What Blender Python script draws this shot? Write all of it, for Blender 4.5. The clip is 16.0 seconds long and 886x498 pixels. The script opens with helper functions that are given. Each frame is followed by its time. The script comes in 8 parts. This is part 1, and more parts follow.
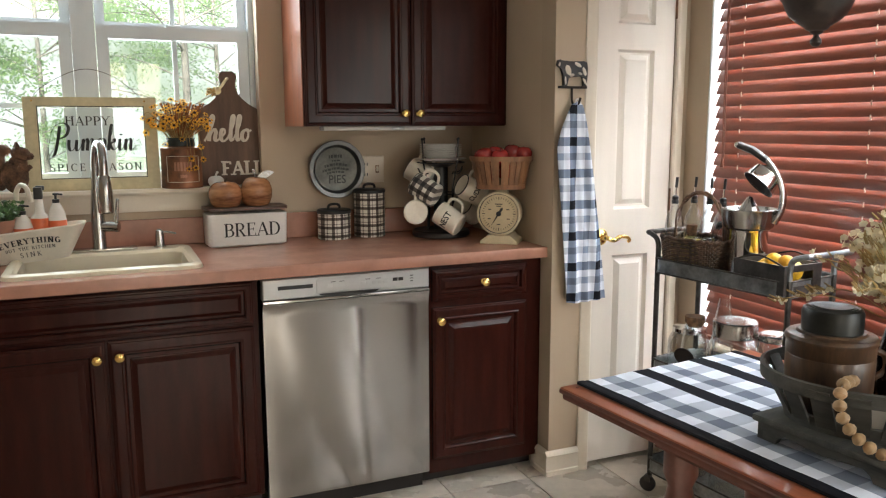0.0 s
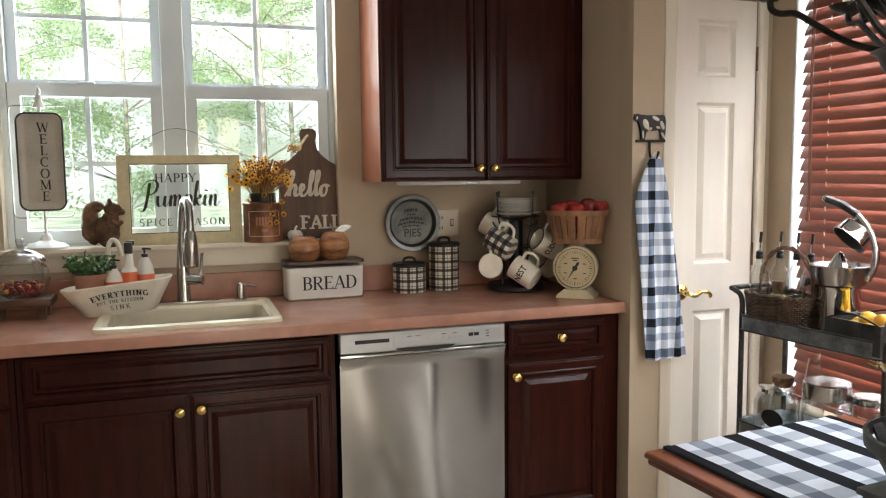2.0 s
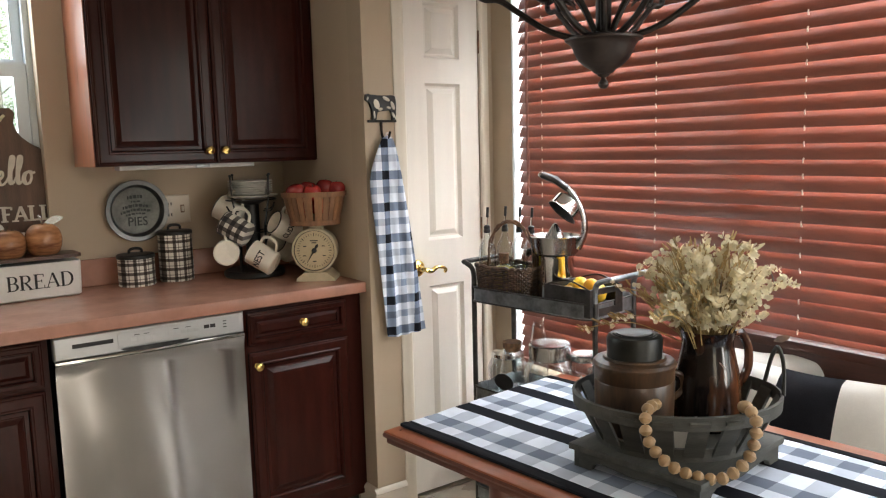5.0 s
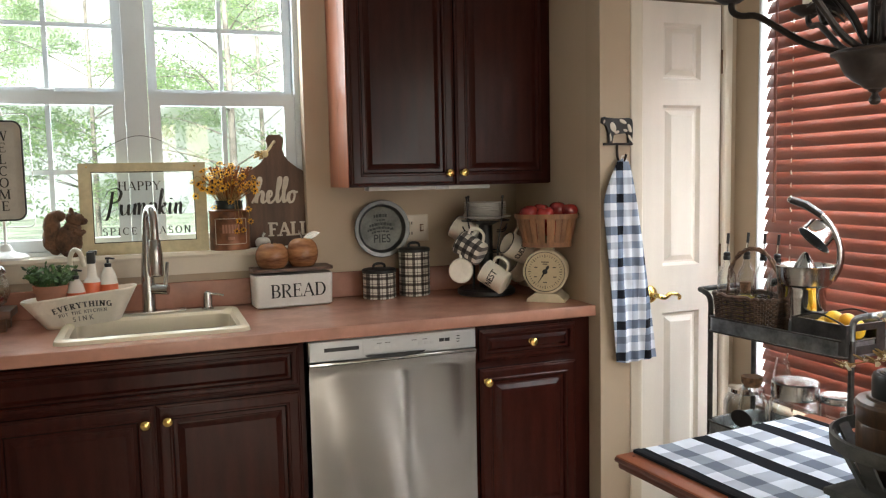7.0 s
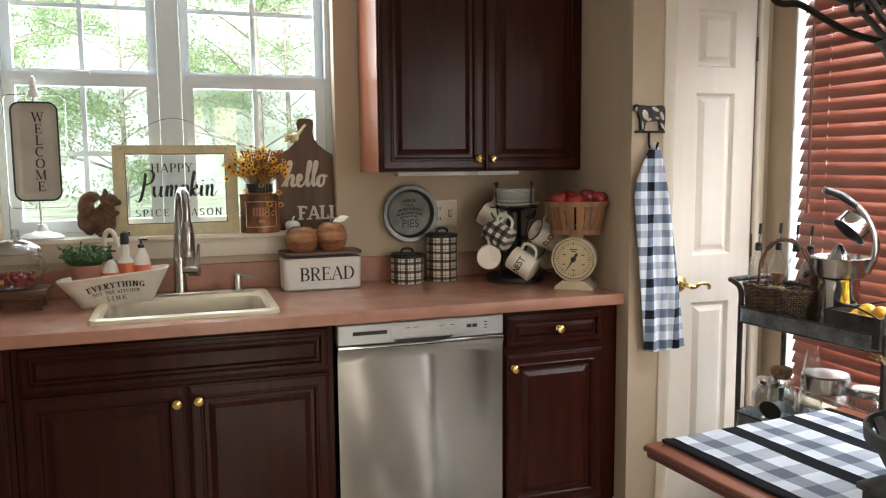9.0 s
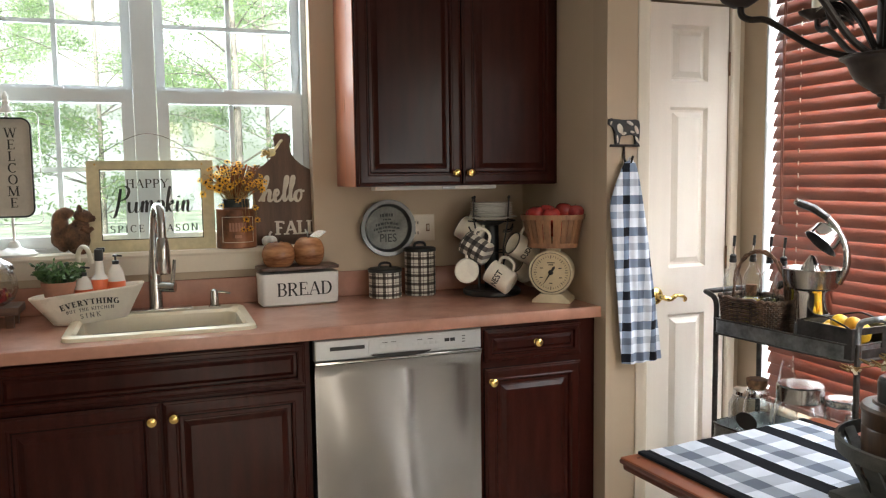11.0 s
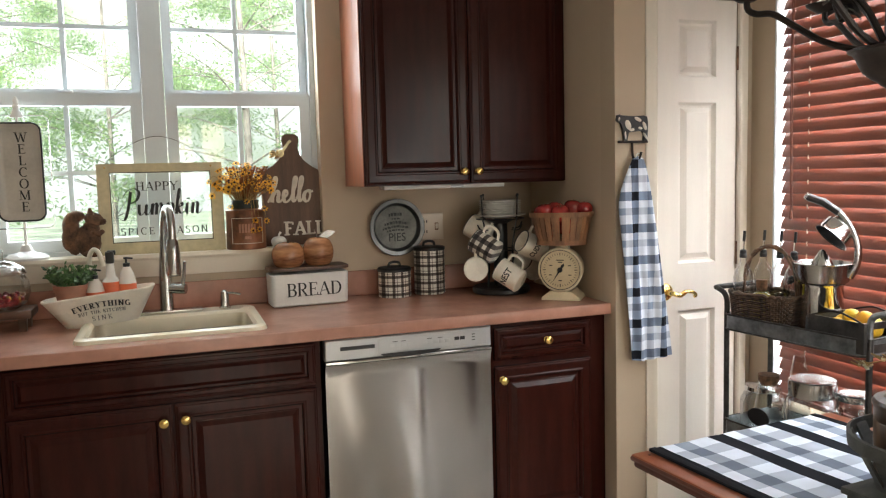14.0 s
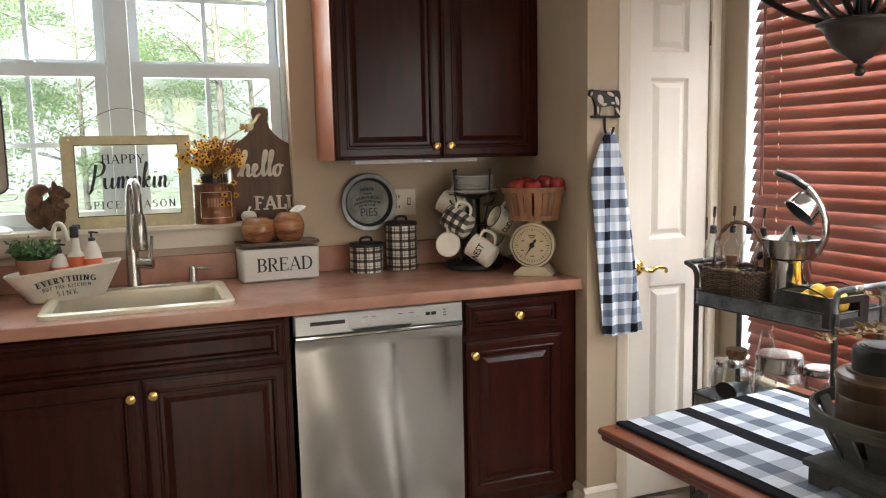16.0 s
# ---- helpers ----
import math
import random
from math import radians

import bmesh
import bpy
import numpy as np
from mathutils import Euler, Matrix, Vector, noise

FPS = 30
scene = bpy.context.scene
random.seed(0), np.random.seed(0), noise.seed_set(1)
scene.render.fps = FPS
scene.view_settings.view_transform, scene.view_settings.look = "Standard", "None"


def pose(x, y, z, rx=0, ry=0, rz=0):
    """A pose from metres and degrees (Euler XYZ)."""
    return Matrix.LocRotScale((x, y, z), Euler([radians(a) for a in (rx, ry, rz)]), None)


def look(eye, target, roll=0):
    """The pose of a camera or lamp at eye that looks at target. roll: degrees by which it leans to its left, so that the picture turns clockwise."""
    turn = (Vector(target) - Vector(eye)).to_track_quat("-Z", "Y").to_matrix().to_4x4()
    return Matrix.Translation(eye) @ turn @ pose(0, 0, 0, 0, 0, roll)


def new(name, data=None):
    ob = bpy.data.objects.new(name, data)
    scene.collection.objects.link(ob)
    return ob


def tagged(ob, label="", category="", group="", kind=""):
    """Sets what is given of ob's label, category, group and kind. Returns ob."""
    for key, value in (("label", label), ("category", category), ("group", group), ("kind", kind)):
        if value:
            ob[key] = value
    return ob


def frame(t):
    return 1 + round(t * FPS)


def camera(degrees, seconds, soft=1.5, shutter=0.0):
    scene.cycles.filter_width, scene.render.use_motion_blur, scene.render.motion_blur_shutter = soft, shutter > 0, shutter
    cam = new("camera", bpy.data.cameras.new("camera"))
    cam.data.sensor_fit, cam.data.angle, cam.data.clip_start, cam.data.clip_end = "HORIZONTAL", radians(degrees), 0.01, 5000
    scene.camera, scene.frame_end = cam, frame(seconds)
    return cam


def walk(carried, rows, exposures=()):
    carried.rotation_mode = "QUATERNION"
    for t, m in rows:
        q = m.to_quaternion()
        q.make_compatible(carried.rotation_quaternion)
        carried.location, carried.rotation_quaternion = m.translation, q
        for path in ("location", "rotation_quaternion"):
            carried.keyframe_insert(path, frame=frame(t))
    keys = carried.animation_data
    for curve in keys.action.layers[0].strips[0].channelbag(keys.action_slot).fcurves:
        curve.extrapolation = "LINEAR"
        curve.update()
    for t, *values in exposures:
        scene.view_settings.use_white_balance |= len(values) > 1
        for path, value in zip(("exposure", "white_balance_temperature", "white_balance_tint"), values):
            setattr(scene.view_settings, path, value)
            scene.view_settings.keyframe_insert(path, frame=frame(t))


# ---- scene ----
cam = camera(58.8, 16.0, 1.2)
PATH = [
    (0, (-0.454, -3.272, 1.379), (0.321, -1.455, 1.068), -0.2),
    (0.5, (-0.482, -3.26, 1.396), (0.176, -1.392, 1.117), 0.0),
    (1, (-0.483, -3.245, 1.413), (0.104, -1.344, 1.212), -0.1),
    (1.5, (-0.489, -3.249, 1.408), (0.105, -1.348, 1.23), -0.1),
    (2, (-0.483, -3.253, 1.407), (0.14, -1.363, 1.215), -0.6),
    (2.5, (-0.466, -3.26, 1.416), (0.251, -1.402, 1.224), -1.0),
    (3, (-0.429, -3.254, 1.413), (0.465, -1.474, 1.236), -1.4),
    (3.5, (-0.414, -3.24, 1.4), (0.643, -1.554, 1.199), -1.8),
    (3.7, (-0.408, -3.234, 1.4), (0.696, -1.581, 1.179), -1.7),
    (4.6, (-0.405, -3.236, 1.409), (0.787, -1.651, 1.162), -1.5),
    (5.8, (-0.43, -3.246, 1.429), (0.558, -1.528, 1.16), -1.0),
    (6, (-0.429, -3.234, 1.422), (0.487, -1.471, 1.194), -1.0),
    (6.5, (-0.453, -3.235, 1.419), (0.317, -1.399, 1.232), -1.2),
    (7, (-0.461, -3.242, 1.407), (0.225, -1.372, 1.226), -1.2),
    (7.5, (-0.467, -3.247, 1.402), (0.178, -1.363, 1.216), -1.1),
    (8, (-0.474, -3.238, 1.401), (0.163, -1.353, 1.196), -0.9),
    (8.5, (-0.476, -3.236, 1.404), (0.166, -1.356, 1.177), -0.8),
    (9, (-0.482, -3.239, 1.412), (0.147, -1.353, 1.193), -0.5),
    (11.5, (-0.467, -3.246, 1.412), (0.213, -1.374, 1.234), -0.8),
    (12, (-0.481, -3.247, 1.424), (0.168, -1.363, 1.253), -0.7),
    (12.5, (-0.476, -3.244, 1.417), (0.127, -1.345, 1.249), -1.0),
    (13, (-0.479, -3.248, 1.419), (0.128, -1.35, 1.248), -1.1),
    (13.5, (-0.47, -3.251, 1.414), (0.155, -1.359, 1.238), -1.2),
    (14, (-0.465, -3.248, 1.414), (0.186, -1.366, 1.226), -1.5),
    (14.5, (-0.457, -3.242, 1.411), (0.213, -1.369, 1.207), -1.7),
    (15, (-0.458, -3.248, 1.41), (0.219, -1.379, 1.19), -1.7),
    (15.5, (-0.449, -3.246, 1.401), (0.235, -1.381, 1.164), -1.4),
    (16, (-0.44, -3.24, 1.404), (0.262, -1.383, 1.157), -1.2),
]
EXPOSURES = [(0.0, 2.04), (0.6, 2.08), (1.5, 2.02), (3.5, 1.96), (6.0, 2.00), (7.5, 2.02), (16.0, 2.03)]
walk(cam, [(t, look(eye, target, roll)) for t, eye, target, roll in PATH], EXPOSURES)

# ---- world, sun and window light ----
world = bpy.data.worlds.new("sky")
scene.world = world
world.use_nodes = True
wn = world.node_tree.nodes
sky = wn.new("ShaderNodeTexSky")
sky.sky_type = "NISHITA"
sky.sun_disc = False
sky.sun_elevation, sky.sun_rotation = radians(35.6), radians(188.5)
sky.air_density, sky.dust_density = 1.0, 4.0
world.node_tree.links.new(sky.outputs[0], wn["Background"].inputs[0])
wn["Background"].inputs[1].default_value = 0.15


def lamp(name, kind, m, energy, colour, **kw):
    data = bpy.data.lights.new(name, kind)
    data.energy, data.color = energy, colour
    if kind == "AREA":
        data.shape, data.size, data.size_y = "RECTANGLE", kw["size"][0], kw["size"][1]
    else:
        data.angle = kw["angle"]
    ob = new(name, data)
    ob.matrix_world = m
    return ob


lamp("sun", "SUN", look((-1.2, -8.0, 5.8), (0, 0, 0)), 3.4, (1.0, 0.975, 0.94), angle=radians(2))
lamp("sink_window_daylight", "AREA", look((-0.49, 0.20, 1.73), (-0.49, -1.0, 1.73)), 14.0, (0.89, 0.955, 1.0), size=(1.18, 1.12))
lamp("blind_window_daylight", "AREA", look((1.845, -1.79, 1.36), (0, -1.75, 1.30)), 44, (0.92, 0.97, 1.0), size=(1.80, 1.62))
# fill lamp in an unseen east opening, added to brighten pantry door and table
lamp("unseen_east_fill", "AREA", look((1.82, -3.72, 1.45), (0.9, -1.6, 0.7)), 4.2, (0.91, 0.965, 1.0), size=(1.3, 1.4))
lamp("patio_door_daylight", "AREA", look((-0.17, -4.72, 1.05), (-0.17, 0, 0.9)), 1.0, (0.95, 0.98, 1.0), size=(0.6, 1.9))
# narrow unseen lamp, added to streak the dishwasher steel and lift the lower cabinets
lamp("unseen_streak_fill", "AREA", look((1.55, -4.70, 0.85), (0.9, 0, 0.6)), 3.6, (1.0, 0.97, 0.92), size=(0.14, 1.15))

# ---- materials ----
def mat(name, colour, rough=0.5, metal=0.0, spec=0.5, var=0.12, scale=8.0, fine=90.0, bump=0.05, dark=None, **kw):
    m = bpy.data.materials.new(name)
    m.use_nodes = True
    n, l = m.node_tree.nodes, m.node_tree.links
    b = n["Principled BSDF"]
    co = n.new("ShaderNodeTexCoord")
    mp = n.new("ShaderNodeMapping")
    mp.inputs["Scale"].default_value = kw.get("stretch", (1, 1, 1))
    l.new(co.outputs["Object"], mp.inputs[0])
    a, f = n.new("ShaderNodeTexNoise"), n.new("ShaderNodeTexNoise")
    a.inputs["Scale"].default_value, f.inputs["Scale"].default_value = scale, fine
    a.inputs["Detail"].default_value = 5
    f.inputs["Detail"].default_value = 3
    l.new(mp.outputs[0], a.inputs[0])
    l.new(mp.outputs[0], f.inputs[0])
    add = n.new("ShaderNodeMath")
    add.operation = "MULTIPLY_ADD"
    add.inputs[1].default_value = 0.35
    l.new(f.outputs[0], add.inputs[0])
    l.new(a.outputs[0], add.inputs[2])
    ramp = n.new("ShaderNodeValToRGB")
    c = Vector(colour)
    d = Vector(dark) if dark else c * (1 - 2.2 * var)
    ramp.color_ramp.elements[0].position, ramp.color_ramp.elements[1].position = kw.get("band", (0.45, 0.9))
    ramp.color_ramp.elements[0].color = (*d, 1)
    ramp.color_ramp.elements[1].color = (*(c * (1 + var)), 1)
    l.new(add.outputs[0], ramp.inputs[0])
    info = n.new("ShaderNodeObjectInfo")
    hsv = n.new("ShaderNodeHueSaturation")
    mr = n.new("ShaderNodeMapRange")
    mr.inputs[3].default_value, mr.inputs[4].default_value = 1 - kw.get("each", 0.04), 1 + kw.get("each", 0.04)
    l.new(info.outputs["Random"], mr.inputs[0])
    l.new(mr.outputs[0], hsv.inputs["Value"])
    l.new(ramp.outputs[0], hsv.inputs["Color"])
    l.new(hsv.outputs[0], b.inputs["Base Color"])
    rr = n.new("ShaderNodeMapRange")
    rr.inputs[3].default_value, rr.inputs[4].default_value = rough * 0.8, min(1, rough * 1.2)
    l.new(a.outputs[0], rr.inputs[0])
    l.new(rr.outputs[0], b.inputs["Roughness"])
    b.inputs["Metallic"].default_value = metal
    b.inputs["Specular IOR Level"].default_value = spec
    if bump:
        bp = n.new("ShaderNodeBump")
        bp.inputs["Strength"].default_value = bump
        bp.inputs["Distance"].default_value = 0.004
        l.new(add.outputs[0], bp.inputs["Height"])
        l.new(bp.outputs[0], b.inputs["Normal"])
    for k in ("Coat Weight", "Coat Roughness", "Anisotropic", "Sheen Weight", "Subsurface Weight"):
        if k in kw:
            b.inputs[k].default_value = kw[k]
    if "turn" in kw:
        b.inputs["Anisotropic Rotation"].default_value = kw["turn"]
    return m


def glass(name, colour=(1, 1, 1), rough=0.0, ior=1.45):
    m = bpy.data.materials.new(name)
    m.use_nodes = True
    b = m.node_tree.nodes["Principled BSDF"]
    b.inputs["Base Color"].default_value = (*colour, 1)
    b.inputs["Transmission Weight"].default_value = 1
    b.inputs["Roughness"].default_value = rough
    b.inputs["IOR"].default_value = ior
    return m


def pane_glass(name, tint=(0.94, 0.96, 0.95), edge=0.5, power=3.0, base=0.04):
    m = bpy.data.materials.new(name)
    m.use_nodes = True
    n, l = m.node_tree.nodes, m.node_tree.links
    clear, gloss, mix, lw, pw, ma = (n.new(k) for k in ("ShaderNodeBsdfTransparent", "ShaderNodeBsdfGlossy", "ShaderNodeMixShader", "ShaderNodeLayerWeight", "ShaderNodeMath", "ShaderNodeMath"))
    gloss.inputs["Roughness"].default_value = 0.02
    clear.inputs[0].default_value = (*tint, 1)
    lw.inputs[0].default_value = 0.5
    pw.operation, ma.operation = "POWER", "MULTIPLY_ADD"
    pw.inputs[1].default_value = power
    ma.inputs[1].default_value, ma.inputs[2].default_value = edge, base
    l.new(lw.outputs["Facing"], pw.inputs[0])
    l.new(pw.outputs[0], ma.inputs[0])
    l.new(ma.outputs[0], mix.inputs[0])
    l.new(clear.outputs[0], mix.inputs[1])
    l.new(gloss.outputs[0], mix.inputs[2])
    l.new(mix.outputs[0], n["Material Output"].inputs[0])
    return m


def stripes_mat(name, u_axis, v_axis, period, u_stops, v_stops, colours, rough=0.9, v_weight=0.5, offset=(0, 0), mid=None):
    """Woven check: two sets of stripes, each a list of (start, depth) over one period; depths average into the colours."""
    m = bpy.data.materials.new(name)
    m.use_nodes = True
    n, l = m.node_tree.nodes, m.node_tree.links
    co, sep = n.new("ShaderNodeTexCoord"), n.new("ShaderNodeSeparateXYZ")
    l.new(co.outputs["Object"], sep.inputs[0])

    def set_of(axis, stops, off):
        o = n.new("ShaderNodeMath")
        o.operation = "ADD"
        o.inputs[1].default_value = off + 40 * period
        l.new(sep.outputs[axis], o.inputs[0])
        d = n.new("ShaderNodeMath")
        d.operation = "DIVIDE"
        d.inputs[1].default_value = period
        l.new(o.outputs[0], d.inputs[0])
        fr = n.new("ShaderNodeMath")
        fr.operation = "FRACT"
        l.new(d.outputs[0], fr.inputs[0])
        r = n.new("ShaderNodeValToRGB")
        r.color_ramp.interpolation = "CONSTANT"
        e = r.color_ramp.elements
        for k, (p, v) in enumerate(stops):
            q = e[k] if k < 1 else (e.new(p) if k > 1 or len(e) < 2 else e[1])
            q.position, q.color = p, (v, v, v, 1)
        l.new(fr.outputs[0], r.inputs[0])
        return r.outputs[0]

    mix = n.new("ShaderNodeMix")
    mix.inputs[0].default_value = v_weight
    l.new(set_of(u_axis, u_stops, offset[0]), mix.inputs[2])
    l.new(set_of(v_axis, v_stops, offset[1]), mix.inputs[3])
    ramp = n.new("ShaderNodeValToRGB")
    e = ramp.color_ramp.elements
    e[0].position, e[0].color = 0, (*colours[0], 1)
    e[1].position, e[1].color = 1, (*colours[2], 1)
    for at, c in mid or [(0.5, colours[1])]:
        q = e.new(at)
        q.color = (*c, 1)
    l.new(mix.outputs[0], ramp.inputs[0])
    nz = n.new("ShaderNodeTexNoise")
    nz.inputs["Scale"].default_value = 220
    l.new(co.outputs["Object"], nz.inputs[0])
    nz2 = n.new("ShaderNodeTexNoise")
    nz2.inputs["Scale"].default_value = 14
    l.new(co.outputs["Object"], nz2.inputs[0])
    hs = n.new("ShaderNodeHueSaturation")
    mr = n.new("ShaderNodeMapRange")
    mr.inputs[3].default_value, mr.inputs[4].default_value = 0.8, 1.2
    l.new(nz2.outputs[0], mr.inputs[0])
    l.new(mr.outputs[0], hs.inputs["Value"])
    l.new(ramp.outputs[0], hs.inputs["Color"])
    b = n["Principled BSDF"]
    l.new(hs.outputs[0], b.inputs["Base Color"])
    b.inputs["Roughness"].default_value = rough
    b.inputs["Specular IOR Level"].default_value = 0.08 if rough > 0.8 else 0.4
    bp = n.new("ShaderNodeBump")
    bp.inputs["Strength"].default_value = 0.15
    bp.inputs["Distance"].default_value = 0.002
    l.new(nz.outputs[0], bp.inputs["Height"])
    l.new(bp.outputs[0], b.inputs["Normal"])
    return m


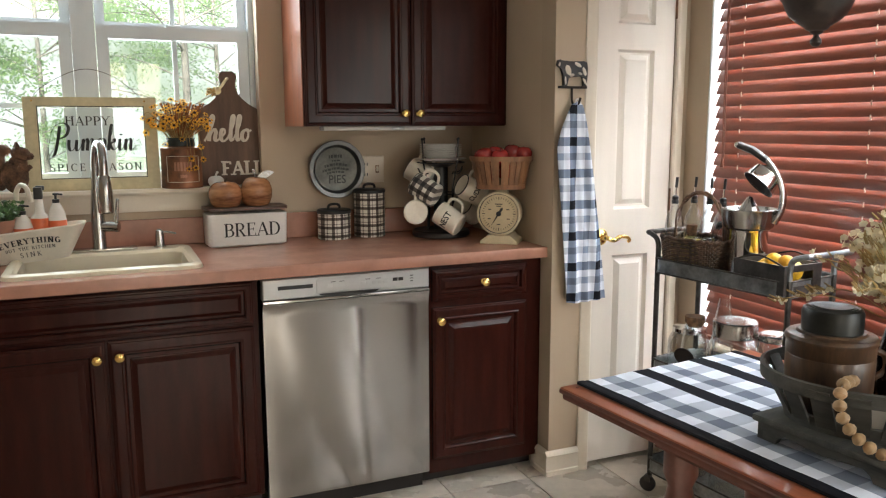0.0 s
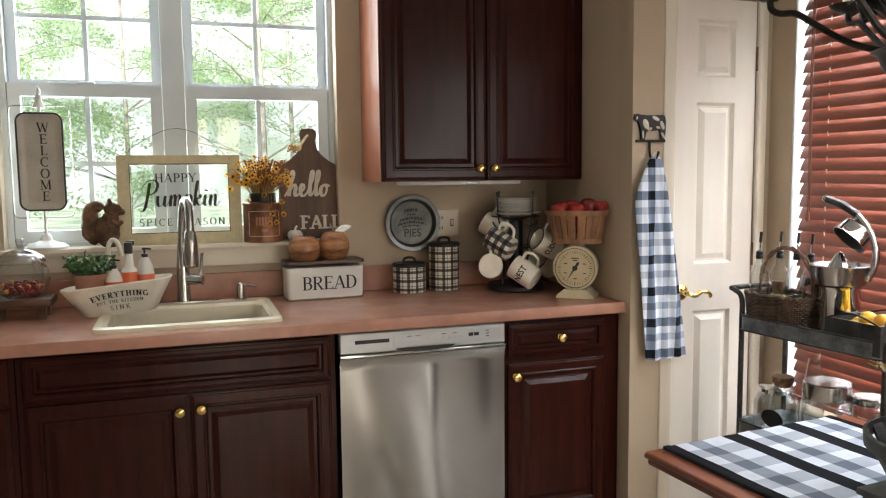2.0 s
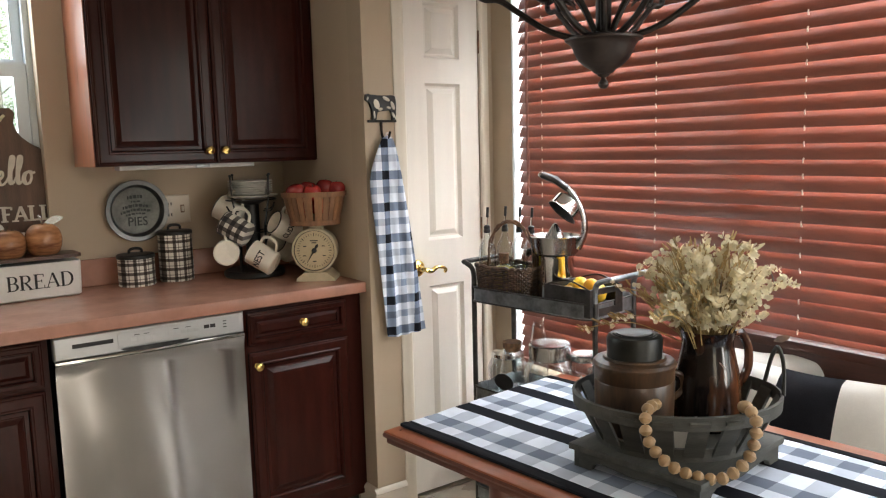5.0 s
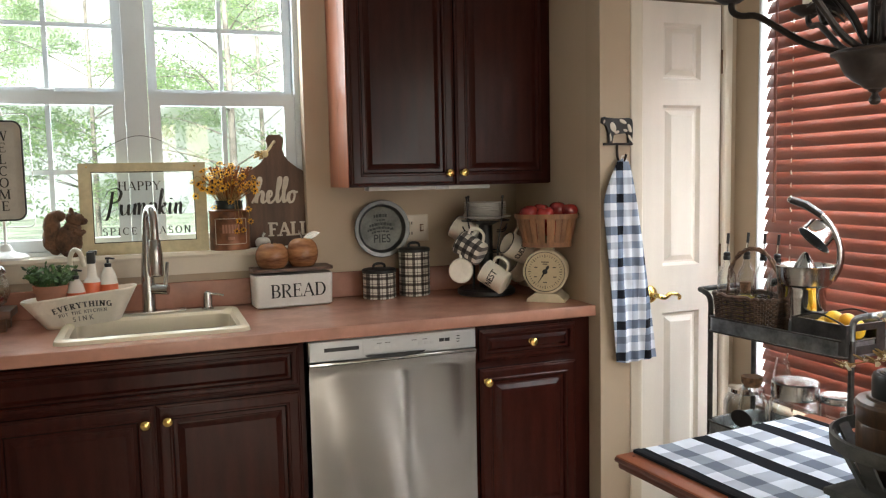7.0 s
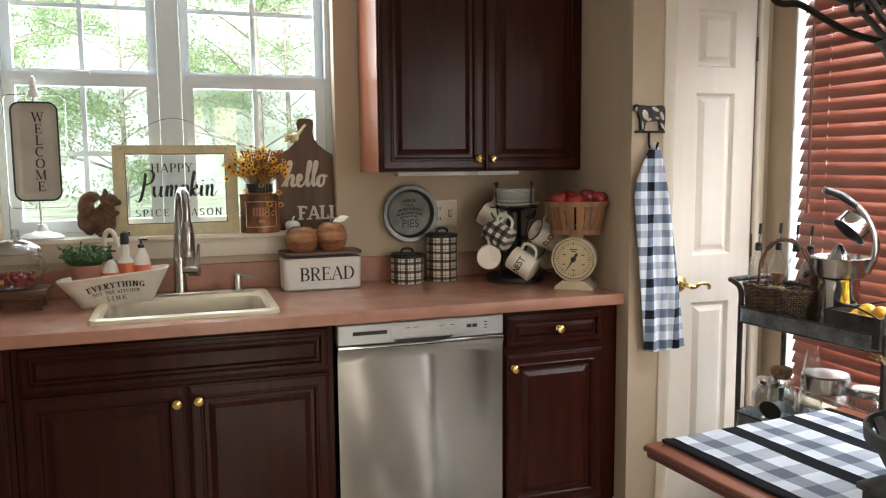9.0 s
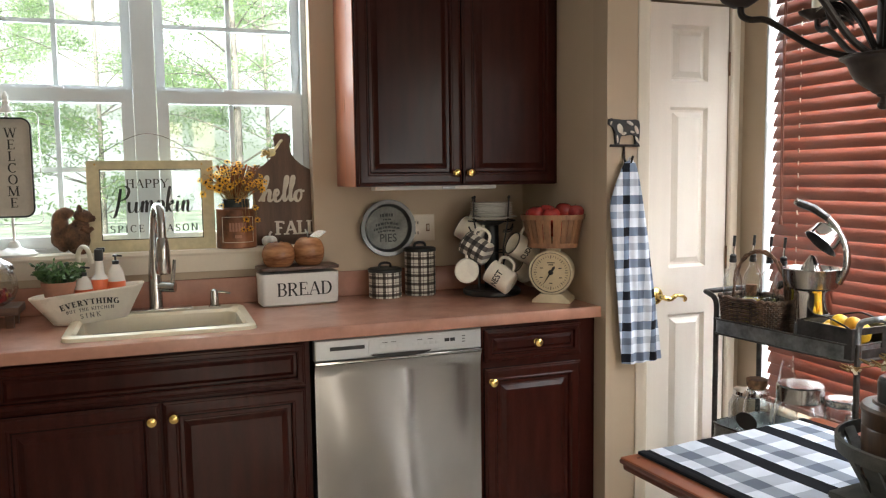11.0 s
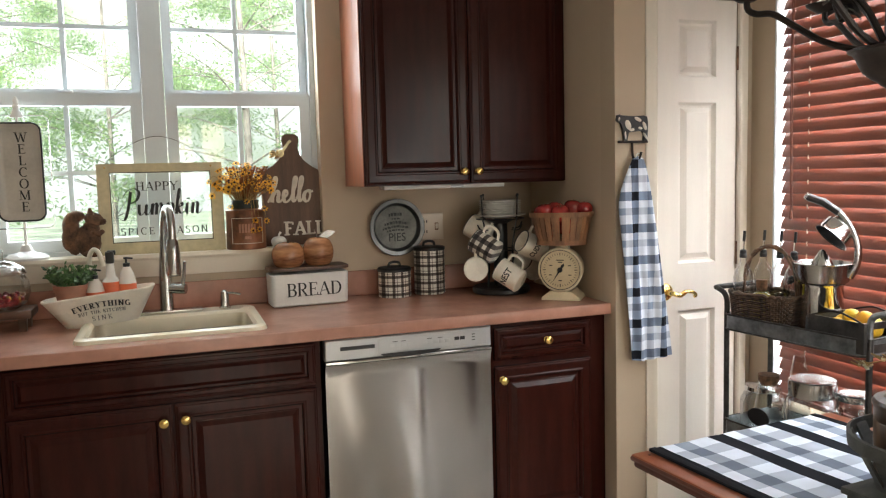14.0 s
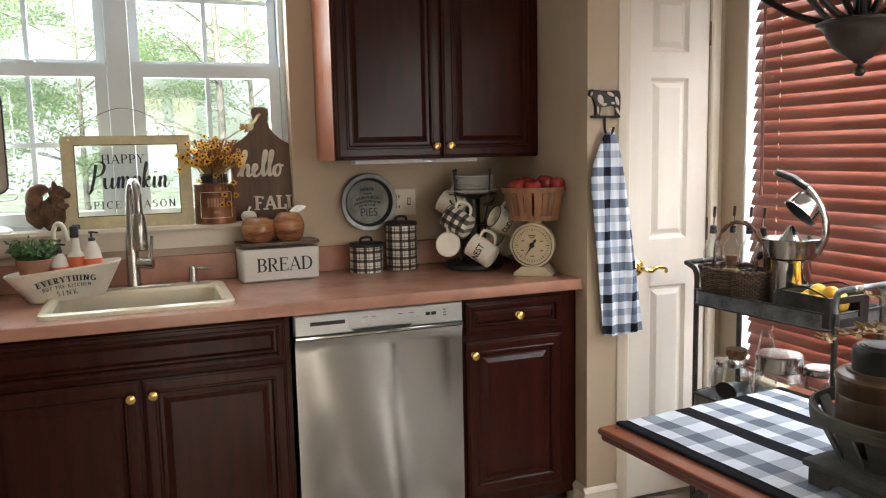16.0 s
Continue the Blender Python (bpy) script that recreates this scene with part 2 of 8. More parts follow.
M = {
    "wall": mat("beige wall paint", (0.51, 0.405, 0.295), 0.75, var=0.03, scale=3, fine=260, bump=0.06),
    "ceiling": mat("white ceiling paint", (0.62, 0.60, 0.56), 0.9, var=0.03, scale=3, fine=200),
    "trim": mat("cream trim paint", (0.75, 0.67, 0.555), 0.35, var=0.03, scale=4, fine=120, bump=0.03),
    "door": mat("white door paint", (0.84, 0.775, 0.695), 0.32, var=0.03, scale=4, fine=160, bump=0.05, stretch=(3, 3, 0.4)),
    "vinyl": mat("white window vinyl", (0.66, 0.70, 0.72), 0.35, var=0.02, scale=5, bump=0.02),
    "cherry": mat("dark cherry wood", (0.034, 0.0076, 0.0050), 0.22, spec=0.17, var=0.12, scale=5, fine=60, bump=0.03, stretch=(6, 6, 0.7), each=0.06, dark=(0.024, 0.0058, 0.0041)),
    # cherry as the sink window lights it: the brightness is in the colour
    "cherry_lit": mat("cherry veneer with window light in its colour", (0.30, 0.095, 0.045), 0.3, var=0.15, scale=4, fine=60, bump=0.03, stretch=(6, 6, 0.7)),
    "toe": mat("black toe kick", (0.012, 0.010, 0.010), 0.7, bump=0),
    "counter": mat("rose brown laminate", (0.44, 0.215, 0.15), 0.24, var=0.1, scale=9, fine=45, bump=0.02, band=(0.4, 0.95)),
    "tile": mat("cream ceramic tile", (0.62, 0.555, 0.47), 0.28, var=0.12, scale=5, fine=30, bump=0.06, each=0.05),
    "grout": mat("grey grout", (0.30, 0.26, 0.21), 0.9, var=0.15),
    "steel": mat("brushed stainless steel", (0.385, 0.378, 0.367), 0.15, 1.0, var=0.012, scale=2, fine=120, bump=0, stretch=(40, 40, 0.5), Anisotropic=0.85, turn=0.25),
    "panel_grey": mat("silver grey control panel", (0.50, 0.51, 0.51), 0.35, 0.55, var=0.03, scale=6),
    "nickel": mat("brushed nickel", (0.46, 0.45, 0.43), 0.22, 1.0, var=0.04, scale=6, bump=0.01),
    "chrome": mat("polished chrome", (0.80, 0.80, 0.80), 0.08, 1.0, var=0.02, bump=0),
    "brass": mat("polished brass", (0.83, 0.58, 0.20), 0.14, 1.0, var=0.06, bump=0),
    "sink": mat("bisque sink enamel", (0.80, 0.71, 0.53), 0.16, var=0.03, scale=3, bump=0),
    "white": mat("white enamel", (0.76, 0.74, 0.70), 0.3, var=0.04, scale=6, bump=0.02),
    # darker than the white enamel: the backlit sign's shade is in this colour
    "dimmed_enamel": mat("cream enamel dimmed for backlight", (0.50, 0.455, 0.39), 0.35, var=0.08, scale=9, bump=0.03),
    "ceramic": mat("cream stoneware", (0.86, 0.80, 0.68), 0.28, var=0.05, scale=9, bump=0.02),
    "black": mat("black paint", (0.014, 0.013, 0.013), 0.42, var=0.2, bump=0.03),
    "ink": mat("black lettering", (0.02, 0.018, 0.016), 0.6, var=0.1, bump=0),
    "iron": mat("dark bronze iron", (0.028, 0.020, 0.016), 0.5, 0.6, var=0.3, scale=20, bump=0.15),
    "bowl": mat("bronze chandelier bowl", (0.034, 0.022, 0.017), 0.45, 0.3, var=0.3, scale=14, bump=0.2),
    "galv": mat("aged galvanised metal", (0.30, 0.32, 0.33), 0.36, 0.75, var=0.3, scale=12, fine=70, bump=0.08),
    "cart_edge": mat("dark steel frame", (0.075, 0.070, 0.066), 0.4, 0.7, var=0.3, scale=18, bump=0.06),
    "blind": mat("red brown wooden slat", (0.225, 0.062, 0.033), 0.33, var=0.14, scale=5, fine=50, bump=0.03, stretch=(4, 0.6, 4), each=0.09, **{"Coat Weight": 0.2, "Coat Roughness": 0.3}),
    "cord": mat("pale blind cord", (0.72, 0.60, 0.50), 0.8),
    "table": mat("red cedar table wood", (0.33, 0.10, 0.045), 0.3, var=0.2, scale=4, fine=50, bump=0.03, stretch=(7, 0.7, 7), **{"Coat Weight": 0.3}),
    "table_edge": mat("dark table edge", (0.10, 0.03, 0.018), 0.35, var=0.2, scale=6, bump=0.04),
    "board": mat("walnut board", (0.125, 0.068, 0.042), 0.6, var=0.25, scale=4, fine=70, bump=0.08, stretch=(7, 7, 0.6)),
    "walnut": mat("dark walnut lid", (0.10, 0.045, 0.025), 0.4, var=0.25, scale=6, stretch=(0.6, 7, 7)),
    "apple_wood": mat("turned apple wood", (0.46, 0.22, 0.10), 0.22, var=0.22, scale=6, fine=25, bump=0.02, stretch=(1, 1, 5), dark=(0.15, 0.055, 0.024)),
    "letter": mat("cream painted letters", (0.70, 0.63, 0.53), 0.6, var=0.08, scale=20),
    "sign": mat("chipped cream sign frame", (0.62, 0.53, 0.33), 0.6, var=0.12, scale=12, fine=60, bump=0.12),
    "copper_tin": mat("rusty copper tin", (0.27, 0.105, 0.045), 0.42, 0.25, var=0.35, scale=10, fine=50, bump=0.1),
    "tin_lip": mat("dark tin lip", (0.05, 0.06, 0.055), 0.45, 0.5, var=0.2),
    "squirrel": mat("brown bristle", (0.17, 0.085, 0.045), 0.9, var=0.4, scale=30, fine=200, bump=0.8),
    "leaf": mat("box leaf green", (0.10, 0.20, 0.055), 0.45, var=0.4, scale=40, bump=0, each=0.15),
    "terracotta": mat("terracotta", (0.42, 0.20, 0.13), 0.75, var=0.1, scale=14),
    "orange_soap": mat("orange soap", (0.75, 0.16, 0.06), 0.3, var=0.05, bump=0),
    "frost": mat("frosted soap bottle", (0.78, 0.74, 0.68), 0.25, var=0.02, bump=0),
    "grey_metal": mat("grey pie tin metal", (0.15, 0.15, 0.145), 0.34, 0.85, var=0.12, scale=10, bump=0.04),
    "grey_dark": mat("dull grey pie tin well", (0.125, 0.125, 0.110), 0.42, 0.6, var=0.25, scale=10, bump=0.05),
    "pie_ink": mat("dark pie tin lettering", (0.016, 0.016, 0.014), 0.5, 0.2, var=0.15, scale=20),
    "scale": mat("cream scale enamel", (0.58, 0.49, 0.33), 0.32, var=0.07, scale=9, bump=0.03),
    "dial": mat("aged dial paper", (0.56, 0.45, 0.28), 0.5, var=0.06, scale=9, bump=0),
    "splint": mat("wood splint", (0.25, 0.115, 0.052), 0.6, var=0.25, scale=5, fine=60, bump=0.06, stretch=(6, 6, 0.7), each=0.2),
    "apple": mat("red apple skin", (0.30, 0.030, 0.022), 0.22, var=0.5, scale=9, fine=40, bump=0.01, dark=(0.12, 0.006, 0.01), each=0.35),
    "stem": mat("brown stem", (0.08, 0.05, 0.03), 0.8),
    "outlet": mat("beige outlet plastic", (0.60, 0.51, 0.40), 0.35, var=0.02, bump=0),
    "wicker": mat("dark wicker", (0.125, 0.070, 0.042), 0.5, var=0.4, scale=40, bump=0.2),
    "cane": mat("bent cane", (0.20, 0.10, 0.05), 0.45, var=0.35, scale=30, bump=0.1),
    "lemon": mat("lemon peel", (0.85, 0.52, 0.03), 0.38, var=0.1, scale=20, fine=150, bump=0.12),
    "orange": mat("orange peel", (0.86, 0.40, 0.02), 0.38, var=0.1, scale=20, fine=150, bump=0.12),
    "cork": mat("cork", (0.24, 0.13, 0.07), 0.85, var=0.3, scale=60, bump=0.2),
    "oil": mat("olive oil", (0.45, 0.36, 0.06), 0.1, var=0.02, bump=0),
    "crock": mat("dark brown stoneware crock", (0.095, 0.050, 0.024), 0.33, var=0.45, scale=6, fine=40, bump=0.06, stretch=(3, 3, 0.6), dark=(0.018, 0.011, 0.008)),
    "crock_lid": mat("grey green zinc lid", (0.024, 0.024, 0.021), 0.40, 0.5, var=0.25, scale=12, bump=0.05),
    "pitcher": mat("brown glazed pitcher", (0.095, 0.034, 0.014), 0.16, var=0.45, scale=5, fine=30, bump=0.02, stretch=(1.6, 1.6, 0.6), band=(0.62, 0.85), dark=(0.009, 0.006, 0.006)),
    "grey_wood": mat("weathered grey green wood", (0.060, 0.059, 0.050), 0.7, var=0.3, scale=7, fine=80, bump=0.12, stretch=(1, 5, 5)),
    "bead": mat("raw wood bead", (0.42, 0.27, 0.14), 0.6, var=0.15, scale=20, bump=0.04, each=0.1),
    "flower": mat("dried cream blossom", (0.86, 0.78, 0.58), 0.85, var=0.2, scale=40, bump=0, each=0.1),
    "dry_stem": mat("dry straw stem", (0.46, 0.32, 0.13), 0.85, var=0.25, scale=30, bump=0),
    "petal": mat("mustard petal", (0.90, 0.46, 0.04), 0.8, var=0.3, scale=50, bump=0, each=0.15),
    "seed": mat("dark flower eye", (0.03, 0.014, 0.008), 0.9),
    "rust_stem": mat("rust coloured stem", (0.34, 0.12, 0.03), 0.85, var=0.3, scale=40, bump=0),
    "candy_red": mat("red berries", (0.30, 0.02, 0.03), 0.35, var=0.4, scale=30, bump=0),
    "candy_gold": mat("gold berries", (0.55, 0.30, 0.05), 0.35, var=0.3, scale=30, bump=0),
    "bench": mat("dark stained bench wood", (0.085, 0.028, 0.017), 0.35, var=0.25, scale=5, stretch=(7, 0.7, 7), bump=0.03),
    "pillow_white": mat("white cotton canvas", (0.72, 0.69, 0.64), 0.95, var=0.05, scale=12, fine=300, bump=0.15),
    "pillow_black": mat("charcoal cotton canvas", (0.016, 0.016, 0.020), 0.95, spec=0.08, var=0.2, scale=12, fine=300, bump=0.15),
    "bark": mat("tree bark", (0.20, 0.19, 0.17), 0.9, var=0.3, scale=6, fine=40, bump=0.5),
    "foliage": mat("sunlit foliage", (0.115, 0.17, 0.05), 0.6, var=0.5, scale=1.2, fine=9, bump=0),
    "grass": mat("lawn", (0.31, 0.37, 0.27), 0.9, var=0.35, scale=0.8, fine=25, bump=0.3),
    "siding": mat("exterior siding", (0.5, 0.48, 0.44), 0.8, var=0.05),
    "glass": glass("clear glass"),
    "jar_glass": pane_glass("jar glass", (0.93, 0.95, 0.945), 0.95, 1.5),
    "lid_glass": pane_glass("thick lid glass", (0.90, 0.92, 0.92), 1.0, 1.1),
    "pane": pane_glass("window glass", base=0.012),
    "screen": pane_glass("grey insect screen", (0.60, 0.62, 0.61), 0.0),
}
fo = M["foliage"].node_tree
tr, mx = fo.nodes.new("ShaderNodeBsdfTranslucent"), fo.nodes.new("ShaderNodeMixShader")
tr.inputs[0].default_value = (0.48, 0.64, 0.38, 1)
mx.inputs[0].default_value = 0.6
fo.links.new(fo.nodes["Principled BSDF"].outputs[0], mx.inputs[1])
fo.links.new(tr.outputs[0], mx.inputs[2])
fo.links.new(mx.outputs[0], fo.nodes["Material Output"].inputs[0])
for key, tint in (("flower", (0.85, 0.76, 0.54)), ("petal", (0.88, 0.46, 0.05))):
    nt = M[key].node_tree
    tr, mx = nt.nodes.new("ShaderNodeBsdfTranslucent"), nt.nodes.new("ShaderNodeMixShader")
    tr.inputs[0].default_value = (*tint, 1)
    mx.inputs[0].default_value = 0.45
    nt.links.new(nt.nodes["Principled BSDF"].outputs[0], mx.inputs[1])
    nt.links.new(tr.outputs[0], mx.inputs[2])
    nt.links.new(mx.outputs[0], nt.nodes["Material Output"].inputs[0])
M["runner"] = stripes_mat("black white grey buffalo check cloth", 0, 1, 0.195, [(0, 0.95), (0.255, 0.0), (0.45, 0.45), (0.68, 0.0), (0.80, 0.0)], [(0, 0.5), (0.25, 0.0), (0.5, 0.5), (0.75, 0.0)],
                          [(0.80, 0.84, 0.92), (0.24, 0.26, 0.31), (0.014, 0.015, 0.020)], v_weight=0.36, offset=(-0.175, 0.0),
                          mid=[(0.18, (0.52, 0.56, 0.64)), (0.29, (0.31, 0.35, 0.43)), (0.47, (0.17, 0.195, 0.25)), (0.60, (0.014, 0.015, 0.020))])
M["towel"] = stripes_mat("blue grey buffalo check towel", 0, 2, 0.118, [(0, 0.0), (0.28, 0.5), (0.5, 0.0), (0.72, 1.0)], [(0, 0.0), (0.28, 0.5), (0.5, 0.0), (0.72, 1.0)],
                         [(0.78, 0.82, 0.90), (0.22, 0.27, 0.37), (0.012, 0.013, 0.018)], v_weight=0.5)
M["plaid"] = stripes_mat("cream brown plaid", 0, 2, 0.036, [(0, 0.0), (0.24, 0.9), (0.56, 0.0), (0.74, 0.6), (0.84, 0.0)], [(0, 0.0), (0.24, 0.9), (0.56, 0.0), (0.74, 0.6), (0.84, 0.0)],
                         [(0.74, 0.70, 0.62), (0.055, 0.032, 0.022), (0.006, 0.0045, 0.004)], rough=0.3, v_weight=0.5)
M["check_mug"] = stripes_mat("black white check glaze", 0, 2, 0.031, [(0, 0.0), (0.5, 1.0)], [(0, 0.0), (0.5, 1.0)],
                             [(0.72, 0.68, 0.60), (0.10, 0.085, 0.075), (0.014, 0.012, 0.012)], rough=0.3, v_weight=0.5)


# ---- mesh helpers ----
def mesh_of(name, bm, material, smooth=True):
    me = bpy.data.meshes.new(name)
    bmesh.ops.recalc_face_normals(bm, faces=bm.faces)
    bm.to_mesh(me)
    bm.free()
    me.materials.append(M[material] if isinstance(material, str) else material)
    if smooth:
        me.set_sharp_from_angle(angle=radians(35))
    return me


STUFF = ("ladder_cord", "petal", "flower_eye", "stem", "rust_sprig", "blossom", "grain_head", "leaves", "berries", "gold_berries", "limb", "crown", "dark_leaves", "tick_marks", "lettering_bars", "label_bars", "white_patches", "dried_leaf_tuft")


def part(name, bm, material, parent, label="", m=None, smooth=True):
    ob = new(name, mesh_of(name, bm, material, smooth))
    ob.parent = parent
    if m is not None:
        ob.matrix_local = m
    return tagged(ob, label, kind="stuff" if name in STUFF else "")


def thing(name, m, label, category, group="", kind=""):
    ob = new(name)
    ob.empty_display_size = 0.05
    ob.matrix_world = m
    return tagged(ob, label, category, group, kind)


def single(name, bm, material, m, label, category="", group="", kind="", smooth=True):
    ob = new(name, mesh_of(name, bm, material, smooth))
    ob.matrix_world = m
    return tagged(ob, label, category, group, kind)


def box(x0, x1, y0, y1, z0, z1, bevel=0.0, bm=None, m=None):
    bm = bm or bmesh.new()
    vs = [bm.verts.new((x, y, z)) for x in (x0, x1) for y in (y0, y1) for z in (z0, z1)]
    fs = [bm.faces.new([vs[i] for i in q]) for q in ((0, 1, 3, 2), (4, 6, 7, 5), (0, 4, 5, 1), (2, 3, 7, 6), (0, 2, 6, 4), (1, 5, 7, 3))]
    if bevel:
        bmesh.ops.bevel(bm, geom=list({e for f in fs for e in f.edges}), offset=bevel, segments=2, affect="EDGES", profile=0.6)
    if m is not None:
        bmesh.ops.transform(bm, matrix=m, verts=[v for v in bm.verts if v in set(vs)] if not bevel else bm.verts)
    return bm


def lathe(profile, segs=32, bm=None, m=Matrix(), sx=1.0, sy=1.0, wave=None):
    """Turned about z: profile is a list of (radius, height), open or closed by zero radii."""
    bm = bm or bmesh.new()
    rings = []
    for r, z in profile:
        if r < 1e-6:
            rings.append([bm.verts.new(m @ Vector((0, 0, z)))])
        else:
            ring = []
            for k in range(segs):
                a = 2 * math.pi * k / segs
                q = r * (wave(a, z) if wave else 1)
                ring.append(bm.verts.new(m @ Vector((q * sx * math.cos(a), q * sy * math.sin(a), z))))
            rings.append(ring)
    for a, b in zip(rings, rings[1:]):
        for k in range(segs):
            j = (k + 1) % segs
            if len(a) > 1 and len(b) > 1:
                bm.faces.new((a[k], a[j], b[j], b[k]))
            elif len(a) > 1:
                bm.faces.new((a[k], a[j], b[0]))
            elif len(b) > 1:
                bm.faces.new((a[0], b[j], b[k]))
    return bm


def smooth_path(pts, n=8):
    pts = [Vector(p) for p in pts]
    out = []
    for i in range(len(pts) - 1):
        p0, p1, p2, p3 = pts[max(i - 1, 0)], pts[i], pts[i + 1], pts[min(i + 2, len(pts) - 1)]
        for k in range(n):
            t = k / n
            out.append(0.5 * ((2 * p1) + (p2 - p0) * t + (2 * p0 - 5 * p1 + 4 * p2 - p3) * t * t + (3 * p1 - p0 - 3 * p2 + p3) * t ** 3))
    return out + [pts[-1]]


def tube(pts, r, segs=8, bm=None, closed=False, flat=1.0):
    """A round bar along pts; r is a number or a list, one for each point."""
    bm = bm or bmesh.new()
    pts = [Vector(p) for p in pts]
    n = len(pts)
    rs = r if isinstance(r, (list, tuple)) else [r] * n
    up, rings = None, []
    for i, p in enumerate(pts):
        a, b = (pts[(i - 1) % n], pts[(i + 1) % n]) if closed else (pts[max(i - 1, 0)], pts[min(i + 1, n - 1)])
        d = (b - a).normalized()
        if up is None:
            up = Vector((0, 0, 1)) if abs(d.z) < 0.9 else Vector((1, 0, 0))
        side = d.cross(up).normalized()
        up = side.cross(d).normalized()
        rings.append([bm.verts.new(p + rs[i] * (math.cos(w) * side + flat * math.sin(w) * up)) for w in (2 * math.pi * k / segs for k in range(segs))])
    for i in range(n if closed else n - 1):
        a, b = rings[i], rings[(i + 1) % n]
        for k in range(segs):
            bm.faces.new((a[k], a[(k + 1) % segs], b[(k + 1) % segs], b[k]))
    if not closed:
        bm.faces.new(rings[0][::-1])
        bm.faces.new(rings[-1])
    return bm


def ball(r, bm=None, m=Matrix(), u=12, v=8):
    bm = bm or bmesh.new()
    bmesh.ops.create_uvsphere(bm, u_segments=u, v_segments=v, radius=r, matrix=m)
    return bm


def rect_rings(w, h, rings, bm=None):
    """Nested rectangles in the xz plane: rings of (inset, y), joined and closed front and back."""
    bm = bm or bmesh.new()
    loops = []
    for i, y in rings:
        loops.append([bm.verts.new((x, y, z)) for x, z in ((i, i), (w - i, i), (w - i, h - i), (i, h - i))])
    for a, b in zip(loops, loops[1:]):
        for k in range(4):
            bm.faces.new((a[k], a[(k + 1) % 4], b[(k + 1) % 4], b[k]))
    bm.faces.new(loops[-1])
    bm.faces.new(loops[0][::-1])
    return bm


def extrude_outline(pts, y0, y1, bm=None, bevel=0.0):
    """An outline in the xz plane, given thickness along y."""
    bm = bm or bmesh.new()
    a = [bm.verts.new((x, y0, z)) for x, z in pts]
    b = [bm.verts.new((x, y1, z)) for x, z in pts]
    n = len(pts)
    fa, fb = bm.faces.new(a), bm.faces.new(b[::-1])
    for k in range(n):
        bm.faces.new((a[k], b[k], b[(k + 1) % n], a[(k + 1) % n]))
    if bevel:
        bmesh.ops.bevel(bm, geom=list(fa.edges) + list(fb.edges), offset=bevel, segments=2, affect="EDGES")
    return bm


def rounded_rect(w, h, r, n=6, x=0.0, z=0.0):
    out = []
    for cx, cz, a0 in ((w / 2 - r, h / 2 - r, 0), (-w / 2 + r, h / 2 - r, 90), (-w / 2 + r, -h / 2 + r, 180), (w / 2 - r, -h / 2 + r, 270)):
        for k in range(n + 1):
            a = radians(a0 + 90 * k / n)
            out.append((x + cx + r * math.cos(a), z + cz + r * math.sin(a)))
    return out


def words(name, text, size, parent, m, material="ink", depth=0.001, shear=0.0, fat=0.0, wide=1.0, gap=1.0):
    """Letters as a mesh that faces -y, centred at m."""
    cu = bpy.data.curves.new(name, "FONT")
    cu.body, cu.size, cu.align_x, cu.align_y = text, size, "CENTER", "CENTER"
    cu.extrude, cu.shear, cu.offset, cu.space_character = depth, shear, fat, gap
    cu.resolution_u = 3
    tmp = new("tmp", cu)
    bpy.context.view_layer.update()
    me = bpy.data.meshes.new_from_object(tmp.evaluated_get(bpy.context.evaluated_depsgraph_get()))
    bpy.data.objects.remove(tmp)
    bpy.data.curves.remove(cu)
    me.transform(Matrix.Diagonal((wide, 1, 1, 1)))
    me.transform(pose(0, 0, 0, 90, 0, 0))
    me.materials.clear()
    me.materials.append(M[material])
    ob = new(name, me)
    ob.parent = parent
    ob.matrix_local = m
    return ob


def ribbon(bm, pts, widths, depth):
    """A pen stroke in the xz plane that faces -y, with a width for each point."""
    pts = [Vector((p[0], 0, p[1])) for p in pts]
    rows = []
    for i, p in enumerate(pts):
        d = (pts[min(i + 1, len(pts) - 1)] - pts[max(i - 1, 0)]).normalized()
        n = Vector((-d.z, 0, d.x)) * widths[i] / 2
        rows.append([bm.verts.new(q) for q in (p + n, p - n, p - n + Vector((0, depth, 0)), p + n + Vector((0, depth, 0)))])
    for a, b in zip(rows, rows[1:]):
        for k in range(4):
            bm.faces.new((a[k], a[(k + 1) % 4], b[(k + 1) % 4], b[k]))
    bm.faces.new(rows[0][::-1]), bm.faces.new(rows[-1])


def arc(cx, cz, rx, rz, a0, a1, n=12):
    return [(cx + rx * math.cos(radians(a0 + (a1 - a0) * k / n)), cz + rz * math.sin(radians(a0 + (a1 - a0) * k / n))) for k in range(n + 1)]


# roman capitals: width, strokes, and the ends that carry serifs
ROMAN = {}
ROMAN["A"] = (0.84, [[(0.06, 0), (0.42, 1)], [(0.42, 1), (0.76, 0)], [(0.19, 0.34), (0.62, 0.34)]], [(0.06, 0), (0.76, 0)])
ROMAN["B"] = (0.70, [[(0.14, 0), (0.14, 1)], [(0.14, 0.97)] + arc(0.36, 0.745, 0.22, 0.225, 90, -90) + [(0.14, 0.52)], [(0.14, 0.52)] + arc(0.36, 0.275, 0.27, 0.245, 90, -90) + [(0.14, 0.03)]], [(0.14, 0), (0.14, 1)])
ROMAN["C"] = (0.80, [arc(0.44, 0.5, 0.37, 0.48, 48, 312, 18), [(0.70, 0.98), (0.70, 0.74)]], [])
ROMAN["D"] = (0.82, [[(0.14, 0), (0.14, 1)], [(0.14, 0.97)] + arc(0.36, 0.5, 0.38, 0.47, 90, -90, 16) + [(0.14, 0.03)]], [(0.14, 0), (0.14, 1)])
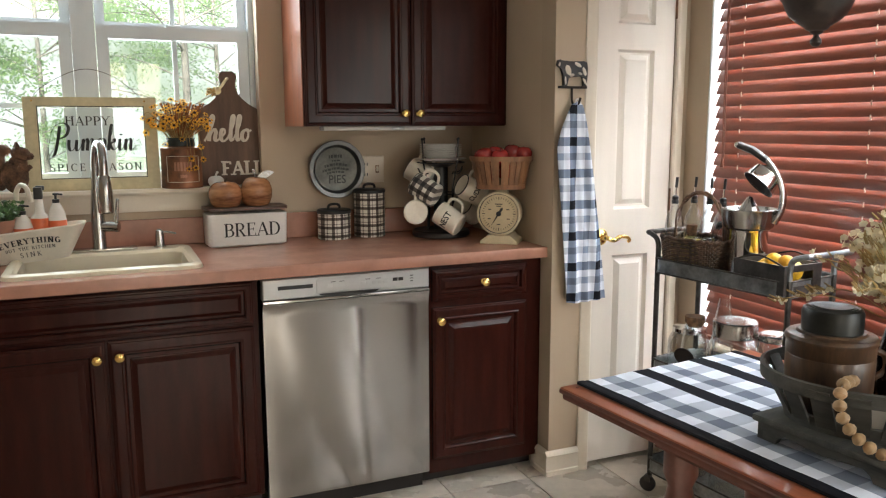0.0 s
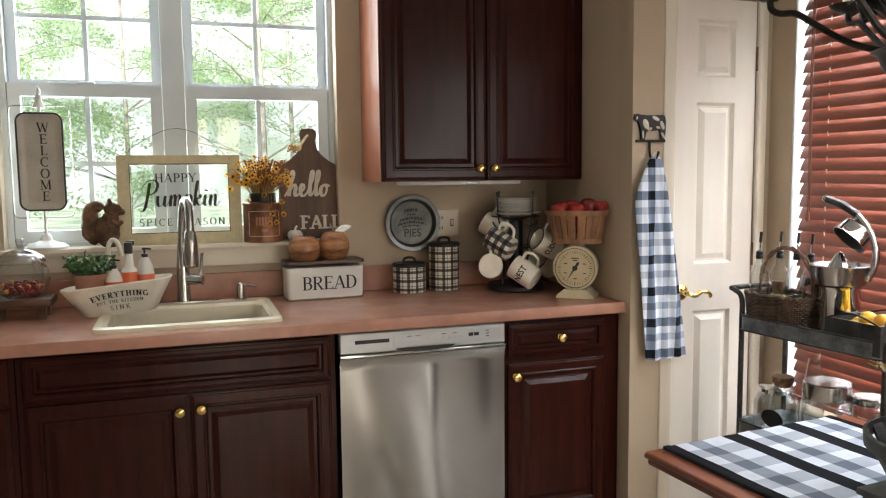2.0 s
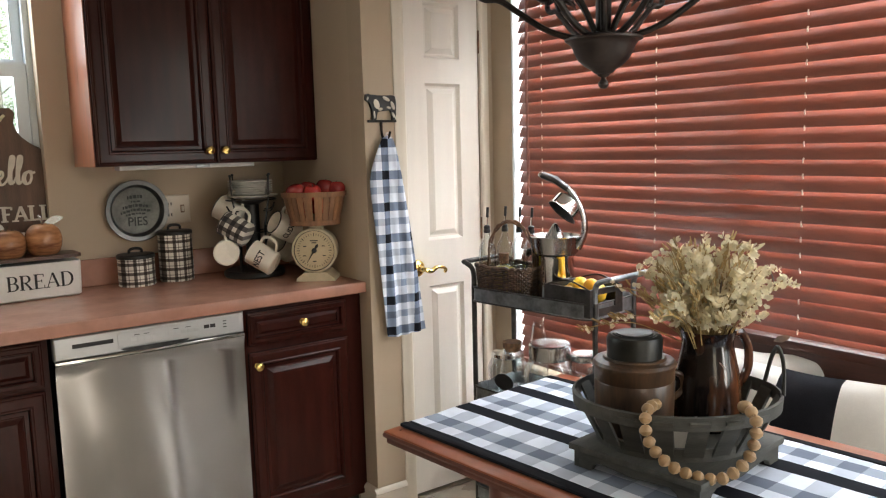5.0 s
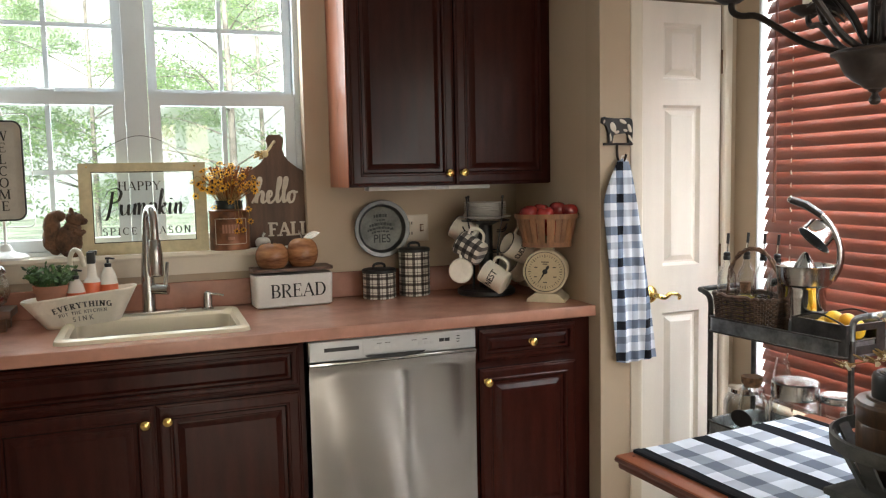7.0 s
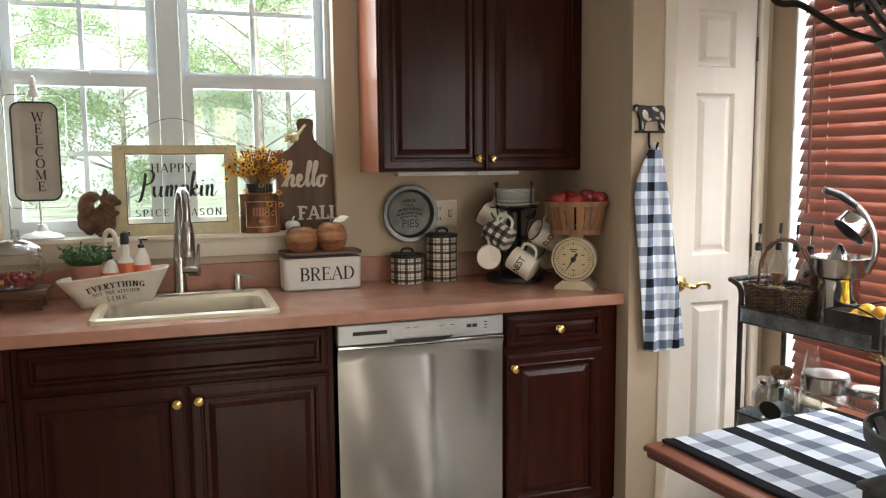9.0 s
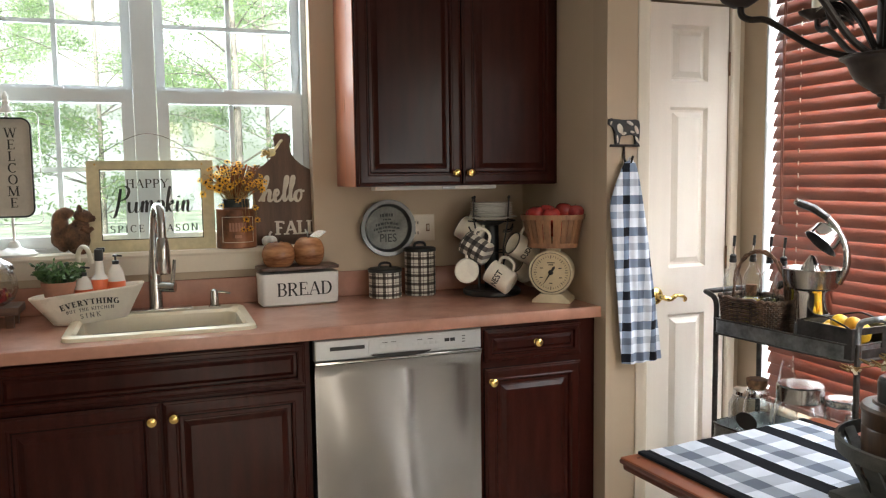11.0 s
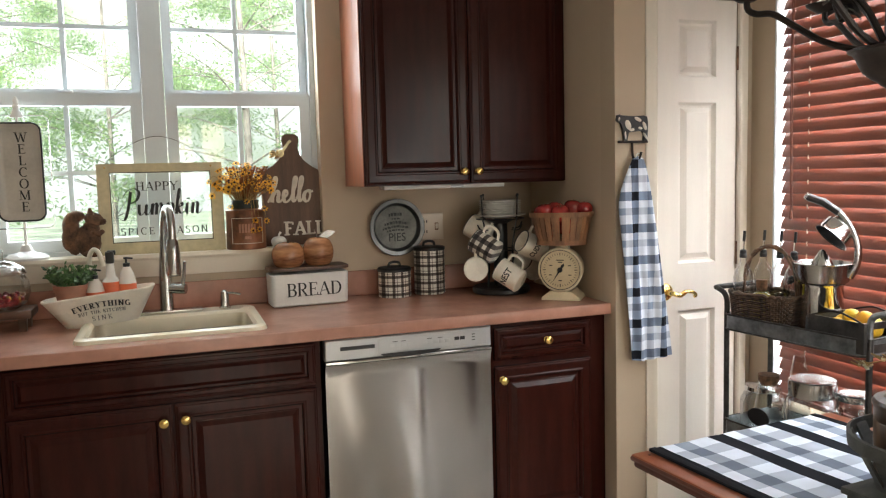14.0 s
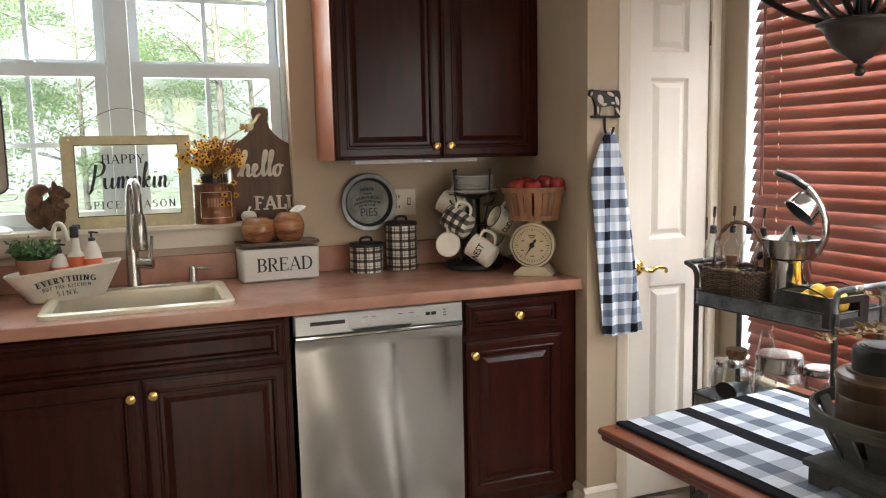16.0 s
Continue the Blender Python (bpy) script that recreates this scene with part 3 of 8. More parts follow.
ROMAN["E"] = (0.68, [[(0.14, 0), (0.14, 1)], [(0.14, 0.97), (0.60, 0.97)], [(0.14, 0.52), (0.48, 0.52)], [(0.14, 0.03), (0.64, 0.03)], [(0.60, 0.98), (0.60, 0.80)], [(0.64, 0.02), (0.64, 0.22)], [(0.48, 0.62), (0.48, 0.42)]], [(0.14, 0), (0.14, 1)])
ROMAN["F"] = (0.64, [[(0.14, 0), (0.14, 1)], [(0.14, 0.95), (0.60, 0.95)], [(0.14, 0.50), (0.48, 0.50)], [(0.60, 0.98), (0.60, 0.78)]], [(0.14, 0), (0.14, 1)])
ROMAN["G"] = (0.84, [arc(0.44, 0.5, 0.37, 0.48, 48, 335, 18), [(0.74, 0.02), (0.74, 0.44)], [(0.54, 0.44), (0.84, 0.44)]], [])
ROMAN["H"] = (0.86, [[(0.14, 0), (0.14, 1)], [(0.72, 0), (0.72, 1)], [(0.14, 0.52), (0.72, 0.52)]], [(0.14, 0), (0.14, 1), (0.72, 0), (0.72, 1)])
ROMAN["I"] = (0.34, [[(0.17, 0), (0.17, 1)]], [(0.17, 0), (0.17, 1)])
ROMAN["K"] = (0.80, [[(0.14, 0), (0.14, 1)], [(0.14, 0.40), (0.66, 1)], [(0.30, 0.58), (0.70, 0)]], [(0.14, 0), (0.14, 1), (0.66, 1), (0.70, 0)])
ROMAN["L"] = (0.64, [[(0.14, 0), (0.14, 1)], [(0.14, 0.04), (0.60, 0.04)], [(0.60, 0.02), (0.60, 0.24)]], [(0.14, 0), (0.14, 1)])
ROMAN["M"] = (1.04, [[(0.12, 0), (0.14, 1)], [(0.14, 1), (0.52, 0.05)], [(0.52, 0.05), (0.88, 1)], [(0.88, 1), (0.90, 0)]], [(0.12, 0), (0.90, 0), (0.12, 1), (0.90, 1)])
ROMAN["N"] = (0.88, [[(0.14, 0), (0.14, 1)], [(0.14, 1), (0.74, 0)], [(0.74, 0), (0.74, 1)]], [(0.14, 0), (0.14, 1), (0.74, 1)])
ROMAN["O"] = (0.88, [arc(0.44, 0.5, 0.37, 0.48, 0, 360, 26)], [])
ROMAN["P"] = (0.68, [[(0.14, 0), (0.14, 1)], [(0.14, 0.97)] + arc(0.36, 0.72, 0.26, 0.25, 90, -90) + [(0.14, 0.47)]], [(0.14, 0), (0.14, 1)])
ROMAN["R"] = (0.78, [[(0.14, 0), (0.14, 1)], [(0.14, 0.97)] + arc(0.36, 0.735, 0.24, 0.235, 90, -90) + [(0.14, 0.50)], [(0.34, 0.50), (0.68, 0)]], [(0.14, 0), (0.14, 1), (0.68, 0)])
ROMAN["S"] = (0.64, [arc(0.32, 0.745, 0.22, 0.235, 30, 270, 12) + arc(0.32, 0.265, 0.24, 0.245, 90, -150, 12)[1:]], [])
ROMAN["T"] = (0.76, [[(0.38, 0), (0.38, 1)], [(0.06, 0.96), (0.70, 0.96)], [(0.06, 0.98), (0.06, 0.78)], [(0.70, 0.98), (0.70, 0.78)]], [(0.38, 0)])
ROMAN["U"] = (0.84, [[(0.14, 1), (0.14, 0.3)] + arc(0.42, 0.3, 0.28, 0.28, 180, 360, 10) + [(0.70, 1)]], [(0.14, 1), (0.70, 1)])
ROMAN["V"] = (0.82, [[(0.08, 1), (0.42, 0)], [(0.42, 0), (0.74, 1)]], [(0.08, 1), (0.74, 1)])
ROMAN["W"] = (1.12, [[(0.06, 1), (0.32, 0)], [(0.32, 0), (0.56, 0.9)], [(0.56, 0.9), (0.80, 0)], [(0.80, 0), (1.04, 1)]], [(0.06, 1), (1.04, 1), (0.56, 0.98)])
ROMAN["Y"] = (0.80, [[(0.40, 0), (0.40, 0.46)], [(0.06, 1), (0.40, 0.46)], [(0.40, 0.46), (0.74, 1)]], [(0.40, 0), (0.06, 1), (0.74, 1)])
ROMAN[" "] = (0.45, [], [])


def serif_words(name, text, h, parent, m, material="ink", depth=0.001, thick=0.16, thin=0.06, gap=0.16, pitch=0.0, bend=0.0):
    """Roman capitals of height h that face -y, centred at m; with a pitch they stand one below the other."""
    bm = bmesh.new()
    total = sum(ROMAN[c][0] + gap for c in text) - gap
    x = -total / 2
    for i, c in enumerate(text):
        wide, strokes, feet = ROMAN[c]
        ox, oz = (-wide / 2, (len(text) - 1) / 2 * pitch / h - i * pitch / h - 0.5) if pitch else (x, -0.5)
        for st in strokes:
            pts = [(p[0] + ox, p[1] + oz) for p in st]
            ws = []
            for k in range(len(pts)):
                a, b = pts[max(k - 1, 0)], pts[min(k + 1, len(pts) - 1)]
                run, rise = b[0] - a[0], b[1] - a[1]
                up = abs(rise) / max(math.hypot(run, rise), 1e-6)
                light = len(st) == 2 and run * rise > 0.02 or len(st) == 2 and abs(rise) < 0.3
                ws.append(h * (thin if light else thin + (thick - thin) * up ** 1.5))
            ribbon(bm, [(p[0] * h, p[1] * h) for p in pts], ws, depth)
        for fx, fz in feet:
            z = fz + oz + (0.02 if fz < 0.5 else -0.02)
            ribbon(bm, [((fx + ox - thick * 0.95) * h, z * h), ((fx + ox + thick * 0.95) * h, z * h)], [h * max(thin * 0.8, 0.05)] * 2, depth * 0.98)
        x += wide + gap
    if bend:
        for v in bm.verts:
            a, r = v.co.x / bend, bend + v.co.z
            v.co.x, v.co.z = r * math.sin(a), r * math.cos(a) - bend
    return part(name, bm, material, parent, m=m, smooth=False)


# brush script: advance and strokes, in x-heights
SCRIPT = {}
SCRIPT["h"] = (1.35, [[(0, 0), (0.45, 0.9), (0.72, 1.85), (0.60, 2.2), (0.44, 1.9), (0.40, 0.8), (0.38, 0)], [(0.40, 0.3), (0.72, 0.98), (0.94, 0.8), (0.92, 0.2), (1.08, 0.02), (1.35, 0.25)]])
SCRIPT["e"] = (0.70, [[(0, 0.25), (0.38, 0.62), (0.36, 0.96), (0.15, 0.98), (0.05, 0.55), (0.18, 0.08), (0.42, 0.0), (0.70, 0.25)]])
SCRIPT["l"] = (0.58, [[(0, 0.25), (0.42, 1.3), (0.52, 2.0), (0.40, 2.2), (0.28, 1.9), (0.24, 0.6), (0.34, 0.04), (0.58, 0.22)]])
SCRIPT["o"] = (0.95, [[(0.55, 0.98), (0.22, 0.8), (0.12, 0.35), (0.32, 0.0), (0.60, 0.12), (0.70, 0.6), (0.55, 0.96), (0.75, 0.84), (0.95, 0.92)]])
SCRIPT["P"] = (1.10, [[(0.32, 2.0), (0.26, 1.0), (0.10, -0.1), (-0.12, -0.4), (-0.42, -0.2)], [(-0.32, 1.45), (0.0, 2.05), (0.6, 2.25), (1.0, 1.9), (0.85, 1.25), (0.36, 1.0)]])
SCRIPT["u"] = (0.95, [[(0, 0.9), (0.03, 0.3), (0.20, 0.0), (0.45, 0.2), (0.60, 0.9), (0.60, 0.2), (0.74, 0.0), (0.95, 0.28)]])
SCRIPT["m"] = (1.28, [[(0, 0.28), (0.15, 0.95), (0.16, 0)], [(0.16, 0.25), (0.38, 0.95), (0.52, 0.8), (0.53, 0)], [(0.53, 0.25), (0.76, 0.95), (0.92, 0.8), (0.93, 0.2), (1.06, 0), (1.28, 0.28)]])
SCRIPT["p"] = (0.78, [[(0, 0.28), (0.16, 1.0), (0.14, 0.0), (0.10, -0.85)], [(0.15, 0.35), (0.36, 0.95), (0.60, 0.8), (0.58, 0.2), (0.36, 0.02), (0.16, 0.2)]])
SCRIPT["k"] = (0.88, [[(0, 0.28), (0.34, 1.4), (0.40, 2.0), (0.27, 2.1), (0.18, 1.2), (0.17, 0)], [(0.18, 0.35), (0.50, 0.95), (0.60, 0.74), (0.28, 0.5), (0.56, 0.04), (0.88, 0.28)]])
SCRIPT["i"] = (0.48, [[(0, 0.28), (0.14, 0.92), (0.15, 0.2), (0.28, 0.0), (0.48, 0.28)], [(0.20, 1.36), (0.22, 1.24)]])
SCRIPT["n"] = (1.0, [[(0, 0.28), (0.15, 0.95), (0.16, 0)], [(0.16, 0.25), (0.40, 0.95), (0.57, 0.8), (0.58, 0.15), (0.74, 0.0), (1.0, 0.40)]])


def script_words(name, text, wide, h, parent, m, material, thick, thin, depth):
    """Joined brush lettering that faces -y, standing on its base line at m: thick down strokes, thin up strokes."""
    bm = bmesh.new()
    x = -sum(SCRIPT[c][0] for c in text) / 2
    for c in text:
        adv, strokes = SCRIPT[c]
        for st in strokes:
            path = smooth_path([((x + p[0] + 0.12 * p[1]) * wide, 0, p[1] * h) for p in st], 7)
            ws = []
            for k in range(len(path)):
                d = (path[min(k + 1, len(path) - 1)] - path[max(k - 1, 0)]).normalized()
                ws.append(thin + (thick - thin) * max(0.0, -d.z) ** 1.3)
            ribbon(bm, [(p.x, p.z) for p in path], ws, depth)
        x += adv
    return part(name, bm, material, parent, m=m, smooth=False)


def knob(parent, x, y, z, label="polished brass knob"):
    bm = lathe([(0, -0.030), (0.008, -0.0295), (0.0145, -0.025), (0.016, -0.020), (0.0135, -0.014), (0.007, -0.010), (0.0065, -0.004), (0.011, -0.002), (0.011, 0.0)], 20)
    return part("knob", bm, "brass", parent, label, pose(x, y, z, -90, 0, 0))


# ---- the room ----
RX, LX, BY, CZ = 1.70, -2.60, -4.55, 2.44      # right wall, left wall, wall behind, ceiling
DY, CX = -0.715, 1.088                          # pantry front, pantry side
WX0, WX1, WZ0, WZ1 = -1.115, 0.135, 1.135, 2.33  # sink window
RY0, RY1, RZ0, RZ1 = -2.75, -0.834, 0.50, 2.22   # blind window


def wall(name, boxes, material="wall", label="smooth beige painted wall"):
    bm = bmesh.new()
    for b in boxes:
        box(*b, bm=bm)
    return single(name, bm, material, Matrix(), label, "wall", kind="structure", smooth=False)


wall("wall_north", [(LX, WX0, 0, 0.16, 0, CZ), (WX1, RX + 0.16, 0, 0.16, 0, CZ), (WX0, WX1, 0, 0.16, 0, WZ0), (WX0, WX1, 0, 0.16, WZ1, CZ)])
wall("wall_pantry_side", [(CX, CX + 0.10, DY + 0.10, 0, 0, CZ)])
D0, D1, DZ = 1.262, 1.632, 2.055
wall("wall_pantry_front", [(CX, D0, DY, DY + 0.10, 0, CZ), (D1, RX, DY, DY + 0.10, 0, CZ), (D0, D1, DY, DY + 0.10, DZ, CZ)])
# the opening from y -4.40 to -3.04 is added, unseen, for the east fill
wall("wall_east", [(RX, RX + 0.16, RY1, 0, 0, CZ), (RX, RX + 0.16, BY, -4.40, 0, CZ), (RX, RX + 0.16, -3.04, RY0, 0, CZ), (RX, RX + 0.16, -4.40, -3.04, 0, 0.72), (RX, RX + 0.16, -4.40, -3.04, RZ1, CZ), (RX, RX + 0.16, RY0, RY1, 0, RZ0), (RX, RX + 0.16, RY0, RY1, RZ1, CZ)])
wall("wall_west", [(LX - 0.16, LX, BY, 0.16, 0, CZ)])
PX0, PX1, PZ = -0.50, 0.15, 2.05
# the slit from x 1.45 to 1.65 is added, unseen, for the streak lamp
wall("wall_south", [(LX - 0.16, PX0, BY - 0.16, BY, 0, CZ), (PX1, 1.45, BY - 0.16, BY, 0, CZ), (1.65, RX + 0.16, BY - 0.16, BY, 0, CZ), (1.45, 1.65, BY - 0.16, BY, 0, 0.25), (1.45, 1.65, BY - 0.16, BY, 1.48, CZ), (PX0, PX1, BY - 0.16, BY, PZ, CZ)])
single("ceiling", box(LX - 0.16, RX + 0.16, BY - 0.16, 0.16, CZ, CZ + 0.12), "ceiling", Matrix(), "flat white painted ceiling", "ceiling", kind="structure", smooth=False)
floor = single("floor", box(LX - 0.16, RX + 0.16, BY - 0.16, 0.16, -0.12, -0.006), "grout", Matrix(), "cream ceramic tile floor with grey grout", "floor", kind="structure", smooth=False)
bm = bmesh.new()
vs = [bm.verts.new((x, y, -0.35)) for x, y in ((-400, -400), (400, -400), (400, 400), (-400, 400))]
bm.faces.new(vs)
single("ground", bm, "grass", Matrix(), "green lawn outside the windows", "ground", kind="structure")

# baseboard along the pantry, with its moulded cap
def baseboard(name, length, m):
    prof = [(0, 0), (-0.017, 0), (-0.017, 0.018), (-0.013, 0.022), (-0.013, 0.078), (-0.017, 0.082), (-0.012, 0.092), (-0.006, 0.098), (0, 0.10)]
    bm = bmesh.new()
    a = [bm.verts.new((0, y, z)) for y, z in prof]
    b = [bm.verts.new((length, y, z)) for y, z in prof]
    for k in range(len(prof) - 1):
        bm.faces.new((a[k], b[k], b[k + 1], a[k + 1]))
    bm.faces.new(a), bm.faces.new(b)
    return single(name, bm, "trim", m, "cream moulded baseboard along the wall", "baseboard", kind="structure")


baseboard("baseboard_1", 1.218 - CX + 0.017, pose(CX - 0.017, DY, 0))
baseboard("baseboard_2", 0.12, pose(CX, DY + 0.115, 0, 0, 0, -90))
baseboard("baseboard_3", RX - 1.676, pose(1.676, DY, 0))
baseboard("baseboard_4", DY - BY, pose(RX, DY, 0, 0, 0, -90))
baseboard("baseboard_5", -BY, pose(LX, BY, 0, 0, 0, 90))

# pantry door: one column of three raised panels, with casing
pantry = thing("door_1", pose(D0 + 0.008, DY + 0.003, 0), "narrow white painted raised panel pantry door, closed", "door", kind="structure")
dw = D1 - D0 - 0.012
bm = bmesh.new()
box(0, 0.095, 0, 0.035, 0.022, 2.045, bm=bm), box(dw - 0.093, dw, 0, 0.035, 0.022, 2.045, bm=bm)
PAN = [(0.22, 0.868), (1.05, 1.662), (1.758, 1.968)]
zs = [0.022] + [z for p in PAN for z in p] + [2.045]
for a, b in zip(zs[0::2], zs[1::2]):
    box(0.095, dw - 0.093, 0, 0.035, a, b, bm=bm)
part("door_leaf", bm, "door", pantry, smooth=False)
for a, b in PAN:
    bm = rect_rings(dw - 0.188, b - a, [(0, 0.03), (0, 0.0005), (0.010, 0.016), (0.018, 0.016), (0.038, 0.002), (0.040, 0.002)])
    part("raised_panel", bm, "door", pantry, m=pose(0.095, 0, a), smooth=False)
handle = part("door_handle", lathe([(0, -0.016), (0.012, -0.0155), (0.020, -0.012), (0.029, -0.009), (0.033, -0.004), (0.034, 0)], 28), "brass", pantry, "polished brass curved door lever", pose(0.036, 0, 0.945, -90, 0, 0))
lever = tube(smooth_path([(0, -0.012, 0), (0.004, -0.045, 0.0), (0.03, -0.052, -0.008), (0.06, -0.050, 0.004), (0.09, -0.05, 0.0), (0.103, -0.05, -0.012), (0.095, -0.05, -0.018)], 6), [0.011] * 6 + [0.009] * 12 + [0.0068] * 12 + [0.0055] * 7, 10)
part("lever", lever, "brass", handle, m=pose(0, 0, 0, 90, 0, 0))
for z in (0.25, 1.08, 1.83):
    part("hinge", tube([(0, 0, -0.045), (0, 0, 0.045)], 0.006, 10), "cane", pantry, "aged brass butt hinge", pose(dw + 0.004, -0.006, z))
CAS = [(0, 0.0), (0, -0.012), (0.006, -0.017), (0.014, -0.017), (0.022, -0.013), (0.040, -0.009), (0.046, -0.006), (0.046, 0.0)]


def casing_bar(name, length, m, parent=None, label="cream moulded door casing"):
    bm = bmesh.new()
    a = [bm.verts.new((x, y, 0)) for x, y in CAS]
    b = [bm.verts.new((x, y, length)) for x, y in CAS]
    for k in range(len(CAS) - 1):
        bm.faces.new((a[k], b[k], b[k + 1], a[k + 1]))
    bm.faces.new(a), bm.faces.new(b)
    return single(name, bm, "trim", m, label, "trim", kind="structure")


casing_bar("trim_1", DZ + 0.04, pose(D0 + 0.002, DY, 0) @ Matrix.Diagonal((-1, 1, 1, 1)))
casing_bar("trim_2", DZ + 0.04, pose(D1 - 0.002, DY, 0))
casing_bar("trim_3", D1 - D0 + 0.09, pose(D0 - 0.045, DY, DZ - 0.002, 0, 90, 0) @ Matrix.Diagonal((-1, 1, 1, 1)))

# sink window: two double-hung units with white grids
win = thing("window_1", pose(0, 0, 0), "white vinyl double-hung twin window with grids, daylight outside", "window", kind="structure")
MU0, MU1 = -0.578, -0.425
bm = bmesh.new()
box(WX0, WX1, 0.075, 0.16, WZ1 - 0.035, WZ1, bm=bm), box(WX0, WX1, 0.075, 0.16, WZ0, WZ0 + 0.02, bm=bm)
for a, b in ((WX0, WX0 + 0.022), (MU0 + 0.035, MU1 - 0.035), (WX1 - 0.022, WX1)):
    box(a, b, 0.075, 0.16, WZ0 + 0.02, WZ1 - 0.035, bm=bm)
part("window_frame", bm, "vinyl", win, smooth=False)


def sash(x0, x1, z0, z1, y, bot, top, side):
    bm = bmesh.new()
    box(x0, x1, y, y + 0.035, z0, z0 + bot, bm=bm), box(x0, x1, y, y + 0.035, z1 - top, z1, bm=bm)
    box(x0, x0 + side, y, y + 0.035, z0 + bot, z1 - top, bm=bm), box(x1 - side, x1, y, y + 0.035, z0 + bot, z1 - top, bm=bm)
    s = part("sash", bm, "vinyl", win, smooth=False)
    gx0, gx1, gz0, gz1 = x0 + side, x1 - side, z0 + bot, z1 - top
    bm = bmesh.new()
    xm, zm = (gx0 + gx1) / 2, (gz0 + gz1) / 2
    box(xm - 0.009, xm + 0.009, y + 0.013, y + 0.024, gz0, gz1, bm=bm)
    box(gx0, xm - 0.009, y + 0.013, y + 0.024, zm - 0.009, zm + 0.009, bm=bm), box(xm + 0.009, gx1, y + 0.013, y + 0.024, zm - 0.009, zm + 0.009, bm=bm)
    part("grid", bm, "vinyl", s, smooth=False)
    bm = bmesh.new()
    bm.faces.new([bm.verts.new(p) for p in ((gx0, y + 0.010, gz0), (gx1, y + 0.010, gz0), (gx1, y + 0.010, gz1), (gx0, y + 0.010, gz1))])
    p = part("pane", bm, "pane", s, smooth=False)
    p.visible_shadow = False
    return s


for x0, x1 in ((WX0 + 0.024, MU0 + 0.033), (MU1 - 0.033, WX1 - 0.024)):
    s = sash(x0, x1, WZ0 + 0.022, 1.762, 0.08, 0.045, 0.05, 0.043)
    part("sash_lock", box((x0 + x1) / 2 - 0.03, (x0 + x1) / 2 + 0.03, 0.082, 0.11, 1.762, 1.772, 0.004), "vinyl", s)
    sash(x0, x1, 1.735, WZ1 - 0.037, 0.12, 0.045, 0.035, 0.035)
    bm = bmesh.new()
    bm.faces.new([bm.verts.new(p) for p in ((x0, 0.150, WZ0 + 0.02), (x1, 0.150, WZ0 + 0.02), (x1, 0.150, 1.725), (x0, 0.150, 1.725))])
    p = part("insect_screen", bm, "screen", win, "grey insect screen")
    p.visible_shadow = False
    part("screen_rail", box(x0, x1, 0.146, 0.154, 1.722, 1.738), "tin_lip", win)
sill = extrude_outline([(-0.045, -0.022), (-0.05, -0.012), (-0.045, 0.0), (0.078, 0.0), (0.078, -0.022)], WX0 - 0.03, WX1 + 0.02)
bmesh.ops.transform(sill, matrix=Matrix(((0, 1, 0, 0), (1, 0, 0, 0), (0, 0, 1, 0), (0, 0, 0, 1))), verts=sill.verts)
single("sill_1", sill, "trim", pose(0, -0.002, WZ0 + 0.004), "cream painted window sill board", "window sill", kind="structure")
single("trim_4", box(WX0 - 0.02, WX1 + 0.01, -0.014, -0.002, WZ0 - 0.085, WZ0 - 0.02, 0.003), "trim", Matrix(), "cream apron moulding under the sill", "trim", kind="structure")

# blind window in the right wall
win2 = thing("window_2", pose(0, 0, 0), "tall white window behind closed wooden blinds", "window", kind="structure")
bm = bmesh.new()
for y0, y1 in ((RY0, RY0 + 0.05), (RY1 - 0.05, RY1), ((RY0 + RY1) / 2 - 0.04, (RY0 + RY1) / 2 + 0.04)):
    box(RX + 0.10, RX + 0.15, y0, y1, RZ0, RZ1, bm=bm)
box(RX + 0.10, RX + 0.15, RY0 + 0.05, RY1 - 0.05, RZ0, RZ0 + 0.05, bm=bm), box(RX + 0.10, RX + 0.15, RY0 + 0.05, RY1 - 0.05, RZ1 - 0.05, RZ1, bm=bm)
part("window_frame", bm, "vinyl", win2, smooth=False)
for y0, y1 in ((RY0, RY0 + 0.006), (RY1 - 0.006, RY1)):
    part("jamb_liner", box(RX + 0.002, RX + 0.099, y0, y1, RZ0, RZ1), "vinyl", win2, "white painted window jamb", smooth=False)
bm = bmesh.new()
bm.faces.new([bm.verts.new(p) for p in ((RX + 0.12, RY0, RZ0), (RX + 0.12, RY1, RZ0), (RX + 0.12, RY1, RZ1), (RX + 0.12, RY0, RZ1))])
p = part("pane", bm, "pane", win2, smooth=False)
p.visible_shadow = False

# patio door behind
patio = thing("window_3", pose(0, 0, 0), "white framed glass patio door", "patio door", kind="structure")
bm = bmesh.new()
for x0, x1 in ((PX0, PX0 + 0.07), (PX1 - 0.07, PX1), ((PX0 + PX1) / 2 - 0.05, (PX0 + PX1) / 2 + 0.05)):
    box(x0, x1, BY - 0.12, BY - 0.05, 0, PZ, bm=bm)
for x0, x1 in ((PX0 + 0.07, (PX0 + PX1) / 2 - 0.05), ((PX0 + PX1) / 2 + 0.05, PX1 - 0.07)):
    box(x0, x1, BY - 0.12, BY - 0.05, 0, 0.1, bm=bm), box(x0, x1, BY - 0.12, BY - 0.05, PZ - 0.08, PZ, bm=bm)
part("door_frame", bm, "vinyl", patio, smooth=False)

# ---- cabinets ----
FY = -0.655


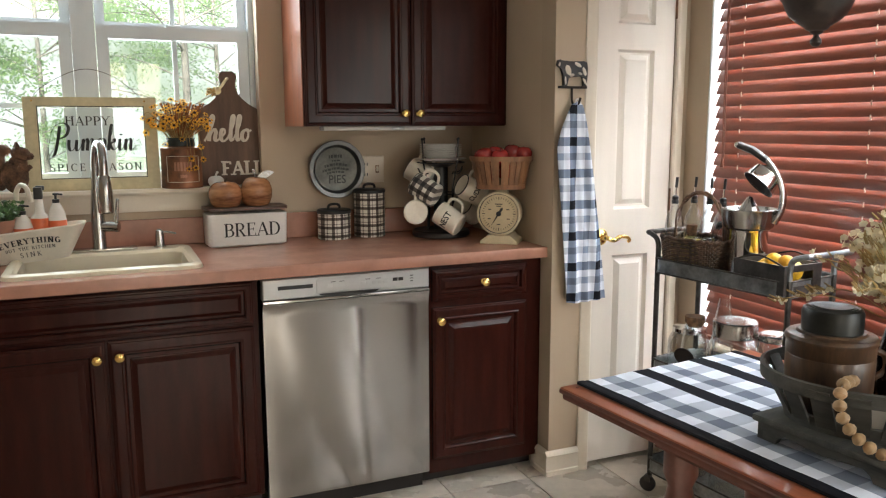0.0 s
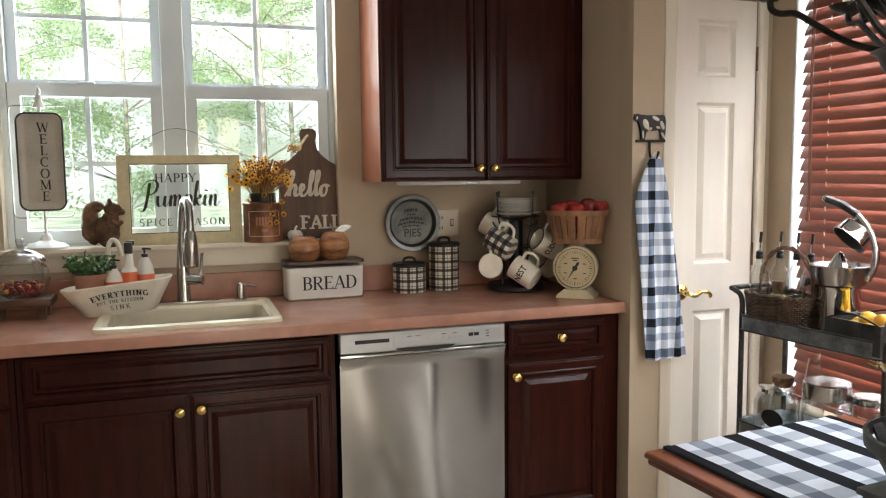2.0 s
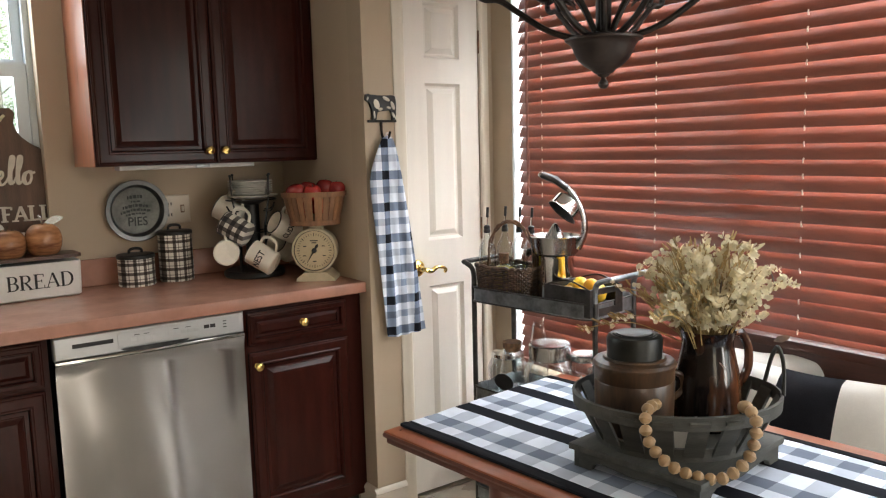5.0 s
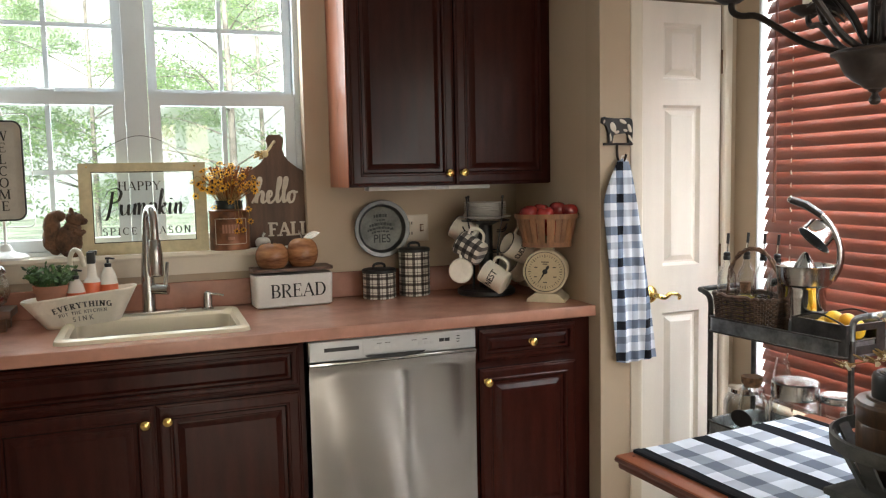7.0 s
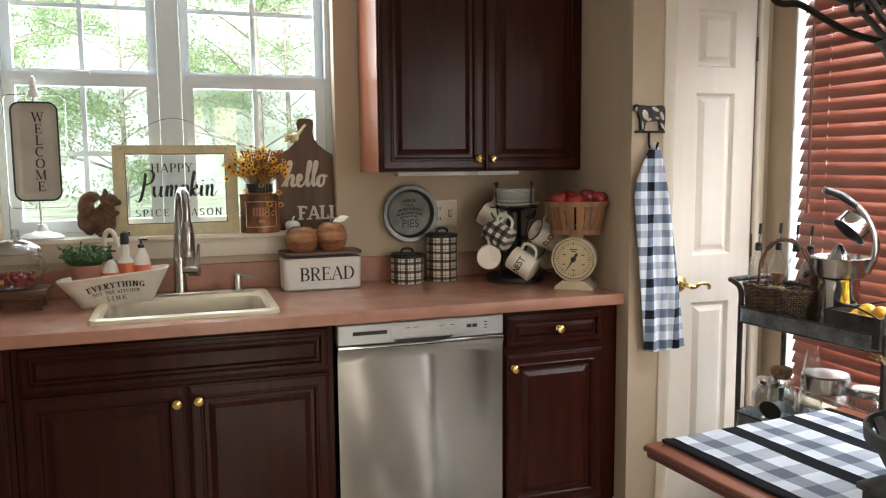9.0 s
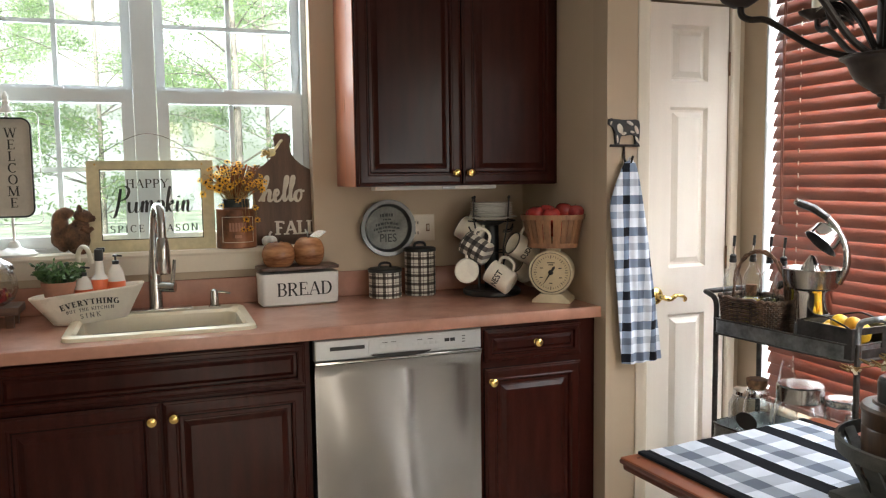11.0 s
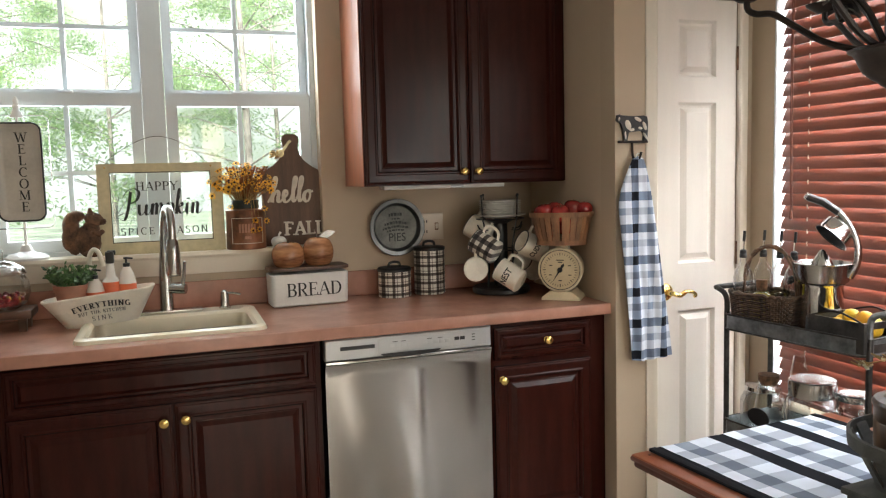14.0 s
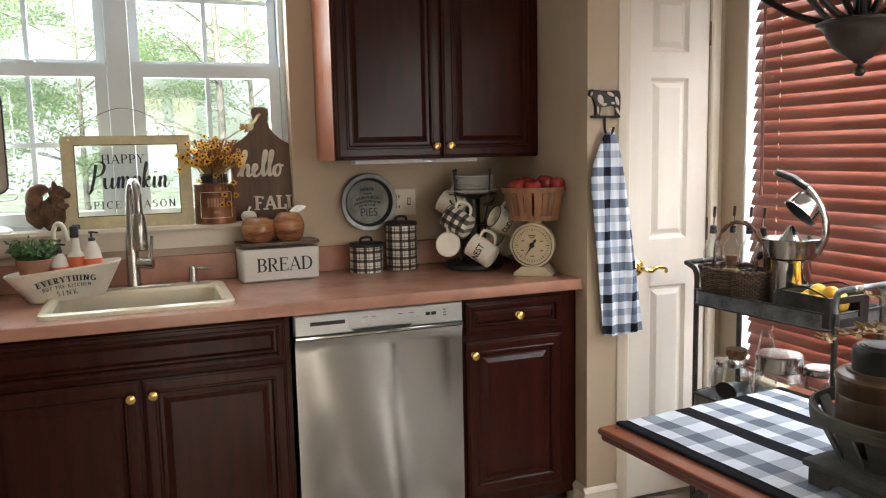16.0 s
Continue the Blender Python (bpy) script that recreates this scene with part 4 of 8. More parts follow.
def panel_front(parent, x, z, w, h, y=FY, name="cabinet_door", frame_w=0.055, material="cherry"):
    g = frame_w
    k = min(1.0, g / 0.055)
    rings = [(0, 0.019), (0, 0.006), (0.003, 0.0035), (0.007, 0.003), (0.010, 0.0005), (0.014, 0.0), (g - 0.018 * k, 0.0), (g - 0.014 * k, -0.0022), (g - 0.010 * k, -0.0022), (g - 0.006 * k, 0.002), (g - 0.003 * k, 0.009), (g + 0.008 * k, 0.0095), (g + 0.010 * k, 0.0080), (g + 0.013 * k, 0.0075), (g + 0.026 * k, 0.0015), (g + 0.029 * k, 0.0), (g + 0.032 * k, 0.0)]
    return part(name, rect_rings(w, h, rings), material, parent, m=pose(x, y, z), smooth=False)


def carcass(parent, x0, x1, z0, z1, y0=FY + 0.021, y1=-0.002, toe=True, material="cherry"):
    bm = box(x0, x1, y0, y1, z0, z1)
    part("body", bm, material, parent, smooth=False)
    if toe:
        part("toe_kick", box(x0, x1, y0 + 0.07, y0 + 0.08, 0.0, z0), "toe", parent, smooth=False)


sink_base = thing("sink_base_cabinet", pose(0, 0, 0), "dark cherry sink base cabinet with two raised panel doors", "cabinet", "base cabinets")
carcass(sink_base, -0.985, -0.012, 0.10, 0.872)
fr = panel_front(sink_base, -0.965, 0.722, 0.935, 0.140, name="false_drawer_front", frame_w=0.032)
a = panel_front(sink_base, -0.965, 0.112, 0.472, 0.598)
b = panel_front(sink_base, -0.486, 0.112, 0.456, 0.598)
knob(a, 0.472 - 0.026, 0, 0.545), knob(b, 0.033, 0, 0.548)

left_base = thing("left_base_cabinet", pose(0, 0, 0), "dark cherry base cabinet with raised panel doors", "cabinet", "base cabinets")
carcass(left_base, -1.95, -0.988, 0.10, 0.872)
panel_front(left_base, -1.455, 0.722, 0.452, 0.140, name="drawer_front", frame_w=0.032)
a = panel_front(left_base, -1.455, 0.112, 0.452, 0.598)
panel_front(left_base, -1.925, 0.112, 0.452, 0.598), panel_front(left_base, -1.925, 0.722, 0.452, 0.140, name="drawer_front", frame_w=0.032)
knob(a, 0.030, 0, 0.545)

right_base = thing("right_base_cabinet", pose(0, 0, 0), "dark cherry base cabinet with one drawer and one door", "cabinet", "base cabinets")
carcass(right_base, 0.612, CX - 0.002, 0.06, 0.872)
a = panel_front(right_base, 0.622, 0.735, 0.395, 0.120, name="drawer", frame_w=0.032)
b = panel_front(right_base, 0.622, 0.118, 0.395, 0.592)
knob(a, 0.208, 0.001, 0.062), knob(b, 0.026, 0, 0.545)

UX0, UX1, UZ0, UZ1, UY = 0.240, 1.087, 1.376, 2.33, -0.340
upper = thing("upper_cabinet", pose(0, 0, 0), "dark cherry wall cabinet with two raised panel doors", "cabinet")
part("body", box(UX0, UX1, UY + 0.021, -0.001, UZ0, UZ1), "cherry", upper, smooth=False)
part("side_panel", box(UX0 - 0.004, UX0 - 0.0005, UY + 0.022, -0.001, UZ0, UZ1), "cherry_lit", upper, "reddish cherry veneer side, brightened by painted window light", smooth=False)
a = panel_front(upper, UX0 + 0.003, UZ0 + 0.003, 0.422, UZ1 - UZ0 - 0.01, UY)
b = panel_front(upper, UX0 + 0.428, UZ0 + 0.003, 0.417, UZ1 - UZ0 - 0.01, UY)
knob(a, 0.422 - 0.030, 0, 0.046), knob(b, 0.027, 0, 0.046)
ulight = thing("under_cabinet_light", pose(0.60, -0.19, UZ0 - 0.001), "slim white under-cabinet light bar", "light bar")
part("housing", box(-0.26, 0.26, -0.035, 0.035, -0.016, 0, 0.004), "white", ulight)
part("plug", box(0.02, 0.075, -0.042, -0.036, -0.014, -0.002, 0.002), "panel_grey", ulight)

# ---- countertop and sink ----
SX0, SX1, SY0, SY1 = -0.775, -0.175, -0.610, -0.125
CF, CB, CT = -0.672, -0.003, 0.915
bm = bmesh.new()
for b_ in ((-1.95, SX0 + 0.02, CF, CB), (SX1 - 0.02, 1.118, CF, CB)):
    if b_[1] > 1:
        box(b_[0], CX - 0.002, b_[2], b_[3], 0.874, CT, bm=bm)
        box(CX - 0.002, 1.118, CF, DY + 0.041, 0.874, CT, bm=bm) if DY + 0.041 < CF else None
    else:
        box(*b_, 0.874, CT, bm=bm)
box(SX0 + 0.02, SX1 - 0.02, CF, SY0 + 0.02, 0.874, CT, bm=bm), box(SX0 + 0.02, SX1 - 0.02, SY1 - 0.02, CB, 0.874, CT, bm=bm)
worktop = single("countertop", bm, "counter", Matrix(), "rose brown laminate countertop with backsplash lip", "countertop", smooth=False)
part("backsplash", box(-1.95, CX - 0.003, -0.022, -0.002, CT + 0.001, 1.020, 0.003), "counter", worktop, smooth=False)
part("front_lip", extrude_outline(rounded_rect(0.010, 0.041, 0.0045, 3, CF - 0.0045, 0.8945), -1.95, CX + 0.02), "counter", worktop, m=Matrix(((0, 1, 0, 0), (1, 0, 0, 0), (0, 0, 1, 0), (0, 0, 0, 1))))

sink = thing("kitchen_sink", pose((SX0 + SX1) / 2, (SY0 + SY1) / 2, CT), "bisque enamel drop-in kitchen sink", "sink")
W, H = SX1 - SX0, SY1 - SY0
bm = bmesh.new()
loops = []
for inset_x, f, b_, z, r in ((0.0, 0.0, 0.0, 0.0, 0.04), (0.003, 0.003, 0.003, 0.012, 0.04), (0.015, 0.015, 0.012, 0.017, 0.035), (0.030, 0.030, 0.10, 0.016, 0.05), (0.040, 0.040, 0.11, 0.006, 0.05), (0.055, 0.055, 0.125, -0.15, 0.05), (0.09, 0.09, 0.16, -0.175, 0.05)):
    pts = rounded_rect(W - 2 * inset_x, H - f - b_, r, 6, 0, (f - b_) / 2)
    loops.append([bm.verts.new((x, y, z)) for x, y in pts])
for p, q in zip(loops, loops[1:]):
    for k in range(len(p)):
        j = (k + 1) % len(p)
        bm.faces.new((p[k], p[j], q[j], q[k]))
bm.faces.new(loops[-1])
part("basin", bm, "sink", sink)
part("drain", lathe([(0.042, 0), (0.040, 0.004), (0.03, 0.003), (0, 0.002)], 20), "nickel", sink, m=pose(0, -0.02, -0.174))

faucet = thing("kitchen_faucet", pose(-0.493, -0.172, CT + 0.017) @ Matrix.Diagonal((0.92, 0.95, 0.94, 1)), "brushed nickel pull-down gooseneck faucet with side lever", "faucet")
part("deck_plate", box(-0.138, 0.138, -0.030, 0.030, -0.002, 0.009, 0.004), "nickel", faucet)
part("body", lathe([(0.027, 0.006), (0.027, 0.012), (0.026, 0.018), (0.025, 0.14), (0.021, 0.20), (0.0175, 0.24), (0.0, 0.24)], 24), "nickel", faucet)
neck = smooth_path([(0, 0, 0.235), (0.003, -0.003, 0.32), (0.009, -0.025, 0.385), (0.020, -0.06, 0.412), (0.030, -0.095, 0.392), (0.033, -0.11, 0.335), (0.033, -0.111, 0.28)], 8)
part("gooseneck", tube(neck, 0.016, 14), "nickel", faucet)
part("spray_head", lathe([(0, 0), (0.025, 0.0), (0.0285, 0.01), (0.027, 0.08), (0.021, 0.135), (0.018, 0.14), (0, 0.14)], 24), "nickel", faucet, m=pose(0.033, -0.111, 0.155))
lv = part("lever_hub", tube([(0, 0, 0), (0.075, -0.030, -0.004)], 0.020, 16), "nickel", faucet, m=pose(0.0, 0, 0.095))
part("lever", tube([(0.062, -0.026, 0.0), (0.070, -0.029, 0.05), (0.076, -0.032, 0.105)], [0.0085, 0.0075, 0.0065], 10), "nickel", lv)

soap = thing("soap_dispenser", pose(-0.286, -0.175, CT + 0.017), "brushed nickel built-in soap dispenser", "soap dispenser")
part("body", lathe([(0.022, 0), (0.022, 0.004), (0.0165, 0.007), (0.0155, 0.045), (0.013, 0.062), (0.006, 0.068), (0, 0.069)], 20), "nickel", soap)
part("spout", tube([(0, 0, 0.055), (0.03, -0.02, 0.057), (0.055, -0.035, 0.053)], 0.0045, 8), "nickel", soap)

# ---- dishwasher ----
dish = thing("dishwasher", pose(0.0, FY, 0), "stainless steel dishwasher with silver control panel", "dishwasher")
part("tub", box(0.003, 0.600, 0.03, 0.62, 0.08, 0.866), "toe", dish, smooth=False)
bm = bmesh.new()
sec = [(0.028, 0.0765), (0.006, 0.0765), (0.0, 0.083), (0.0, 0.735), (-0.004, 0.765), (-0.012, 0.783), (0.028, 0.783)]
cols = []
for i in range(25):
    u = i / 24
    bow = 0.0035 * (1 - (2 * u - 1) ** 2) + 0.0007 * math.sin(u * 14)
    cols.append([bm.verts.new((0.603 * u, y - (bow if y < 0.02 else 0), z)) for y, z in sec])
for a, b in zip(cols, cols[1:]):
    for k in range(len(sec)):
        bm.faces.new((a[k], b[k], b[(k + 1) % len(sec)], a[(k + 1) % len(sec)]))
bm.faces.new(cols[0]), bm.faces.new(cols[-1][::-1])
part("door", bm, "steel", dish, "brushed stainless steel door")
cp = part("control_panel", rect_rings(0.603, 0.072, [(0, 0.03), (0, -0.004), (0.004, -0.009), (0.005, -0.009)]), "panel_grey", dish, "silver grey plastic control panel", pose(0, 0, 0.796), smooth=False)
part("inset_panel", rect_rings(0.40, 0.048, [(0, 0.002), (0, -0.001), (0.001, -0.0015), (0.002, -0.0015)]), "panel_grey", cp, m=pose(0.185, -0.0095, 0.013), smooth=False)
part("top_edge_strip", box(0, 0.603, -0.016, 0.02, 0.785, 0.794, 0.002), "steel", dish)
# flat black crescent that paints the shade of the handle pocket
part("handle_pocket", extrude_outline([(0.19 + 0.22 * (0.5 - 0.5 * math.cos(math.pi * k / 8)), 0.0 - 0.016 * math.sin(math.pi * k / 8)) for k in range(9)], -0.0015, 0.0), "black", dish, "flat dark crescent for the shade in the handle pocket", pose(0, -0.0165, 0.808))
part("vent", rect_rings(0.12, 0.013, [(0, 0.001), (0, -0.001), (0.002, -0.001), (0.003, 0.0)]), "black", cp, m=pose(0.052, -0.0095, 0.034), smooth=False)
for k in range(4):
    part("button", box(0.225 + 0.021 * k, 0.243 + 0.021 * k, -0.0125, -0.011, 0.030, 0.042, 0.0006), "panel_grey", cp)
for k in range(5):
    part("button", box(0.343 + 0.021 * k, 0.361 + 0.021 * k, -0.0125, -0.011, 0.030, 0.042, 0.0006), "panel_grey", cp)
for k in range(2):
    part("display", box(0.462 + 0.021 * k, 0.480 + 0.021 * k, -0.0125, -0.011, 0.034, 0.046), "black", cp)
for x in (0.235, 0.265, 0.36, 0.40):
    part("caption_bar", box(x, x + 0.018, -0.0115, -0.0108, 0.048, 0.050), "ink", cp)
for k in range(3):
    part("indicator", box(0.528, 0.540, -0.0115, -0.0108, 0.028 + 0.010 * k, 0.031 + 0.010 * k), "ink", cp)
part("badge", rect_rings(0.088, 0.016, [(0, 0.002), (0, -0.001), (0.002, -0.003), (0.004, -0.001)]), "chrome", dish, "small chrome nameplate", pose(0.285, 0, 0.155), smooth=False)
part("toe_panel", box(0.005, 0.598, 0.06, 0.075, 0.0, 0.08), "toe", dish, smooth=False)

# ---- sill and window things ----
ST = WZ0 + 0.004

welcome = thing("welcome_sign", pose(-0.977, 0.022, ST), "white enamel welcome sign swinging on a stand on the sill", "sign")
part("base", lathe([(0, 0), (0.076, 0), (0.078, 0.008), (0.060, 0.020), (0.035, 0.026), (0.024, 0.032), (0.017, 0.05), (0.012, 0.056), (0, 0.056)], 32), "white", welcome)
part("pole", tube([(0, 0, 0.05), (0, 0, 0.555)], 0.005, 10), "white", welcome)
part("finial", lathe([(0.022, 0.525), (0.018, 0.54), (0.011, 0.555), (0.013, 0.565), (0.008, 0.575), (0.010, 0.585), (0.004, 0.600), (0, 0.603)], 20), "white", welcome)
loop = [Vector((x, 0, z + 0.325)) for x, z in rounded_rect(0.205, 0.415, 0.02, 5)]
part("wire_frame", tube(loop, 0.0022, 8, closed=True), "nickel", welcome, "thin grey wire frame")
bm = bmesh.new()
loops = []
for ins, y in ((0.0, 0.006), (0.0, -0.004), (0.006, -0.006), (0.010, -0.002), (0.028, 0.004), (0.030, 0.004)):
    loops.append([bm.verts.new((x, y, z)) for x, z in rounded_rect(0.158 - 2 * ins, 0.362 - 2 * ins, max(0.032 - ins * 0.6, 0.01), 6)])
for p, q in zip(loops, loops[1:]):
    for k in range(len(p)):
        bm.faces.new((p[k], p[(k + 1) % len(p)], q[(k + 1) % len(p)], q[k]))
bm.faces.new(loops[-1]), bm.faces.new(loops[0][::-1])
tray = part("sign_plate", bm, "dimmed_enamel", welcome, m=pose(0, -0.012, 0.325))
rim = [Vector((x, -0.005, z)) for x, z in rounded_rect(0.155, 0.359, 0.032, 6)]
part("black_rim", tube(rim, 0.0035, 8, closed=True), "black", tray, "black enamel rim")
serif_words("lettering", "WELCOME", 0.035, tray, pose(0.010, 0.0030, 0.0), pitch=0.0425)

sq = bmesh.new()
ball(1, sq, pose(0.004, 0, 0.052) @ Matrix.Diagonal((0.037, 0.034, 0.052, 1)), 20, 14)
ball(1, sq, pose(0.012, 0, 0.086, 0, 15, 0) @ Matrix.Diagonal((0.026, 0.025, 0.034, 1)), 16, 12)
ball(1, sq, pose(0.024, -0.006, 0.122, 0, 25, 0) @ Matrix.Diagonal((0.027, 0.022, 0.022, 1)), 18, 12)
ball(1, sq, pose(0.047, -0.010, 0.114) @ Matrix.Diagonal((0.013, 0.012, 0.010, 1)), 10, 8)
for dx, dy in ((0.012, 0.012), (0.018, -0.020)):
    lathe([(0.007, 0), (0.0065, 0.010), (0.003, 0.022), (0, 0.024)], 8, sq, pose(dx, dy, 0.136))
tube(smooth_path([(-0.022, 0.012, 0.015), (-0.044, 0.012, 0.045), (-0.040, 0.012, 0.085), (-0.040, 0.012, 0.118), (-0.022, 0.010, 0.135), (-0.008, 0.008, 0.122)], 5), [0.013 + 0.012 * math.sin(math.pi * (k / 25) ** 0.7) for k in range(26)], 12, sq)
for s in (-1, 1):
    tube([(0.018, s * 0.022, 0.085), (0.038, s * 0.016, 0.072), (0.046, s * 0.006, 0.082)], [0.010, 0.009, 0.007], 8, sq)
    ball(1, sq, pose(0.016, s * 0.022 - 0.004, 0.012) @ Matrix.Diagonal((0.028, 0.013, 0.012, 1)), 10, 8)
rnd = random.Random(4)
for v in sq.verts:
    v.co += Vector((rnd.uniform(-1, 1), rnd.uniform(-1, 1), rnd.uniform(-1, 1))) * 0.0016
single("squirrel_figurine", sq, "squirrel", pose(-0.768, 0.0, ST) @ Matrix.Diagonal((1.26, 1.2, 1.16, 1)), "brown bristle squirrel figurine sitting on the sill", "figurine")

sign = thing("pumpkin_sign", pose(-0.722, 0.005, ST, -4, 0, 0), "cream framed glass sign reading happy pumpkin spice season", "sign")
SW, SH, SF = 0.462, 0.350, 0.048
bm = bmesh.new()
box(0, SW, 0, 0.016, 0, SF, bm=bm), box(0, SW, 0, 0.016, SH - SF + 0.012, SH, bm=bm), box(0, SF, 0, 0.016, SF, SH - SF + 0.012, bm=bm), box(SW - SF, SW, 0, 0.016, SF, SH - SF + 0.012, bm=bm)
part("frame", bm, "sign", sign, "chipped cream wooden frame", smooth=False)
bm = bmesh.new()
for q in ((SF - 0.003, SF, SF, SH - SF + 0.012), (SW - SF, SW - SF + 0.003, SF, SH - SF + 0.012)):
    box(q[0], q[1], -0.001, 0.012, q[2], q[3], bm=bm)
box(SF - 0.003, SW - SF + 0.003, -0.001, 0.012, SF - 0.003, SF, bm=bm), box(SF - 0.003, SW - SF + 0.003, -0.001, 0.012, SH - SF + 0.012, SH - SF + 0.015, bm=bm)
part("inner_edge", bm, "black", sign, "dark worn inner edge", smooth=False)
bm = bmesh.new()
bm.faces.new([bm.verts.new(p) for p in ((SF, 0.008, SF), (SW - SF, 0.008, SF), (SW - SF, 0.008, SH - SF + 0.012), (SF, 0.008, SH - SF + 0.012))])
p = part("glass", bm, "pane", sign)
p.visible_shadow = False
part("hanging_wire", tube(smooth_path([(0.03, 0.004, SH - 0.012), (0.06, 0.006, SH + 0.03), (0.16, 0.01, SH + 0.09), (0.24, 0.012, SH + 0.105), (0.33, 0.01, SH + 0.07), (0.42, 0.004, SH - 0.012)], 6), 0.0012, 6), "iron", sign)
for x in (0.03, 0.42):
    part("eyelet", ball(0.004), "brass", sign, m=pose(x, 0, SH - 0.014))
serif_words("line_one", "HAPPY", 0.034, sign, pose(0.215, 0.006, 0.262))
script_words("line_two", "Pumpkin", 0.044, 0.046, sign, pose(0.236, 0.006, 0.150), "ink", 0.011, 0.0024, 0.001)
serif_words("line_three", "SPICE SEASON", 0.028, sign, pose(0.236, 0.006, 0.088), gap=0.30)
for x in (0.165, 0.315):
    part("painted_pumpkin", tube([(x - 0.012, 0.006, 0.275), (x, 0.006, 0.283), (x + 0.012, 0.006, 0.275), (x, 0.006, 0.267)], 0.0012, 4, closed=True), "ink", sign)

tin = thing("flower_tin", pose(-0.178, 0.005, ST), "rusty copper tin with a painted label on the sill", "tin")
part("body", lathe([(0, 0), (0.076, 0), (0.079, 0.003), (0.078, 0.006), (0.077, 0.148), (0.079, 0.152), (0.077, 0.156), (0.055, 0.160), (0.053, 0.163)], 40), "copper_tin", tin)
part("lip", lathe([(0.053, 0.160), (0.055, 0.165), (0.053, 0.188), (0.057, 0.191), (0.055, 0.195), (0.05, 0.192), (0.049, 0.165)], 32), "tin_lip", tin, "dark tin neck")
lab = [(math.sin(a) * 0.0785, -math.cos(a) * 0.0785) for a in (radians(-48 + 96 * k / 12) for k in range(13))]
ring = [Vector((x, y, 0.025)) for x, y in lab] + [Vector((x, y, 0.125)) for x, y in lab[::-1]]
part("label_border", tube(ring, 0.0012, 5, closed=True), "letter", tin, "cream label border")
for z, w, hh in ((0.085, 0.07, 0.034), (0.048, 0.026, 0.012)):
    bm = bmesh.new()
    n = 6
    for k in range(n):
        a0 = -w / 2 / 0.078 + w / 0.078 * k / n
        a1 = a0 + w / 0.078 / n * 0.72
        vs = [bm.verts.new((0.0785 * math.sin(a), -0.0785 * math.cos(a), zz)) for a, zz in ((a0, z - hh / 2), (a1, z - hh / 2), (a1, z + hh / 2), (a0, z + hh / 2))]
        bm.faces.new(vs)
    part("label_bars", bm, "terracotta", tin, "faded lettering bars")


def daisy(bm_p, bm_c, at, d, r, rnd):
    d = Vector(d).normalized()
    s = d.orthogonal().normalized()
    t = d.cross(s)
    n = rnd.randint(7, 9)
    for k in range(n):
        a = 2 * math.pi * k / n + rnd.uniform(-0.15, 0.15)
        e, w = math.cos(a) * s + math.sin(a) * t, -math.sin(a) * s + math.cos(a) * t
        q = r * rnd.uniform(0.85, 1.1)
        vs = [bm_p.verts.new(Vector(at) + e * (q * f) + w * (q * g) + d * (q * h)) for f, g, h in ((0.25, 0, 0.02), (0.65, 0.22, 0.12), (1.0, 0, 0.0), (0.65, -0.22, 0.12))]
        bm_p.faces.new(vs)
    ball(r * 0.27, bm_c, Matrix.Translation(Vector(at) + d * r * 0.1), 8, 5)


def bouquet_fall():
    rnd = random.Random(11)
    ob = thing("autumn_daisy_bouquet", pose(-0.178, 0.005, ST + 0.17), "mustard artificial daisies in the copper tin", "flowers")
    bp, bc, bs, br = bmesh.new(), bmesh.new(), bmesh.new(), bmesh.new()
    for k in range(86):
        a, rr = rnd.uniform(0, 2 * math.pi), math.sqrt(rnd.random())
        tip = Vector((math.cos(a) * rr * 0.115 - 0.005, math.sin(a) * rr * 0.085 - 0.015, 0.055 + 0.125 * rnd.random() * (1.1 - 0.4 * rr)))
        if tip.y > 0.035:
            tip.y = 0.035
        base = Vector((tip.x * 0.22, tip.y * 0.22, 0.0))
        mid = base.lerp(tip, 0.5) + Vector((0, 0, 0.012))
        tube([base, mid, tip], 0.0011, 4, bs)
        daisy(bp, bc, tip, tip - base + Vector((0, -0.09, 0.0)), rnd.uniform(0.012, 0.0185), rnd)
    for x, y, z in ((0.07, -0.055, -0.01), (0.10, -0.05, 0.06), (0.075, -0.07, -0.06), (0.045, -0.085, -0.09), (-0.10, -0.02, 0.075), (-0.125, -0.02, 0.045), (0.0, -0.085, 0.02), (-0.135, -0.03, 0.10), (0.03, -0.09, -0.055), (-0.06, -0.06, 0.0), (0.112, -0.03, 0.09), (0.02, -0.08, -0.095)):
        tube(smooth_path([(x * 0.3, y * 0.4, 0.02), (x * 0.8, y * 0.8, max(z, 0.03) + 0.02), (x, y, z)], 4), 0.0009, 4, bs)
        daisy(bp, bc, (x, y, z), (x * 0.5, -1, 0.3), rnd.uniform(0.012, 0.017), rnd)
    for k in range(150):
        a, rr = rnd.uniform(0, 2 * math.pi), rnd.random()
        tip = Vector((math.cos(a) * rr * 0.10, min(math.sin(a) * rr * 0.075 - 0.01, 0.03), rnd.uniform(0.05, 0.16)))
        tube([tip * 0.3, tip], [0.001, 0.0028], 4, br)
        ball(0.0045, br, Matrix.Translation(tip), 5, 4)
    part("petal", bp, "petal", ob)
    part("flower_eye", bc, "seed", ob)
    part("stem", bs, "dry_stem", ob)
    part("rust_sprig", br, "rust_stem", ob, "rust coloured filler sprigs")
    return ob


bouquet_fall()

